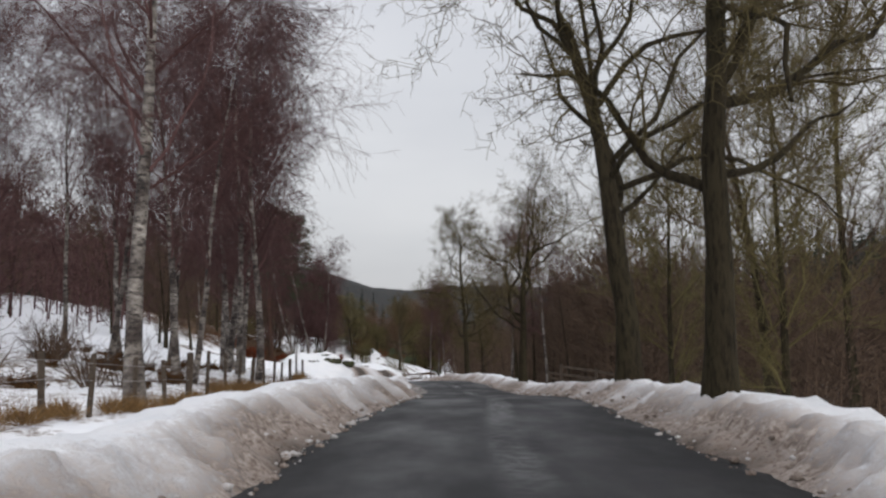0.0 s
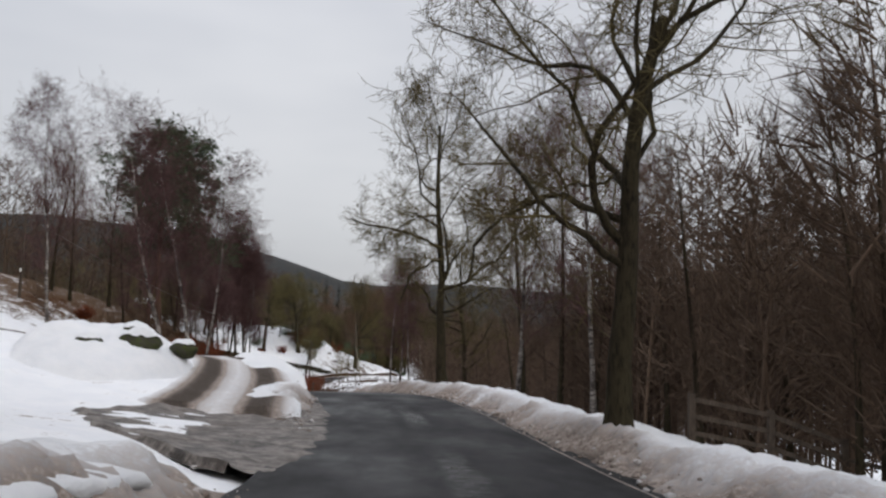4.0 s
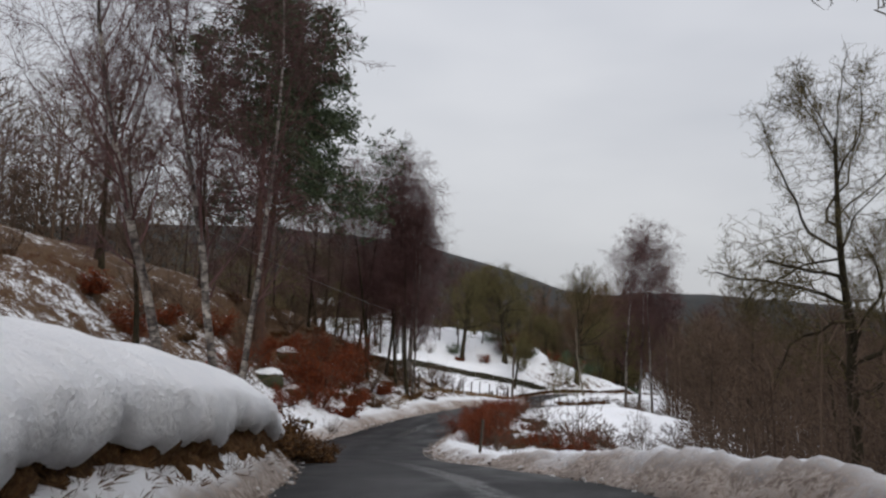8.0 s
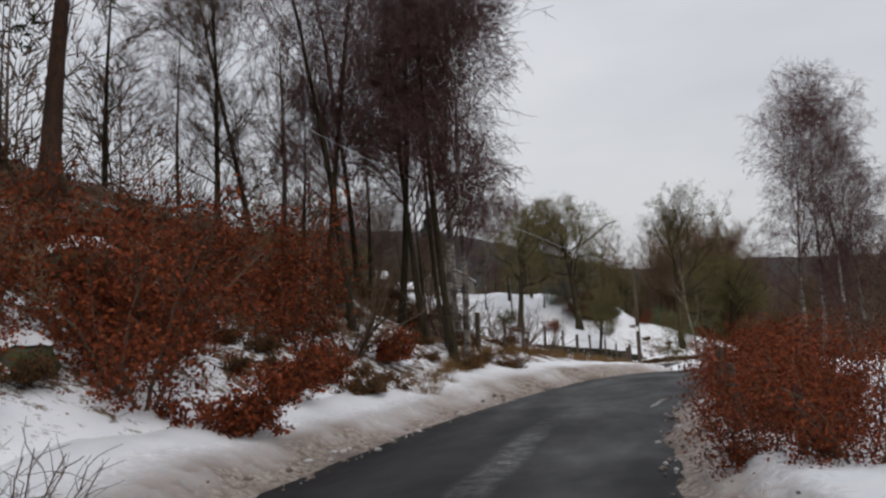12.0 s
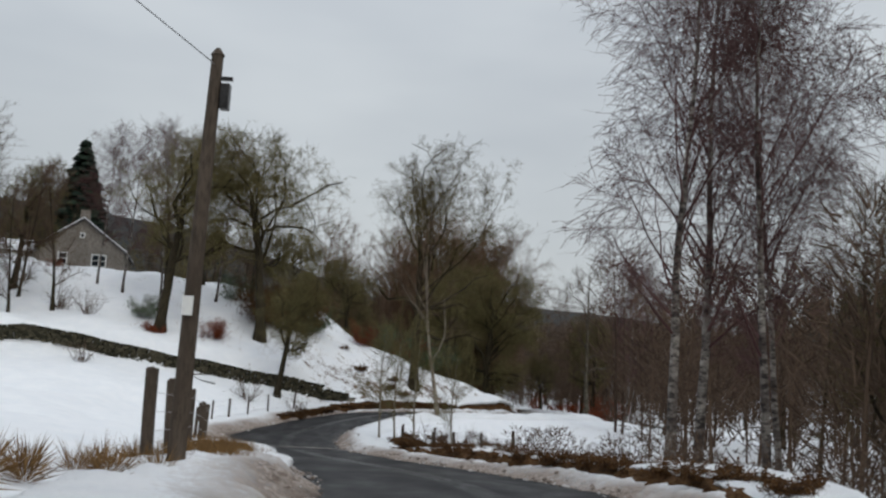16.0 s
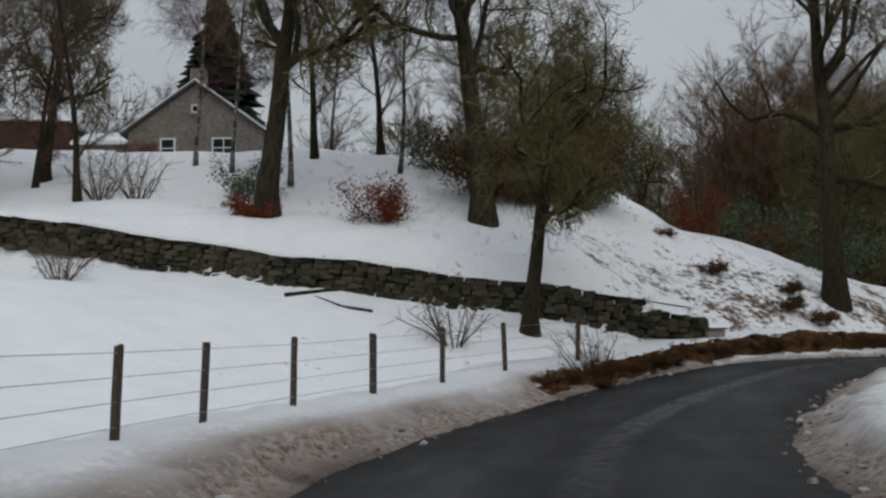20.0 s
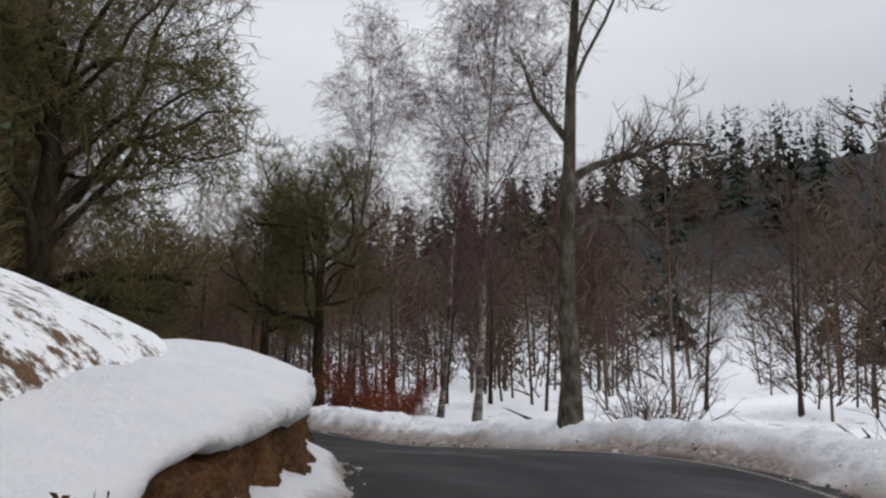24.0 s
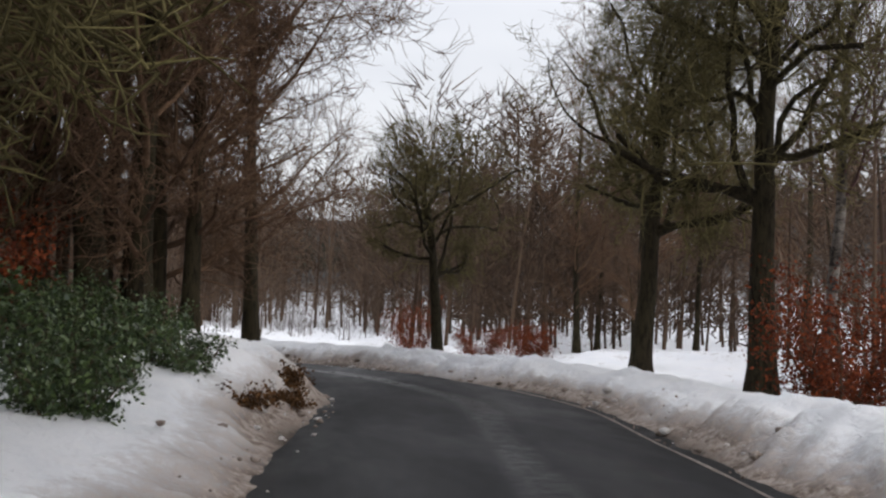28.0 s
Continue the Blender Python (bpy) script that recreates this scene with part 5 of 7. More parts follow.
def pine_kind():
    rng = np.random.default_rng(41)
    spec = wood_spec(20, 0.36, kids=[34, 6, 5], first=[0.42, 0.35, 0.3], reach=0.27, angle=[80, 46, 46], top_close=0.5, depth=4)
    lv = grow(rng, spec)
    v0, q0 = tubes(lv[0], 12, 0.4)
    v1, q1 = joined([tubes(lv[1], 6), tubes(lv[2], 4)])
    v, q = joined([(v0, q0), (v1, q1)])
    ends = np.array([b[0][k] for lvl in (2, 3) for b in lv[lvl] for k in range(1, len(b[0]), 1)])
    ends = ends[rng.random(len(ends)) < 0.8]
    nv, nq = tufts(rng, ends, 0.4, 15, 0.42, 0.05, 0.35)
    KINDS["pine"] = [("trunk", fast_mesh("pine_trunk", v, q, mat=PINE_BARK, smooth=True)), ("crown", fast_mesh("pine_crown", nv, nq, mat=NEEDLE))]


def spruce_geometry(rng, h, branches, base_r):
    """Drooping boughs in a cone, and a thin stem."""
    vs, qs, n = [], [], 0
    f = np.sort(rng.random(branches)) * 0.93 + 0.04
    ang = rng.random(branches) * 6.283
    ln = base_r * (1 - f) ** 0.85 * (0.75 + 0.5 * rng.random(branches)) + 0.012 * h
    z = f * h
    d = np.stack([np.cos(ang), np.sin(ang)], 1)
    s = np.stack([-np.sin(ang), np.cos(ang)], 1)
    w = ln * 0.3 + 0.006 * h
    base = np.concatenate([d * 0.02, z[:, None]], 1)
    mid = np.concatenate([d * ln[:, None] * 0.55, (z - ln * 0.16)[:, None]], 1)
    tip = np.concatenate([d * ln[:, None], (z - ln * 0.42)[:, None]], 1)
    sv = np.concatenate([s * w[:, None], np.zeros((branches, 1))], 1)
    hang = np.array([0, 0, -0.22]) * ln[:, None]
    v = np.stack([base, mid + sv + hang, tip, mid - sv + hang, mid + np.array([0, 0, 0.005]) * h], 1).reshape(-1, 3)
    i = np.arange(branches)[:, None] * 5
    t = np.concatenate([i + [0, 1, 4], i + [1, 2, 4], i + [2, 3, 4], i + [3, 0, 4]], 0)
    k = len(v)
    stem = np.array([[0.012, 0, -0.02], [-0.006, 0.01, -0.02], [-0.006, -0.01, -0.02], [0, 0, 1]]) * h
    return np.concatenate([v, stem]), np.concatenate([t, np.array([[0, 1, 3], [1, 2, 3], [2, 0, 3]]) + k])


def spruce_kind():
    rng = np.random.default_rng(42)
    v, t = spruce_geometry(rng, 14, 1100, 4.1)
    KINDS["spruce"] = [("trunk", fast_mesh("spruce_trunk", *tubes([([np.array([0, 0, -0.3]), np.array([0, 0, 7.0]), np.array([0, 0, 13.8])], [0.2, 0.12, 0.02])], 8), mat=PINE_BARK, smooth=True)), ("crown", fast_mesh("spruce_crown", v, tris=t, mat=SPRUCE))]


pine_kind()
spruce_kind()
tree("pine", -24.4, 134, 1.0, 0, "pine_tree", "tall pine with a reddish trunk and dark green crown")
tree("pine", -27.5, 141, 0.8, 120, "pine_tree", "smaller dark green pine on the steep slope")
tree("spruce", -45.2, 254.5, 1.42, 0, "spruce_tree", "dark pointed spruce behind the stone house")
tree("spruce", -49, 257, 0.9, 50, "spruce_tree", "dark spruce among the trees behind the house")

BUSH = {}


def bush_kind(key, seed, h, spread, leaf_n, leaf_size, leaf_mat, twig_mat, stems=7, reddish=True):
    """A bush: stems from one foot, and leaves along its twigs."""
    rng = np.random.default_rng(seed)
    lv = [[], [], []]
    for k in range(stems):
        a = rng.random() * 6.28
        d = unit(np.array([math.cos(a) * spread, math.sin(a) * spread, 1.0]))
        p, pts = np.array([math.cos(a), math.sin(a), 0]) * 0.12 - UP * 0.15, []
        ln = h * (0.7 + 0.5 * rng.random())
        for j in range(6):
            pts.append(p)
            d = unit(d + rng.normal(0, 0.16, 3) + UP * 0.06)
            p = p + d * ln / 5
        lv[0].append((pts, list(np.linspace(0.022, 0.008, 6) * h / 1.6)))
        for j in range(11):
            x = 0.15 + 0.85 * rng.random()
            q = pts[min(4, int(x * 5))] * (1 - (x * 5) % 1) + pts[min(5, int(x * 5) + 1)] * ((x * 5) % 1)
            dd = unit(rng.normal(0, 1, 3) + UP * 0.35 + d * 0.4)
            tw = [q]
            for i in range(3):
                dd = unit(dd + rng.normal(0, 0.25, 3))
                tw.append(tw[-1] + dd * h * 0.12)
            lv[1].append((tw, [0.008, 0.006, 0.005, 0.004]))
    v, q = joined([tubes(lv[0], 5), tubes(lv[1], 3)])
    along = np.array([b[0][i] for b in lv[1] for i in range(1, 4)] + [b[0][i] for b in lv[0] for i in range(2, 6)])
    c = along[rng.integers(0, len(along), leaf_n)] + rng.normal(0, h * 0.075, (leaf_n, 3))
    c[:, 2] = np.abs(c[:, 2])
    BUSH[key] = [("branchwork", fast_mesh(key + "_stems", v, q, mat=twig_mat)), ("foliage", leaves_mesh(key + "_foliage", rng, c, leaf_size, leaf_mat))]


bush_kind("rust_a", 51, 1.7, 0.9, 4300, 0.040, RUST, TWIG_WOOD)
bush_kind("rust_b", 52, 2.4, 0.6, 5600, 0.040, RUST, TWIG_WOOD, 9)
bush_kind("rust_c", 53, 1.0, 1.3, 3000, 0.040, RUST, TWIG_WOOD, 8)
bush_kind("green_a", 54, 1.1, 1.1, 3600, 0.042, EVERGREEN, TWIG_WOOD, 9)
bush_kind("green_b", 55, 2.2, 0.8, 4600, 0.05, EVERGREEN, TWIG_WOOD, 9)
bush_kind("dome_a", 58, 2.7, 0.9, 9000, 0.05, HEATH, TWIG_WOOD, 16)
bush_kind("bare_a", 56, 1.6, 0.7, 10, 0.02, HEATH, TWIG_WOOD, 14)
bush_kind("heath_a", 57, 0.6, 1.4, 1500, 0.035, HEATH, TWIG_WOOD, 12)


def bush(key, x, y, scale, name, label, group="", squash=1.0, lift=0.0):
    ob = new(name)
    ob.matrix_basis = Matrix.LocRotScale((x, y, ground_at(x, y) - 0.03 + lift), Euler((0, 0, TREES.uniform(0, 6.28))), (scale, scale, scale * squash))
    tagged(ob, label, "bush", group)
    for pname, me in BUSH[key]:
        part_mesh(pname, me, ob)
    return ob


for x, y, sc in ((-20.6, 231.4, 1.1), (-19.2, 231.0, 1.0), (-22.0, 232.2, 1.1), (-20.2, 233.2, 1.15)):
    bush("dome_a", x, y, sc, "round_shrub", "dense rounded dark brown shrub on the snowy crest", "round shrubs on the crest")
RB = "young beech with rust-red dead leaves"
for key, x, y, sc in (("rust_b", -19.8, 132.6, 1.15), ("rust_b", -21.0, 134.2, 1.25), ("rust_b", -20.4, 140.6, 1.25), ("rust_b", -22.0, 141.8, 1.0), ("rust_c", -19.4, 136.5, 1.2), ("rust_c", -18.6, 132.6, 1.2), ("rust_c", -19.3, 138.9, 1.1), ("rust_a", -18.6, 120.8, 0.9), ("rust_a", -24, 133, 1.0), ("rust_a", -23, 127.5, 1.0), ("rust_c", -22.2, 135.6, 1.3), ("rust_a", -25.5, 130, 1.1), ("rust_a", -24, 118, 1.1), ("rust_c", -26, 124, 1.3), ("rust_a", -21.5, 137, 1.0), ("rust_c", -24.5, 138, 1.3), ("rust_a", -23.5, 142, 1.0), ("rust_c", -19.2, 143.2, 1.1), ("rust_c", -27, 119, 1.3), ("rust_a", -20.5, 129, 0.8), ("rust_a", -16, 111.5, 0.9), ("rust_c", -22, 122, 1.0), ("rust_b", -22.5, 132.2, 0.9)):
    bush(key, x, y, sc, "beech_bush", RB + " on the snowy slope", "rust-red beeches on the slope")
for key, x, y, sc in (("rust_b", -8.9, 121.2, 0.62), ("rust_b", -8.4, 122.6, 0.66), ("rust_b", -9.0, 123.8, 0.6), ("rust_b", -7.9, 121.8, 0.6), ("rust_a", -8.6, 125, 0.7), ("rust_b", -10.9, 129.6, 0.46), ("rust_b", -10.6, 131.3, 0.49), ("rust_b", -10.7, 133.0, 0.49), ("rust_b", -10.5, 134.8, 0.53), ("rust_b", -10.6, 136.4, 0.49), ("rust_b", -10.4, 138.2, 0.53), ("rust_b", -10.3, 140.0, 0.53), ("rust_b", -9.9, 142.0, 0.49), ("rust_b", -9.4, 144.0, 0.49), ("rust_b", -9.4, 136.0, 0.59), ("rust_b", -9.2, 140.5, 0.59), ("rust_c", -6.2, 126, 1.0), ("rust_a", -4.5, 131, 0.9), ("rust_c", -5.2, 120, 0.9), ("rust_c", -3.0, 124, 1.0)):
    bush(key, x, y, sc, "beech_bush", RB + " beside the bend", "rust-red beeches inside the bend")
for key, x, y, sc in (("rust_b", -14.9, 235.2, 0.75), ("rust_a", -24.5, 226, 1.0), ("rust_c", -28.2, 224.8, 0.9), ("rust_b", 8.1, 257.8, 0.8), ("rust_b", 9.4, 259.6, 0.8), ("rust_a", 9.2, 256.2, 0.9), ("rust_b", 10.6, 257.6, 0.8), ("rust_a", 7.4, 254.0, 0.6), ("rust_b", 5.2, 281, 0.8), ("rust_a", 7.5, 280, 0.9), ("rust_a", 10, 282, 1.0), ("rust_a", -4.2, 259, 1.1), ("rust_b", -5.5, 262, 1.0), ("rust_a", -11, 240, 1.3), ("rust_a", -40.8, 238.6, 0.6)):
    bush(key, x, y, sc, "beech_bush", RB, "rust-red beeches of the last stretch")
for key, x, y, sc in (("green_a", -1.3, 253.0, 0.6), ("green_a", -1.5, 254.6, 0.7), ("green_a", -0.9, 256.4, 0.6), ("green_a", -2.6, 253.6, 0.8), ("green_a", -2.0, 256.6, 0.8), ("green_a", -3.2, 255.4, 0.9), ("green_a", -3.8, 252.6, 0.8), ("green_a", -1.4, 258.4, 0.7), ("green_a", -2.8, 258.8, 0.9), ("green_b", -30, 228, 0.8), ("green_b", -21, 233, 1.2), ("green_b", -18.5, 231, 1.1), ("green_b", -45, 222, 0.8), ("green_b", -25, 236, 1.1), ("green_b", -9.5, 238.5, 1.3), ("green_b", -12, 243, 1.4)):
    bush(key, x, y, sc, "evergreen_bush", "dark glossy evergreen bush on the bank", "evergreen bushes")
for x, y, sc in ((-33.5, 226.5, 1.1), (-36, 228, 1.2), (-18.8, 152, 1.0), (-17.6, 157, 1.1), (-17.2, 162, 1.0), (-20, 164, 1.1), (-17, 126, 0.6), (-31, 219, 0.9), (-20.5, 218.5, 0.9), (-17.4, 218.8, 0.8), (6.5, 241.5, 1.0), (9, 243, 1.1), (8, 236, 1.0), (-7.5, 200, 0.8), (-9.6, 200.5, 0.8), (-8, 209, 0.8)):
    bush("bare_a", x, y, sc, "bare_shrub", "leafless brown shrub standing in the snow", "bare shrubs")
for i in range(200):
    if i < 26:
        x, y = TREES.uniform(-27, -17), TREES.uniform(112, 160)
    elif i < 40:
        x, y = TREES.uniform(-9, 0), TREES.uniform(104, 140)
    elif i < 56:
        x, y = TREES.uniform(-16.5, -7.5), TREES.uniform(223, 233)
    elif i < 70:
        x, y = TREES.uniform(-10.5, -4), TREES.uniform(186, 212)
    elif i < 100:
        x, y = TREES.uniform(-8, 4), TREES.uniform(196, 213)
    elif i < 130:
        x, y = TREES.uniform(-30, -16), TREES.uniform(138, 166)
    elif i < 160:
        x, y = TREES.uniform(-23, -17), TREES.uniform(136, 152)
    else:
        x, y = TREES.uniform(-22, -8), TREES.uniform(12, 52)
    d = float(land([x], [y])[1][0])
    if abs(d) > 3.6:
        bush("heath_a", x, y, TREES.uniform(0.6, 1.2), "heather_clump", "dark brown heather clump poking out of the snow", "heather clumps")

for i in range(26):
    x, y = TREES.uniform(-8, 3), TREES.uniform(108, 138)
    if abs(float(land([x], [y])[1][0])) > 4.5:
        bush(TREES.choice(("rust_c", "rust_c", "bare_a")), x, y, TREES.uniform(0.5, 0.9), "beech_bush", RB + " inside the bend", "rust-red beeches inside the bend")
for i in range(22):
    x, y = TREES.uniform(-30, -17), TREES.uniform(110, 165)
    if abs(float(land([x], [y])[1][0])) > 6:
        bush("bare_a", x, y, TREES.uniform(0.8, 1.5), "bare_shrub", "leafless brown shrub on the snowy slope", "bare shrubs")
for i in range(12):
    x, y = TREES.uniform(-22, -9), TREES.uniform(14, 50)
    bush("bare_a", x, y, TREES.uniform(0.7, 1.2), "bare_shrub", "leafless brown shrub among the birches", "bare shrubs")

for i in range(8):
    bush("rust_b", -9.9 + TREES.uniform(-0.15, 0.15), 129.0 + 1.7 * i, TREES.uniform(0.5, 0.6), "beech_bush", RB + " beside the bend", "rust-red beeches inside the bend")
for x, y, sc in ((-10.5, 102.4, 1.75), (-11.0, 103.3, 1.8), (-10.2, 101.5, 1.6), (-11.3, 102.3, 1.9), (-9.9, 100.6, 1.2), (-11.7, 104.1, 1.3), (-10.8, 101.1, 1.4), (-9.7, 99.6, 1.2), (-10.4, 100.2, 1.3), (-12.0, 103.2, 1.3), (-11.6, 101.6, 1.7), (-10.2, 103.0, 1.45), (-10.35, 103.8, 1.3), (-10.0, 102.3, 1.2), (-14.9, 109.7, 1.5), (-15.7, 110.4, 1.5), (-14.3, 110.6, 1.3), (-15.2, 111.2, 1.4), (-16.4, 111.0, 1.3), (-14.6, 108.9, 1.2)):
    bush("heath_a", x, y, sc, "heather_clump", "dark brown heather mound by the birches", "heather clumps", 1.0, 0.1)
for i in range(46):
    s = 236.5 + i * 0.55
    k = int(s * 4)
    o = HALF[k] + 1.25 + TREES.uniform(0.0, 0.9)
    bush("heath_a", RP[k, 0] + RN[k, 0] * o, RP[k, 1] + RN[k, 1] * o, TREES.uniform(0.7, 1.15), "heather_clump", "dark brown heather clump on the low dyke", "heather clumps", 0.75, 0.34)

for i in range(44):
    s = 279.5 + i * 0.4
    k = int(s * 4)
    o = -HALF[k] - 0.4 - TREES.uniform(0.0, 0.4)
    bush("heath_a", RP[k, 0] + RN[k, 0] * o, RP[k, 1] + RN[k, 1] * o, TREES.uniform(0.4, 0.75), "heather_clump", "russet heather clump on the roadside bank", "heather clumps", 0.9, 0.22)

for x, y, sc in ((0.3, 257.0, 0.75), (0.1, 258.3, 0.8), (-0.1, 256.0, 0.7), (0.4, 259.2, 0.7)):
    bush("heath_a", x, y, sc, "heather_clump", "brown-green heather clump at the verge of the bend", "heather clumps", 0.9, 0.05)

for i in range(40):
    f = TREES.random()
    x, y = -18.6 + 5.0 * f + TREES.gauss(0, 0.3), 217.2 + 6.0 * f + TREES.gauss(0, 0.35)
    if abs(float(land([x], [y])[1][0])) > 2.6:
        bush("heath_a", x, y, TREES.uniform(0.3, 0.6), "heather_clump", "small brown heather clump in the snow below the field wall", "heather clumps", 0.8, 0.05)
for x, y, sc in ((-30, 231.5, 0.75), (-33.5, 233.5, 0.7), (-26.5, 234.5, 0.7), (-31, 236.5, 0.75), (-36, 235, 0.7), (-24, 236.5, 0.65), (-28.4, 238, 0.7)):
    tree(TREES.choice(("ash_a", "ash_b", "birch_b")), x, y, sc, TREES.uniform(0, 360), "bare_tree", WOOD + " on the slope behind the oaks", "trees behind the oaks")

for i in range(34):
    y = TREES.uniform(244.8, 252.5)
    x = -3.3 + (y - 248) * 0.06 + TREES.uniform(-1.2, 0.7)
    if abs(float(land([x], [y])[1][0])) > 3.2:
        bush("heath_a", x, y, TREES.uniform(0.6, 1.0), "heather_clump", "brown heather clump with mossy green shoots under the oak", "heather clumps", 0.7, 0.08)

# ---- far woods, each one joined sheet of trees that nobody could count ----


def far_wood(name, boxes, n, seed, label, mat, h0, h1, twigs=150, keep=16.0, far=200.0, spread=0.26, thick=1.0):
    """Bare trees joined into one mesh: stems with fine twigs all the way up."""
    rng = np.random.default_rng(seed)
    xs, ys = [], []
    while len(xs) < n:
        b = boxes[int(rng.integers(0, len(boxes)))]
        m = 4 * n
        x, y = rng.uniform(b[0], b[2], m), rng.uniform(b[1], b[3], m)
        d = np.abs(land(x, y)[1])
        ok = (d > keep) & (d < far)
        k = max(1, n // len(boxes))
        xs += list(x[ok][:k])
        ys += list(y[ok][:k])
    xs, ys = np.array(xs[:n]), np.array(ys[:n])
    zs = land(xs, ys)[0]
    hs = rng.uniform(h0, h1, n)
    r = hs * 0.009
    pos = np.stack([xs, ys, zs - 0.3], 1)
    lean = rng.normal(0, 0.04, (n, 2))
    stems = [([pos[i], pos[i] + np.array([lean[i, 0], lean[i, 1], 1]) * hs[i] * 0.5, pos[i] + np.array([lean[i, 0] * 1.5, lean[i, 1] * 1.5, 1]) * hs[i]], [r[i], r[i] * 0.6, 0.01]) for i in range(n)]
    sv, sq = tubes(stems, 5)
    k = n * twigs
    own = np.repeat(np.arange(n), twigs)
    f = 0.1 + 0.9 * rng.random(k) ** 0.8
    a = rng.random(k) * 6.283
    rad = hs[own] * spread * np.sin(np.pi * np.clip((f - 0.02) / 1.05, 0, 1)) ** 0.7 * np.sqrt(rng.random(k))
    p0 = pos[own] + np.stack([lean[own, 0] * f * hs[own] + np.cos(a) * rad * 0.75, lean[own, 1] * f * hs[own] + np.sin(a) * rad * 0.75, f * hs[own]], 1)
    d = np.stack([np.cos(a), np.sin(a), 0.9 + 0 * a], 1) + rng.normal(0, 0.45, (k, 3))
    d /= np.linalg.norm(d, axis=1, keepdims=True)
    ln = hs[own] * (0.07 + 0.09 * rng.random(k))
    p1 = p0 + d * ln[:, None]
    side = np.cross(d, rng.normal(0, 1, (k, 3)))
    side /= np.linalg.norm(side, axis=1, keepdims=True)
    up = np.cross(d, side)
    w = thick * (0.018 + 0.02 * rng.random(k))[:, None]
    tv = np.stack([p0 + side * w, p0 - side * w * 0.5 + up * w * 0.87, p0 - side * w * 0.5 - up * w * 0.87, p1], 1).reshape(-1, 3)
    i = np.arange(k)[:, None] * 4
    tt = np.concatenate([i + [0, 1, 3], i + [1, 2, 3], i + [2, 0, 3]], 0) + len(sv)
    ob = new(name, fast_mesh(name, np.concatenate([sv, tv]), sq, tt, mat))
    return tagged(ob, label, "woods", kind="stuff")


def far_conifers(name, boxes, n, seed, label, h0, h1, keep=45.0):
    rng = np.random.default_rng(seed)
    vs, ts, base, done = [], [], 0, 0
    protos = [spruce_geometry(np.random.default_rng(900 + k), 1.0, 46, 0.17) for k in range(5)]
    xs, ys = [], []
    for b in boxes:
        x, y = rng.uniform(b[0], b[2], 3 * n), rng.uniform(b[1], b[3], 3 * n)
        ok = np.abs(land(x, y)[1]) > keep
        xs += list(x[ok][: n // len(boxes)])
        ys += list(y[ok][: n // len(boxes)])
    xs, ys = np.array(xs), np.array(ys)
    zs = land(xs, ys)[0]
    for x, y, z in zip(xs, ys, zs):
        v, t = protos[int(rng.integers(0, 5))]
        h = rng.uniform(h0, h1)
        a = rng.random() * 6.28
        w = v * np.array([h * 1.0, h * 1.0, h])
        w = np.stack([w[:, 0] * math.cos(a) - w[:, 1] * math.sin(a), w[:, 0] * math.sin(a) + w[:, 1] * math.cos(a), w[:, 2]], 1) + (x, y, z - 0.2)
        vs.append(w)
        ts.append(t + base)
        base += len(w)
    ob = new(name, fast_mesh(name, np.concatenate(vs), tris=np.concatenate(ts), mat=SPRUCE))
    return tagged(ob, label, "woods", kind="stuff")


far_wood("lower_woods", ((12, 0, 55, 60), (10, 50, 55, 110), (8, 100, 50, 160)), 300, 61, "dense brown leafless woodland below the road", TWIG_WOOD, 8, 14, 230, 10, 60, 0.28, 1.4)
far_wood("valley_woods", ((2, 140, 45, 190), (2, 175, 45, 235)), 250, 62, "dense brown leafless woodland in the valley", TWIG_WOOD, 7, 13, 220, 9, 60, 0.3, 1.4)
far_wood("bend_woods", ((14, 240, 55, 300), (5, 285, 40, 330), (-40, 300, 10, 340)), 190, 63, "leafless woodland beyond the last bend", TWIG_WOOD, 7, 13, 220, 12, 90, 0.3, 1.4)
far_wood("upper_woods", ((-75, 0, -22, 60), (-75, 50, -26, 110)), 190, 64, "brown leafless birch wood above the road", TWIG_BIRCH, 7, 12, 170, 20, 80, 0.28, 1.3)
far_wood("hill_woods", ((-90, 100, -38, 175), (-80, 215, -48, 290)), 210, 65, "brown leafless woodland on the hillside", TWIG_WOOD, 8, 14, 190, 26, 95, 0.3, 1.6)
far_wood("bank_woods", ((-13, 260, -5, 284),), 36, 66, "red-brown leafless beech wood above the bank", TWIG_BEECH, 11, 18, 420, 7, 60, 0.28, 0.8)
far_wood("olive_thicket", ((-9.5, 244, -5.5, 256), (-9, 254, -5, 276)), 14, 67, "mossy olive-brown thicket above the bank", TWIG_OLIVE, 4, 8, 420, 6.2, 40, 0.32, 0.5)
far_wood("slope_thicket", ((-26, 243, -13, 256),), 16, 74, "low olive-brown thicket on the snowy slope", TWIG_OLIVE, 1.2, 2.4, 200, 6.2, 40, 0.4, 1.0)
far_wood("distant_woods", ((-120, 330, 120, 480), (40, 60, 150, 330), (-60, 320, 60, 400)), 320, 68, "distant brown leafless woods in the valley", TWIG_WOOD, 9, 15, 110, 40, 400, 0.34, 2.0)
far_wood("lower_scrub", ((7, 2, 30, 60), (7, 50, 30, 110), (2, 100, 30, 160), (0, 150, 30, 232)), 420, 69, "brown leafless scrub under the trees", TWIG_WOOD, 2, 5, 110, 7.5, 32, 0.5, 0.8)
far_wood("bend_scrub", ((9, 236, 34, 300), (-20, 290, 20, 320), (-20, 258, -6, 284)), 150, 70, "brown leafless scrub among the trunks", TWIG_WOOD, 1.5, 4, 130, 9, 40, 0.5, 0.4)
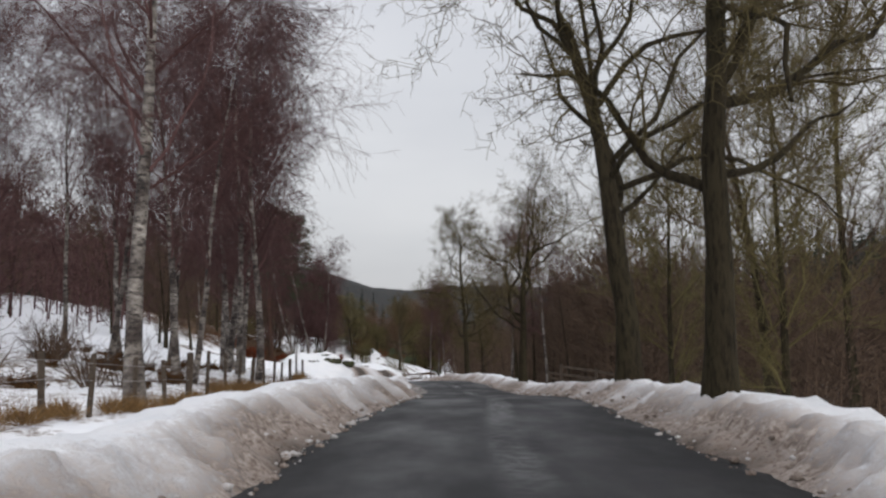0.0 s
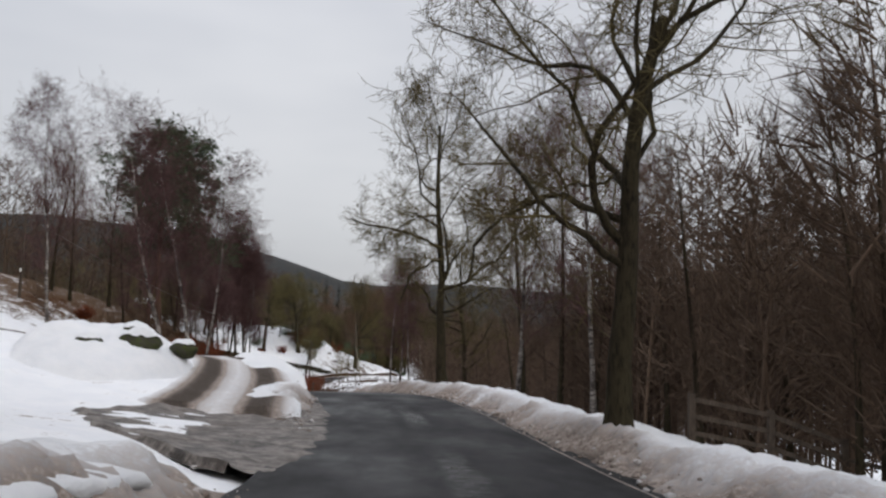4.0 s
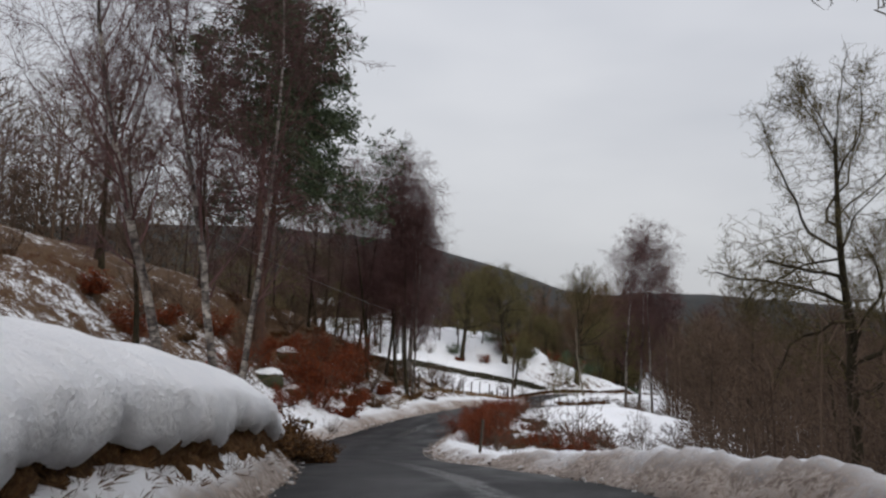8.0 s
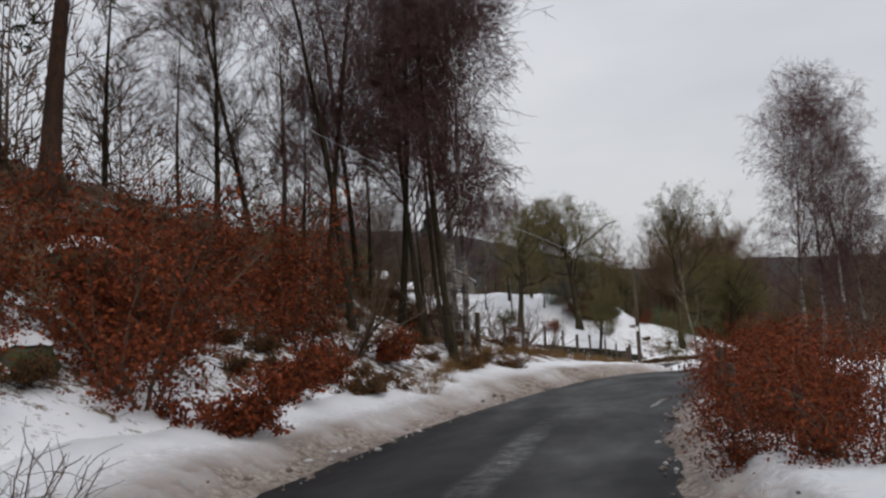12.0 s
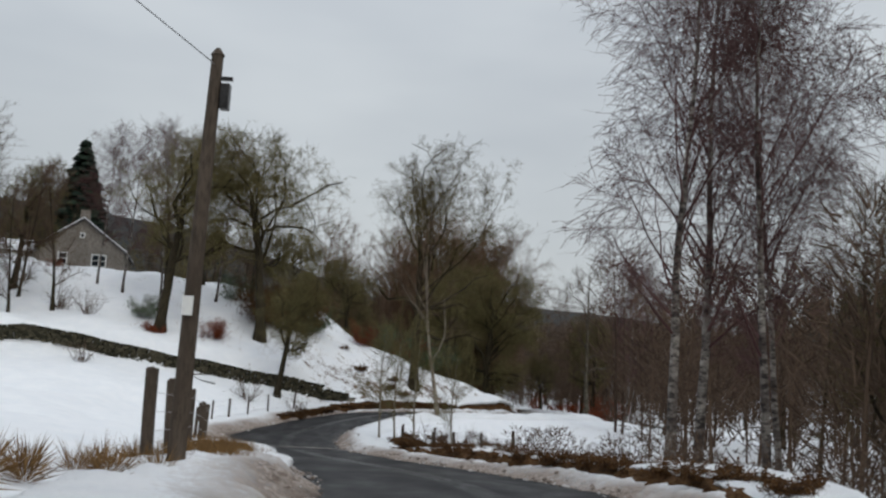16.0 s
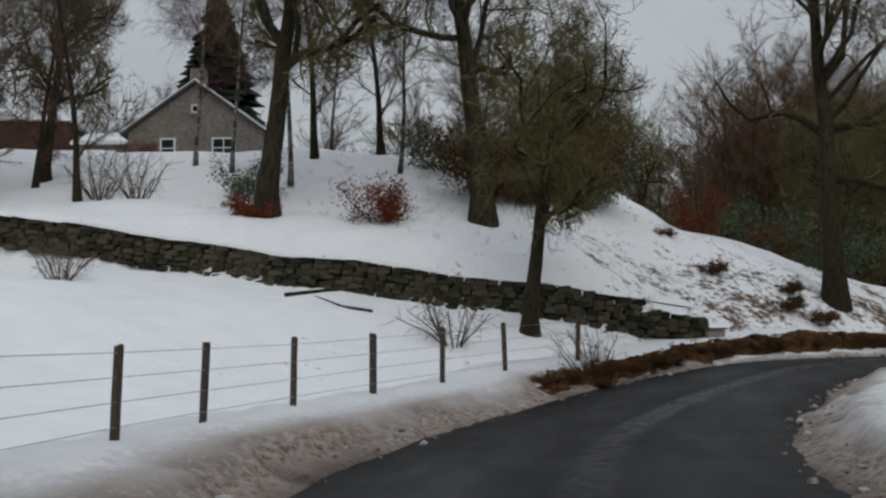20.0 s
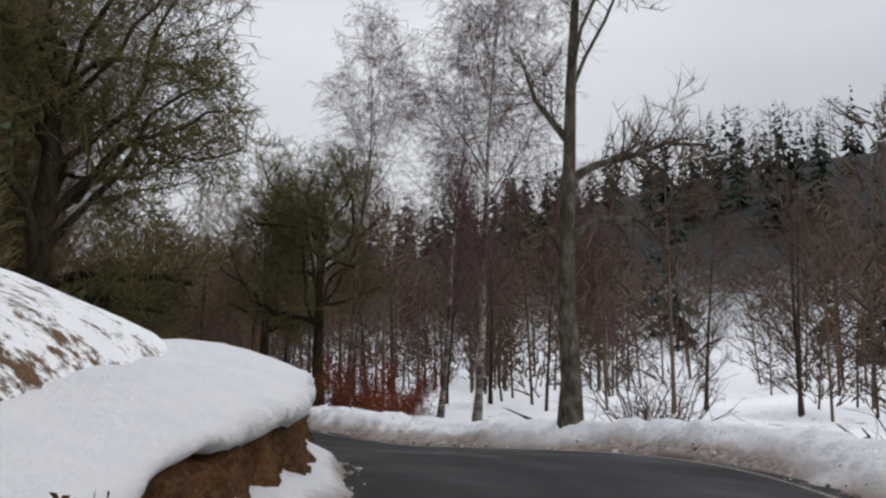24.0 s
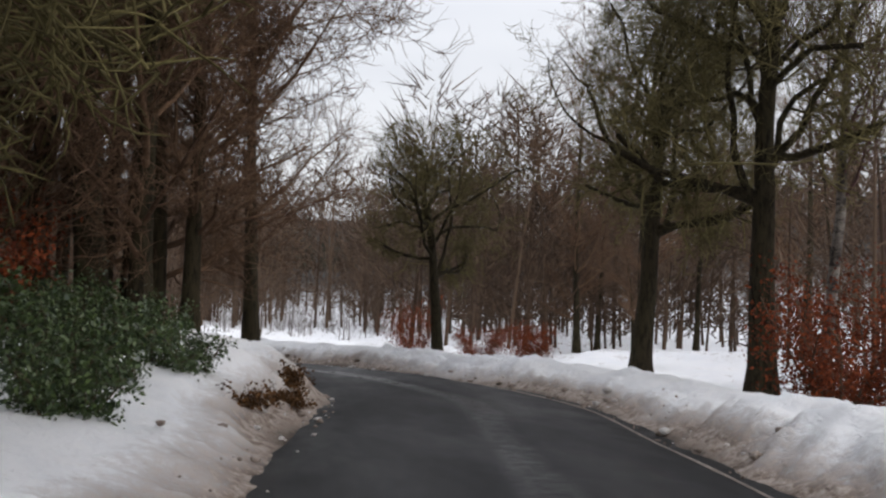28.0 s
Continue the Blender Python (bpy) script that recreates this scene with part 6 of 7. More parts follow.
far_wood("house_woods", ((-75, 258, -30, 300), (-80, 225, -54, 270)), 130, 73, "dense dark leafless wood behind the house", TWIG_OAK, 10, 17, 260, 20, 100, 0.3, 1.7)
far_wood("far_bend_woods", ((-60, 296, 0, 345), (-30, 300, 20, 350)), 130, 75, "brown leafless woods beyond the snowy field", TWIG_WOOD, 8, 14, 150, 14, 90, 0.3, 1.6)
far_wood("ridge_woods", ((-150, 285, -30, 420), (-90, 290, 0, 380)), 260, 76, "brown leafless woods on the ridge behind the house", TWIG_WOOD, 9, 15, 110, 40, 300, 0.34, 2.2)
far_wood("inner_scrub", ((-9, 104, 4, 138), (-2, 108, 8, 150)), 200, 77, "low brown scrub inside the bend", TWIG_WOOD, 0.9, 2.2, 90, 5.0, 30, 0.5, 0.55)
far_wood("slope_scrub", ((-34, 110, -19, 166),), 60, 78, "low brown scrub on the snowy slope", TWIG_BEECH, 1.0, 2.2, 90, 8.5, 40, 0.55, 0.5)
far_wood("dyke_scrub", ((-8, 178, 4, 192), (-8, 186, 6, 204)), 170, 79, "low brown brambles and scrub behind the dyke", TWIG_WOOD, 0.7, 1.7, 90, 5.2, 22, 0.55, 0.6)
far_conifers("conifer_forest", ((-100, 140, -62, 215), (-110, 95, -65, 150), (-200, 60, -90, 330)), 600, 71, "dark conifer plantation on the hillside", 10, 16, 48)
far_conifers("distant_conifers", ((60, 230, 180, 420), (95, 120, 200, 300), (-150, 420, 140, 640)), 760, 72, "dark conifer forest along the far ridge", 10, 17, 55)


# ---- the track that joins at the junction ----


def ribbon(name, points, half, mat, lift, step=0.3, across=9, crown=0.0):
    p, s = spline([(x, y, 0) for x, y in points], step)
    t = np.gradient(p[:, :2], axis=0)
    t /= np.linalg.norm(t, axis=1)[:, None]
    n = np.stack([t[:, 1], -t[:, 0]], 1)
    a = np.linspace(-1, 1, across)
    hw = np.interp(s, np.linspace(0, s[-1], len(half)), half)
    xy = p[:, None, :2] + n[:, None] * (a[None] * hw[:, None])[:, :, None]
    z = land(xy[:, :, 0].ravel(), xy[:, :, 1].ravel())[0].reshape(len(p), across)
    z = 0.65 * z.mean(1, keepdims=True) + 0.35 * z + lift
    z[:, 0] -= 0.12
    z[:, -1] -= 0.12
    z += crown * (0.5 * np.cos(a * 3 * np.pi)[None] + 0.6 * fbm(xy[:, :, 0], xy[:, :, 1], 33, 4, 0.8))
    z[:8] -= np.linspace(0.5, 0, 8)[:, None]
    z[-8:] -= np.linspace(0, 0.5, 8)[:, None]
    v = np.concatenate([xy, z[:, :, None]], 2).reshape(-1, 3)
    return fast_mesh(name, v, grid_faces(across, len(p)), mat=mat, smooth=True), np.tile(a, len(p))


track_me, track_a = ribbon("track", TRACK, [2.3, 2.1, 1.9, 1.8, 1.8, 1.8, 1.8], SNOW, 0.2, 0.2, 23, 0.06)
attribute(track_me, "dirt", np.interp(np.abs(track_a), [0, 0.18, 0.36, 0.48, 0.62, 0.78, 1.0], [0.45, 0.6, 1.35, 1.5, 1.3, 0.6, 0.2]))
tagged(new("track", track_me), "rutted side track of muddy slush climbing away from the road", "track", kind="structure")
_i = np.arange(456, 532)
_u = np.linspace(-0.15, 1, 15)
_reach = np.interp(RS[_i], [114, 117, 122, 127, 133], [0.6, 3.6, 5.4, 4.2, 0.6])
_xy = RP[_i, None, :2] - RN[_i, None, :] * (HALF[_i][:, None] + _u[None] * _reach[:, None])[:, :, None]
_z = land(_xy[:, :, 0].ravel(), _xy[:, :, 1].ravel())[0].reshape(len(_i), 15)
_k = np.clip(_u, 0, 1)[None]
_z = (RP[_i, 2][:, None] + 0.03) * (1 - _k) + (_z + 0.08) * _k + 0.05 * fbm(_xy[:, :, 0], _xy[:, :, 1], 35, 4, 0.6)
_z[:, -1] -= 0.2
_z[:, 0] -= 0.07
apron_me = fast_mesh("junction_apron", np.concatenate([_xy, _z[:, :, None]], 2).reshape(-1, 3), grid_faces(15, len(_i))[:, ::-1], mat=MUD, smooth=True)
tagged(new("junction_apron", apron_me), "brown slushy apron where the side track meets the road", "track", kind="structure")


# ---- boulders and snow mounds ----


def boulder(x, y, size, label, capped=True, flat=0.7, lift=0.0):
    rng = random.Random(int(x * 100 + y))
    bm = bmesh.new()
    bmesh.ops.create_icosphere(bm, subdivisions=3, radius=1)
    for v in bm.verts:
        k = 1 + 0.32 * noise.noise(v.co * 1.3 + Vector((x, y, 0))) + 0.12 * noise.noise(v.co * 4 + Vector((y, x, 0)))
        v.co = Vector((v.co.x * k * size, v.co.y * k * size * 0.85, v.co.z * k * size * flat))
    base = thing("boulder", x, y, ground_at(x, y) + size * 0.15 + lift, label, "boulder")
    cap = bm.copy()
    part("rock", bm, OAK_ROCK, base, "dark mossy rock", True)
    if capped:
        bmesh.ops.delete(cap, geom=[v for v in cap.verts if v.co.z < size * flat * 0.42], context="VERTS")
        for v in cap.verts:
            v.co += v.normal * size * 0.10
        part("snow_cap", cap, SNOW, base, "cap of old snow", True)
    return base


OAK_ROCK = two_scale("mossy_rock", (0.03, 0.03, 0.024), (0.07, 0.065, 0.05), (0.06, 0.075, 0.02), 1.2, 7.0, 0.9, 0.04, None, 0.9)
for x, y, sc in ((-22.2, 130.4, 0.9), (-21.2, 131.6, 0.5), (-23.5, 136.5, 0.8), (-18.5, 126.5, 0.3)):
    boulder(x, y, sc, "dark mossy boulder half buried in the snow")

for x, y, sc in ((-8.7, 72.4, 0.72), (-7.6, 74.2, 0.5), (-10.0, 71.2, 0.42), (-9.4, 74.2, 0.5)):
    boulder(x, y, sc, "dark mossy boulder poking out of the snow mound", True, 0.7, 0.62)


def mound(x, y, rx, ry, h, label):
    """A drift of snow over the ground."""
    n = 30
    u, v = np.meshgrid(np.linspace(-1, 1, n), np.linspace(-1, 1, n))
    r = np.hypot(u, v)
    X, Y = x + u * rx, y + v * ry
    z0 = land(X.ravel(), Y.ravel())[0].reshape(n, n)
    k = np.clip(1 - r**2, 0, 1)
    z = z0 + h * k**0.7 * (1 + 0.25 * fbm(X, Y, 44, 4, 0.8)) - 0.06 * (r >= 0.98) - 0.15 * np.clip(r - 1, 0, 1)
    me = fast_mesh("snow_mound", np.stack([X.ravel(), Y.ravel(), z.ravel()], 1), grid_faces(n, n), mat=SNOW, smooth=True)
    attribute(me, "dirt", np.zeros(n * n))
    return tagged(new("snow_mound", me), label, "snow mound", kind="structure")


mound(-9.9, 73.2, 2.7, 5.0, 0.95, "lumpy snow mound with rocks beside the track")


# ---- fences ----


def post_mesh(name, h, r, seed, square=False):
    rng = random.Random(seed)
    bm = bmesh.new()
    sides = 4 if square else 8
    rings = []
    for k, z in enumerate((-0.35, 0.2, h * 0.5, h - 0.02, h)):
        ring = []
        for j in range(sides):
            a = (j + (0.5 if square else 0)) / sides * 6.2832
            rr = r * (1.35 if square else 1) * (0.75 if k == 4 else 1) * (1 + rng.uniform(-0.06, 0.06))
            ring.append(bm.verts.new((math.cos(a) * rr, math.sin(a) * rr, z + (rng.uniform(-0.015, 0.015) if k > 2 else 0))))
        rings.append(ring)
    for a, b in zip(rings, rings[1:]):
        for j in range(sides):
            bm.faces.new((a[j], a[(j + 1) % sides], b[(j + 1) % sides], b[j]))
    bm.faces.new(rings[-1])
    me = bpy.data.meshes.new(name)
    bm.to_mesh(me)
    bm.free()
    me.materials.append(POST)
    return me


POSTS = [post_mesh("fence_post", 1.15, 0.05, k, k == 2) for k in range(4)]
STRAINER = post_mesh("strainer_post", 1.35, 0.085, 9)


def wire_mesh(points, r=0.004):
    v, q = tubes([([np.array(p) for p in points], [r] * len(points))], 4)
    return fast_mesh("wire", v, q, mat=WIRE)


def fence(points, spacing, wires, label, group="", strainers=(), height=1.0):
    p, s = spline([(x, y, 0) for x, y in points], 0.1)
    rng = random.Random(int(points[0][1]))
    at, k = [], 0.0
    while k < s[-1]:
        at.append(k + rng.uniform(-0.25, 0.25) * (k > 0))
        k += spacing
    spots = [(float(np.interp(a, s, p[:, 0])), float(np.interp(a, s, p[:, 1]))) for a in at]
    zs = [ground_at(x, y) for x, y in spots]
    base = thing("wire_fence", spots[0][0], spots[0][1], zs[0], label, "fence")
    org = Vector((spots[0][0], spots[0][1], zs[0]))
    tops = []
    for i, ((x, y), z) in enumerate(zip(spots, zs)):
        m = Matrix.LocRotScale(Vector((x, y, z)) - org, Euler((rng.gauss(0, 0.03), rng.gauss(0, 0.03), rng.uniform(0, 6))), (1, 1, height * rng.uniform(0.93, 1.05)))
        part_mesh("post", STRAINER if i in strainers else POSTS[i % 4], base, m=m)
        tops.append((x - org.x, y - org.y, z - org.z))
    for w in wires:
        part_mesh("wire", wire_mesh([(x + 0.05, y, z + w * height) for x, y, z in tops]), base)
    return base


fence([(-6.4, 10), (-6.6, 20), (-6.9, 32), (-7.2, 47)], 2.3, (0.35, 0.65, 0.95), "old wire fence with dark wooden posts among birches", strainers=(0, 6))
fence([(-18.6, 148.6), (-17.9, 151.6), (-17.2, 155), (-16, 161), (-14.6, 168), (-14.0, 171)], 2.3, (0.3, 0.6, 0.9), "wire fence with grey wooden posts at the slope's foot", strainers=(0, 1))
fence([(-13.9, 172.6), (-14.3, 176), (-15.0, 181), (-16.4, 187), (-18.8, 194.5), (-20.6, 202), (-21.2, 208), (-20.6, 213), (-19.2, 217), (-17.6, 220)], 2.3, (0.25, 0.5, 0.75, 1.0), "wire stock fence with wooden posts round the snowy field", strainers=(0, 1, 10))
fence([(-7.2, 190), (-9.5, 197), (-11.2, 201.5), (-9, 204.5), (-6, 205.5)], 2.6, (0.5, 0.9), "short wire fence with leaning posts inside the bend", height=0.9)
for x, y, h in ((-10.9, 131.2, 1.0), (-10.4, 129.6, 0.8), (-11.0, 134.6, 1.1), (-10.6, 137.4, 1.0), (-6.6, 109.4, 1.1), (-9.3, 147.5, 1.1), (-8.6, 151, 1.0)):
    st = thing("wooden_stake", x, y, ground_at(x, y), "weathered wooden stake at the verge", "stake", "stakes at the verge")
    part_mesh("shaft", POSTS[int(y) % 4], st, m=Matrix.LocRotScale((0, 0, 0), Euler((0.05, -0.04, y)), (1.1, 1.1, h)))


def rail_fence(points, label):
    base = thing("rail_fence", points[0][0], points[0][1], ground_at(*points[0]), label, "fence")
    org = Vector((points[0][0], points[0][1], ground_at(*points[0])))
    ps = [Vector((x, y, ground_at(x, y))) - org for x, y in points]
    for p in ps:
        part_mesh("post", POSTS[2], base, m=Matrix.LocRotScale(p, None, (1.4, 1.4, 1.15)))
    for a, b in zip(ps, ps[1:]):
        d = b - a
        for h in (0.5, 0.85, 1.2):
            r = part("rail", box_bm(0, -0.02, -0.05, d.length, 0.02, 0.05, 0.006), POST, base)
            r.matrix_basis = Matrix.Translation(a + Vector((0, 0, h))) @ d.to_track_quat("X", "Z").to_matrix().to_4x4()


rail_fence([(5.0, 42.5), (6.8, 44), (8.6, 45.5), (10.4, 47)], "weathered wooden rail fence beside the wood")
rail_fence([(6.4, 60), (8.4, 60.8), (10.4, 61.6), (12.4, 62.4)], "weathered wooden rail fence under the trees")


# ---- the telephone pole ----


def pole(x, y, h, label):
    z = ground_at(x, y)
    ob = thing("telephone_pole", x, y, z, label, "pole")
    v, q = tubes([([np.array([0, 0, -0.5]), np.array([0.02, 0, h * 0.5]), np.array([0.05, 0, h])], [0.125, 0.105, 0.08])], 12)
    part_mesh("shaft", fast_mesh("pole_shaft", v, q, mat=POST, smooth=True), ob)
    bm = bmesh.new()
    bmesh.ops.create_cone(bm, cap_ends=True, segments=12, radius1=0.095, radius2=0.03, depth=0.1, matrix=Matrix.Translation((0.05, 0, h + 0.04)))
    part("cap", bm, POST, ob)
    part("junction_box", box_bm(0.14, -0.07, h - 0.75, 0.26, 0.07, h - 0.4, 0.012), CERAMIC, ob, "small dark junction box")
    part("bracket", box_bm(0.05, -0.03, h - 0.35, 0.28, 0.03, h - 0.3, 0.006), CERAMIC, ob)
    part("label_plate", box_bm(-0.07, -0.155, 2.05, 0.07, -0.145, 2.3, 0.003), WHITE_PAINT, ob, "small pale notice plate")
    return Vector((x + 0.05, y, z + h - 0.15))


top_a = pole(-13.42, 172.2, 5.55, "tall weathered wooden telephone pole beside the fence")
top_b = pole(-29.5, 113, 6.5, "weathered wooden telephone pole on the wooded slope")
wire_pts = [tuple(top_a.lerp(top_b, k / 16) - Vector((0, 0, 1.6 * (1 - (k / 8 - 1) ** 2)))) for k in range(17)]
tagged(new("telephone_wire", wire_mesh(wire_pts, 0.009)), "thin sagging telephone wire between two poles", "wire")


# ---- the house on the hill ----


def house():
    cx, cy, turn = -40.4, 242.9, 13.3
    z = 2.7
    ob = thing("stone_house", cx, cy, z, "grey stone cottage with a steep gable and snowy roof", "house", turn=turn)
    w, d, eave, apex = 3.6, 9.5, 2.15, 4.75
    bm = bmesh.new()
    outline = [(-w, -3.0), (w, -3.0), (w, eave), (0, apex), (-w, eave)]
    front = [bm.verts.new((x, 0, zz)) for x, zz in outline]
    back = [bm.verts.new((x, d, zz)) for x, zz in outline]
    bm.faces.new(front)
    bm.faces.new(back[::-1])
    for k in range(5):
        bm.faces.new((front[k], back[k], back[(k + 1) % 5], front[(k + 1) % 5]))
    bmesh.ops.recalc_face_normals(bm, faces=bm.faces[:])
    part("wall", bm, HOUSE_STONE, ob, "rough grey stone walls")
    slope = Vector((w + 0.35, 0, -(apex - eave) * (w + 0.35) / w))
    for sgn in (-1, 1):
        for nm, t0, t1, mat, inset in (("roof", 0.03, 0.16, SLATE, 0.0), ("roof_snow", 0.165, 0.30, SNOW, 0.12)):
            bm = bmesh.new()
            vs = []
            for yy in (-0.3 + inset, d + 0.3 - inset):
                for f in (0.0, 1.0 - inset * 0.3):
                    for t in (t0, t1):
                        vs.append(bm.verts.new((sgn * slope.x * f, yy, apex + slope.z * f + t)))
            for f in ((0, 1, 3, 2), (4, 6, 7, 5), (0, 4, 5, 1), (2, 3, 7, 6), (1, 5, 7, 3), (0, 2, 6, 4)):
                bm.faces.new([vs[k] for k in f])
            bmesh.ops.recalc_face_normals(bm, faces=bm.faces[:])
            rf = part(nm, bm, mat, ob, "slate roof slope" if nm == "roof" else "layer of snow on the roof")
            if nm == "roof_snow":
                attribute(rf.data, "dirt", [0.0] * 8)
    part("chimney", box_bm(-0.4, 0.25, apex - 0.5, 0.4, 0.95, apex + 0.95, 0.03), HOUSE_STONE, ob)
    wing = part("wing_wall", box_bm(-w - 3.4, 1.5, -3.0, -w + 0.02, 6.5, 1.75, 0.02), HOUSE_STONE, ob)
    bm = bmesh.new()
    pts = [(-w - 3.6, 1.2, 1.76), (-w - 0.003, 1.2, 1.76), (-w - 0.003, 3.9, 2.75), (-w - 3.6, 3.9, 2.75), (-w - 3.6, 6.8, 1.76), (-w - 0.003, 6.8, 1.76)]
    v = [bm.verts.new(q) for q in pts] + [bm.verts.new((a, b, c + 0.22)) for a, b, c in pts]
    for f in ((0, 1, 2, 3), (3, 2, 5, 4), (6, 9, 8, 7), (9, 10, 11, 8), (0, 6, 7, 1), (4, 5, 11, 10), (0, 3, 9, 6), (3, 4, 10, 9), (1, 7, 8, 2), (2, 8, 11, 5)):
        bm.faces.new([v[k] for k in f])
    bmesh.ops.recalc_face_normals(bm, faces=bm.faces[:])
    ws = part("wing_roof_snow", bm, SNOW, ob, "snow-covered roof of the low wing")
    attribute(ws.data, "dirt", [0.0] * 12)

    def window(x, zz, ww, hh, y0, panes):
        fr = part("window", box_bm(x - ww / 2 - 0.07, y0 - 0.045, zz - hh / 2 - 0.07, x + ww / 2 + 0.07, y0 + 0.02, zz + hh / 2 + 0.07, 0.01), WHITE_PAINT, ob, "white-painted window frame")
        for i in range(panes[0]):
            for j in range(panes[1]):
                pw, ph = ww / panes[0], hh / panes[1]
                xa, za = x - ww / 2 + i * pw, zz - hh / 2 + j * ph
                part("pane", box_bm(xa + 0.035, y0 - 0.055, za + 0.035, xa + pw - 0.035, y0 - 0.048, za + ph - 0.035), GLASS, fr)
        part("sill", box_bm(x - ww / 2 - 0.15, y0 - 0.13, zz - hh / 2 - 0.16, x + ww / 2 + 0.15, y0 + 0.0, zz - hh / 2 - 0.075, 0.01), CONCRETE, fr)

    window(-1.45, 1.25, 0.7, 1.0, 0, (1, 2))
    window(1.55, 1.25, 1.15, 1.0, 0, (2, 2))
    window(0.0, 3.4, 0.3, 0.35, 0, (1, 1))
    window(-w - 1.9, 0.95, 1.3, 0.95, 1.5, (2, 2))
    return ob


house()


def shed(x, y, w, d, h, turn, label):
    z = ground_at(x, y)
    ob = thing("shed", x, y, z, label, "shed", turn=turn)
    part("wall", box_bm(-w / 2, -d / 2, -1.5, w / 2, d / 2, h, 0.02), PINE_BARK, ob, "dark timber walls")
    bm = bmesh.new()
    v = [bm.verts.new(q) for q in ((-w / 2 - 0.3, -d / 2 - 0.3, h), (w / 2 + 0.3, -d / 2 - 0.3, h), (w / 2 + 0.3, 0, h + 1.3), (-w / 2 - 0.3, 0, h + 1.3), (w / 2 + 0.3, d / 2 + 0.3, h), (-w / 2 - 0.3, d / 2 + 0.3, h))]
    for f in ((0, 1, 2, 3), (3, 2, 4, 5), (0, 3, 5), (1, 4, 2), (0, 5, 4, 1)):
        bm.faces.new([v[k] for k in f])
    rf = part("roof", bm, SNOW, ob, "snow-covered roof")
    attribute(rf.data, "dirt", [0.0] * 6)


shed(-54.5, 245.5, 9, 5, 2.4, 20, "low dark timber shed with a snow-covered roof")
shed(-72, 243, 8, 5, 2.6, 30, "dark timber outbuilding under a snowy roof")

# ---- roadside small things ----
bx = thing("stone_trough", -14.74, 224.5, ground_at(-14.74, 224.5), "pale concrete box with a dark lid at the wall end", "box", turn=35)
part("body", box_bm(-0.28, -0.22, -0.5, 0.28, 0.22, 0.42, 0.02), CONCRETE, bx)
part("lid", box_bm(-0.33, -0.27, 0.425, 0.33, 0.27, 0.48, 0.012), SLATE, bx, "dark flat lid")


def dead_log(x, y, length, turn, r=0.06):
    z = ground_at(x, y)
    ob = thing("fallen_branch", x, y, z + r * 0.6, "fallen bare branch lying in the snow", "branch", "fallen branches", turn)
    v, q = tubes([([np.array([0, 0, 0.0]), np.array([length * 0.4, 0.1, 0.12]), np.array([length * 0.75, -0.05, 0.15]), np.array([length, 0.12, 0.3])], [r, r * 0.8, r * 0.5, r * 0.15]), ([np.array([length * 0.4, 0.1, 0.12]), np.array([length * 0.6, 0.4, 0.3]), np.array([length * 0.75, 0.6, 0.42])], [r * 0.5, r * 0.35, r * 0.1])], 6)
    part_mesh("wood", fast_mesh("branch_wood", v, q, mat=OAK_BARK, smooth=True), ob)


for x, y, ln, turn in ((-25, 219.5, 2.6, 20), (-23, 220.3, 1.8, 170), (-20, 125, 2.0, 60), (9, 238, 2.4, 30), (11, 241, 2.8, 140), (12.5, 252, 3.0, 70)):
    dead_log(x, y, ln, turn)

# a line of slush across the bend
sl = np.array([(-18.2, 200.6), (-16.2, 201.4), (-14.2, 201.6), (-12.6, 201.2)])
slush_me, _ = ribbon("slush_line", [tuple(q) for q in sl], [0.03, 0.05, 0.03, 0.012], SNOW, 0.12, 0.15, 5, 0.012)
_v = np.empty(len(slush_me.vertices) * 3)
slush_me.vertices.foreach_get("co", _v)
_v = _v.reshape(-1, 3)
for _k in range(len(_v)):
    _n = int(np.argmin((RP[:, 0] - _v[_k, 0]) ** 2 + (RP[:, 1] - _v[_k, 1]) ** 2))
    _v[_k, 2] = RP[_n, 2] + 0.045 + 0.015 * (_k % 5 in (1, 2, 3))
slush_me.vertices.foreach_set("co", _v.ravel())
attribute(slush_me, "dirt", [0.72] * len(slush_me.vertices))
tagged(new("slush_line", slush_me), "thin white line of slush lying across the asphalt", "slush", kind="stuff")


# ---- a puddle in the wheel track ----
_rg = np.linspace(0, 6.2832, 40, endpoint=False)
_pu = 1 + 0.25 * fbm(np.cos(_rg), np.sin(_rg), 61, 3, 0.6)
_pv = [(0.12 * math.cos(a) * k, 1.9 * math.sin(a) * k, 0.0) for a, k in zip(_rg, _pu)]
puddle_me = mesh_of("puddle", [(0, 0, 0)] + _pv, [(0, k + 1, (k + 1) % 40 + 1) for k in range(40)], WATER)
puddle = tagged(new("puddle", puddle_me), "shallow puddle of meltwater at the road edge", "puddle", kind="structure")
puddle.matrix_basis = Matrix.LocRotScale((-11.85, 141.4, -5.165), Euler((radians(1.2), 0, radians(-8))), (1, 1, 1))


# ---- grasses ----


def grass(name, spots, blades, length, width, mat, label, seed, up=1.1):
    rng = np.random.default_rng(seed)
    c = np.array([(x, y, 0) for x, y in spots], float)
    c[:, 2] = land(c[:, 0], c[:, 1])[0]
    v, q = tufts(rng, c, 0.14, blades, length, width, up)
    return tagged(new(name, fast_mesh(name, v, q, mat=mat)), label, "grass", kind="stuff")


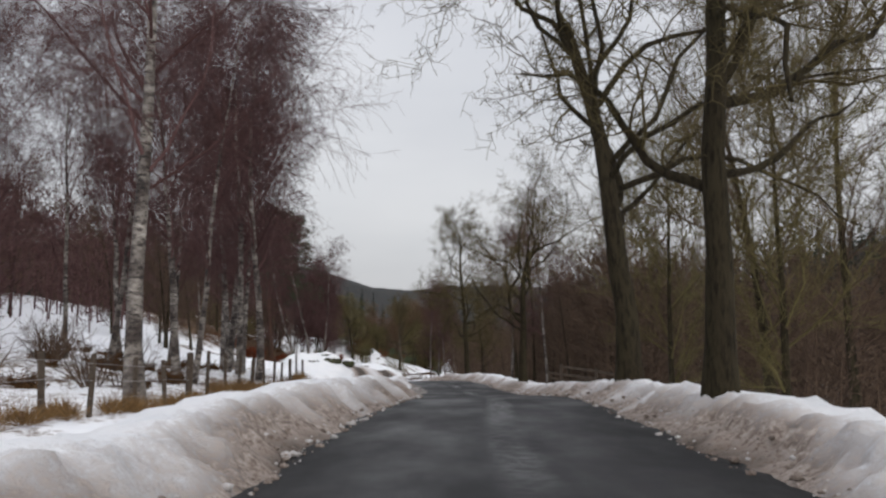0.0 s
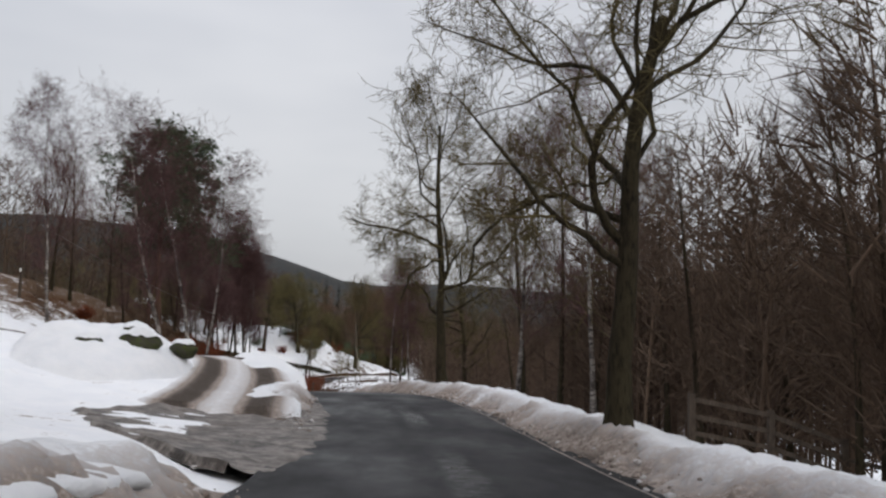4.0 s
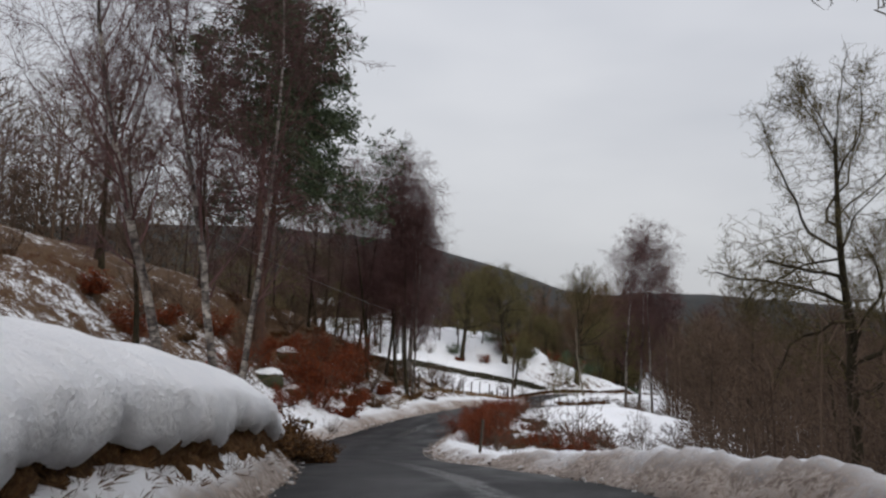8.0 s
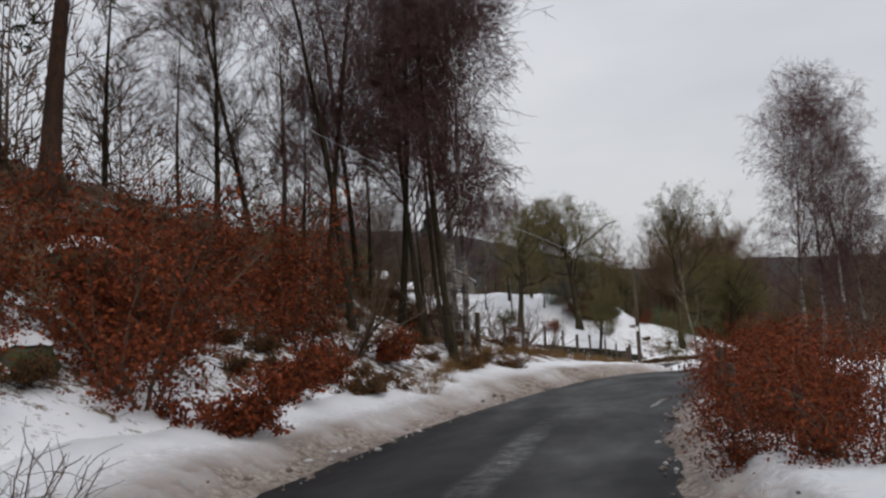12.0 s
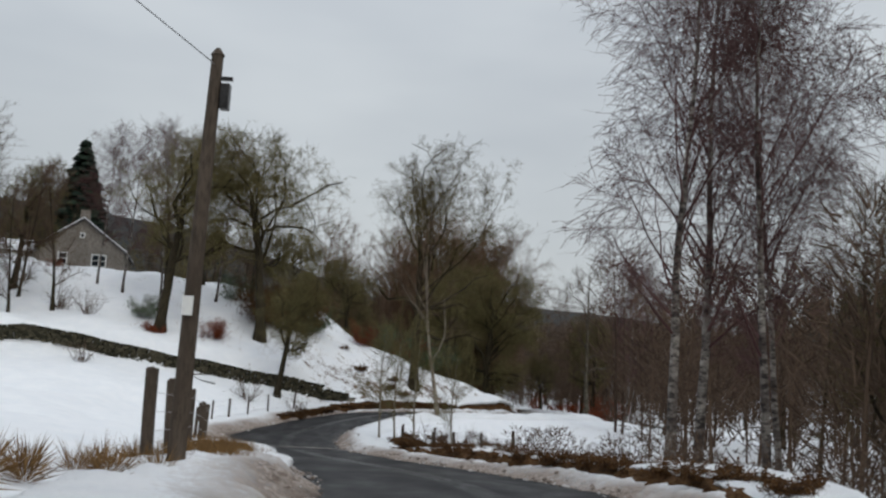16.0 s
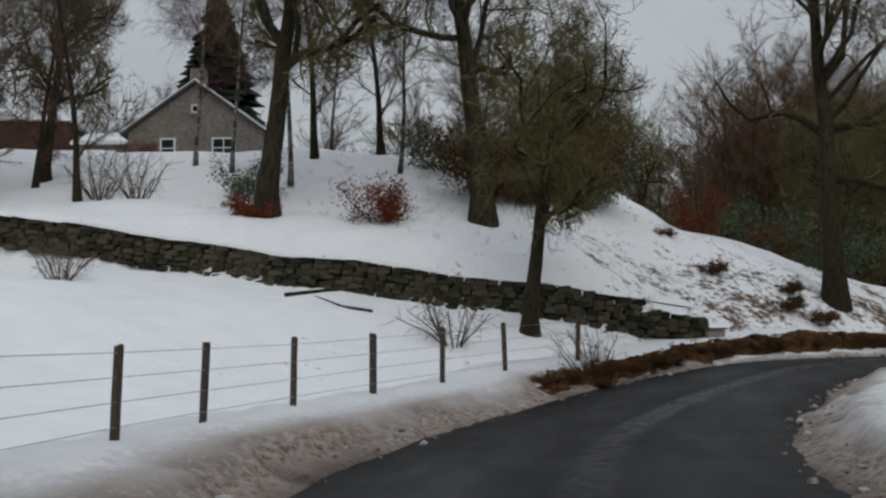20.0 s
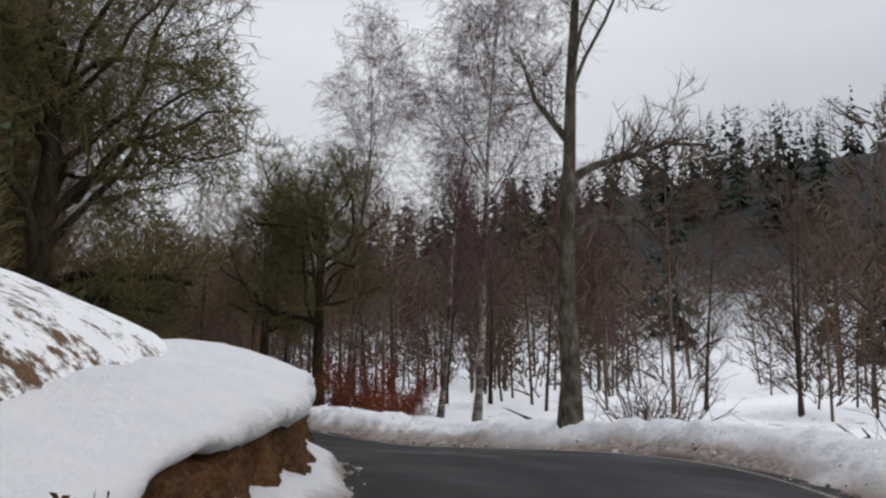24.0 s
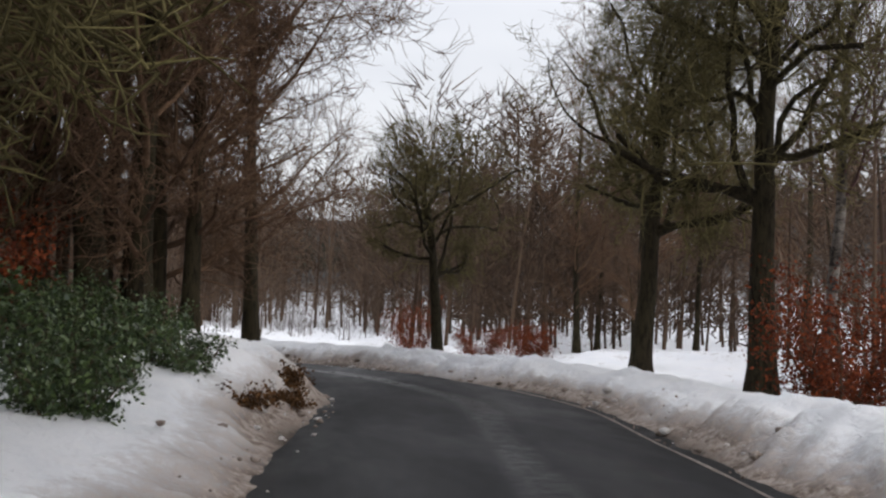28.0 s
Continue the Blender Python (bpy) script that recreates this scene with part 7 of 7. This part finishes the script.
_r = random.Random(77)
_spots = []
for pts in ([(-17.5, 140.5), (-17.9, 147), (-17.2, 155), (-14.6, 168), (-14, 172.6), (-15, 181), (-16.4, 187), (-18.8, 194.5)], [(-6.5, 10), (-7.2, 47)]):
    fp, fs = spline([(x, y, 0) for x, y in pts] if len(pts) > 2 else [(*pts[0], 0), ((pts[0][0] + pts[1][0]) / 2, (pts[0][1] + pts[1][1]) / 2, 0), (*pts[1], 0)], 0.1)
    for k in range(0, len(fp), 3):
        if _r.random() < 0.95:
            _spots.append((fp[k, 0] + _r.gauss(0, 0.22) + 0.15, fp[k, 1] + _r.gauss(0, 0.2)))
for k in range(230):
    f = _r.random()
    _spots.append((-13.35 - 0.75 * f + _r.gauss(0, 0.2), 174.2 + 6.6 * f + _r.gauss(0, 0.2)))
grass("fence_grass", _spots, 110, 0.32, 0.005, GRASS, "tawny dead grass along the fences", 81)
_spots = []
for s0, s1, side, off in ((125, 164, -1, 0.5), (240, 251, -1, 0.55), (236, 262, 1, 1.5), (166, 172, -1, 2.0)):
    for k in range(int(s0 * 4), int(s1 * 4)):
        for _ in range(3):
            o = side * (HALF[k] + off + _r.uniform(-0.1, 0.25))
            _spots.append((RP[k, 0] + RN[k, 0] * o + _r.gauss(0, 0.1), RP[k, 1] + RN[k, 1] * o + _r.gauss(0, 0.1)))
grass("bank_grass", _spots, 16, 0.13, 0.005, HEATH, "dark heather and roots on the cut banks", 82, 0.5)
_spots = []
while len(_spots) < 500:
    x, y = _r.uniform(-30, -16), _r.uniform(108, 165)
    if float(land([x], [y])[1][0]) < -8.5 and fbm(np.array([x]), np.array([y]), 3, 3, 4.0)[0] > 0.1:
        _spots.append((x, y))
grass("bracken", _spots, 26, 0.28, 0.007, varied("dead_bracken", (0.07, 0.03, 0.015), (0.19, 0.085, 0.04), 0.85), "collapsed red-brown bracken on the slope", 83, 0.55)
_spots = [(_r.uniform(-22, -5.5), _r.uniform(8, 55)) for _ in range(500)] + [(_r.uniform(-30, -12), _r.uniform(224, 240)) for _ in range(200)] + [(_r.uniform(-10, 0), _r.uniform(100, 140)) for _ in range(250)]
_spots = [q for q, d in zip(_spots, land([q[0] for q in _spots], [q[1] for q in _spots])[1]) if abs(d) > 4.2]
grass("winter_grass", _spots, 9, 0.26, 0.0035, GRASS, "thin dead grass and stalks standing in the snow", 84, 1.3)


# ---- the dry-stone wall: single stones, the nearest as parts ----


def stone_mesh(seed):
    rng = random.Random(seed)
    bm = bmesh.new()
    bmesh.ops.create_cube(bm, size=1)
    bmesh.ops.bevel(bm, geom=bm.edges[:], offset=0.16, segments=1, affect="EDGES")
    for v in bm.verts:
        v.co += Vector((rng.uniform(-0.07, 0.07), rng.uniform(-0.07, 0.07), rng.uniform(-0.07, 0.07)))
    me = bpy.data.meshes.new("stone")
    bm.to_mesh(me)
    bm.free()
    me.materials.append(STONE)
    return me


STONES = [stone_mesh(300 + k) for k in range(6)]
wall_line, wall_s = spline([(-14.9, 224.5, 0), (-17.2, 223.5, 0), (-20.2, 223, 0), (-25, 222.6, 0), (-30, 222.2, 0), (-38, 220.3, 0), (-48, 215.5, 0), (-62, 208, 0)], 0.1)
wall_z = land(wall_line[:, 0], wall_line[:, 1])[0]
_k = np.hanning(31)
wall_z = np.convolve(np.pad(wall_z, 15, "edge"), _k / _k.sum(), "valid")
dyke = thing("stone_wall", -14.9, 224.5, float(wall_z[0]), "old dry-stone field wall, mossy and dark, dusted with snow", "wall")
dyke_org = Vector((-14.9, 224.5, float(wall_z[0])))
_r = random.Random(90)
_sv, _sf, _n = [], [], 0
_coords = [np.array([v.co[:] for v in me.vertices]) for me in STONES]
_polys = [[tuple(p.vertices) for p in me.polygons] for me in STONES]
singles = 0
row_h = 0.155
for row in range(6):
    a = 0.0
    while a < wall_s[-1] - 0.3:
        ln = _r.uniform(0.16, 0.46)
        i = min(len(wall_line) - 1, int((a + ln / 2) * 10))
        x, y = wall_line[i, :2]
        t = wall_line[min(i + 1, len(wall_line) - 1), :2] - wall_line[max(i - 1, 0), :2]
        yaw = math.atan2(t[1], t[0])
        drop = 0.25 if a < 1.5 and row > 2 else 0
        pos = Vector((x, y, wall_z[i] + row_h * (row + 0.45) - 0.05 - drop)) - dyke_org
        m = Matrix.LocRotScale(pos, Euler((_r.gauss(0, 0.12), _r.gauss(0, 0.1), yaw + _r.gauss(0, 0.12))), (ln * 1.02, _r.uniform(0.42, 0.5) * (1 - 0.06 * row), row_h * _r.uniform(0.9, 1.35)))
        k = _r.randrange(6)
        if a < 20 and singles < 290 and row > 0:
            part_mesh("stone", STONES[k], dyke, m=m)
            singles += 1
        else:
            R = np.array(m.to_3x3())
            _sv.append(_coords[k] @ R.T + np.array(pos))
            _sf += [tuple(q + _n for q in f) for f in _polys[k]]
            _n += len(_coords[k])
        a += ln
rest = part_mesh("rubble", mesh_of("rubble", np.concatenate(_sv).tolist(), _sf, STONE_STUFF), dyke, "mossy courses of field stone")
tagged(rest, kind="stuff")
cap_pts = wall_line[::3]
cap_z = wall_z[::3] + 6 * row_h - 0.02
ct = np.gradient(cap_pts[:, :2], axis=0)
ct /= np.linalg.norm(ct, axis=1)[:, None]
cn = np.stack([ct[:, 1], -ct[:, 0]], 1)
ca = np.linspace(-1, 1, 7)
patch = np.clip(fbm(wall_s[::3], wall_s[::3] * 0, 55, 3, 3.0) * 1.6 + 0.75, 0.05, 1)
cxy = cap_pts[:, None, :2] + cn[:, None] * (ca * 0.24)[None, :, None] - np.array([dyke_org.x, dyke_org.y])
cz = cap_z[:, None] + (0.10 * (1 - ca[None] ** 2) - 0.05) * patch[:, None] - 0.03 * (1 - patch[:, None]) + 0.02 * fbm(wall_s[::3][:, None] + 0 * ca, ca[None] + 0 * cap_z[:, None], 56, 3, 0.5) - dyke_org.z
snow_me = fast_mesh("wall_snow", np.concatenate([cxy, cz[:, :, None]], 2).reshape(-1, 3), grid_faces(7, len(cap_pts)), mat=SNOW, smooth=True)
attribute(snow_me, "dirt", np.full(len(snow_me.vertices), 0.1))
part_mesh("snow_cap", snow_me, dyke, "broken line of snow along the wall top")


# ---- clods of dirty snow along the foot of the banks ----


def clods(name, side, s0, s1, n, seed, label):
    rng = np.random.default_rng(seed)
    bm = bmesh.new()
    bmesh.ops.create_icosphere(bm, subdivisions=1, radius=1)
    pv = np.array([v.co[:] for v in bm.verts])
    pf = np.array([[v.index for v in f.verts] for f in bm.faces])
    bm.free()
    s = rng.uniform(s0, s1, n)
    i = (s * 4).astype(int)
    u = np.abs(rng.normal(0, 0.35, n)) - 0.12
    p = RP[i, :2] + RN[i] * (side * (HALF[i] + u))[:, None]
    z = RP[i, 2] + 0.03 + np.clip(u, 0, 1) * 0.42
    size = 0.012 + 0.055 * rng.random(n) ** 4
    k = 1 + rng.uniform(-0.35, 0.35, (n, len(pv), 1))
    v = pv[None] * k * size[:, None, None] * np.array([1.2, 1.0, 0.75]) + np.concatenate([p, z[:, None]], 1)[:, None]
    me = fast_mesh(name, v.reshape(-1, 3), tris=(pf[None] + (np.arange(n) * len(pv))[:, None, None]).reshape(-1, 3), mat=SNOW)
    attribute(me, "dirt", np.repeat(rng.choice([0.55, 0.85, 1.1], n), len(pv)))
    return tagged(new(name, me), label, "snow clods", kind="stuff")


clods("snow_clods", -1, 56, 112, 700, 91, "crumbled clods of dirty snow at the bank's foot")
clods("snow_clods", -1, 122, 205, 600, 92, "crumbled clods of dirty snow along the verge")
clods("snow_clods", -1, 235, 340, 650, 93, "crumbled clods of dirty snow below the earth bank")
clods("snow_clods", 1, 56, 200, 1300, 94, "crumbled clods of dirty snow at the bank's foot")
clods("snow_clods", 1, 200, 345, 1100, 95, "crumbled clods of dirty snow at the outer bank's foot")
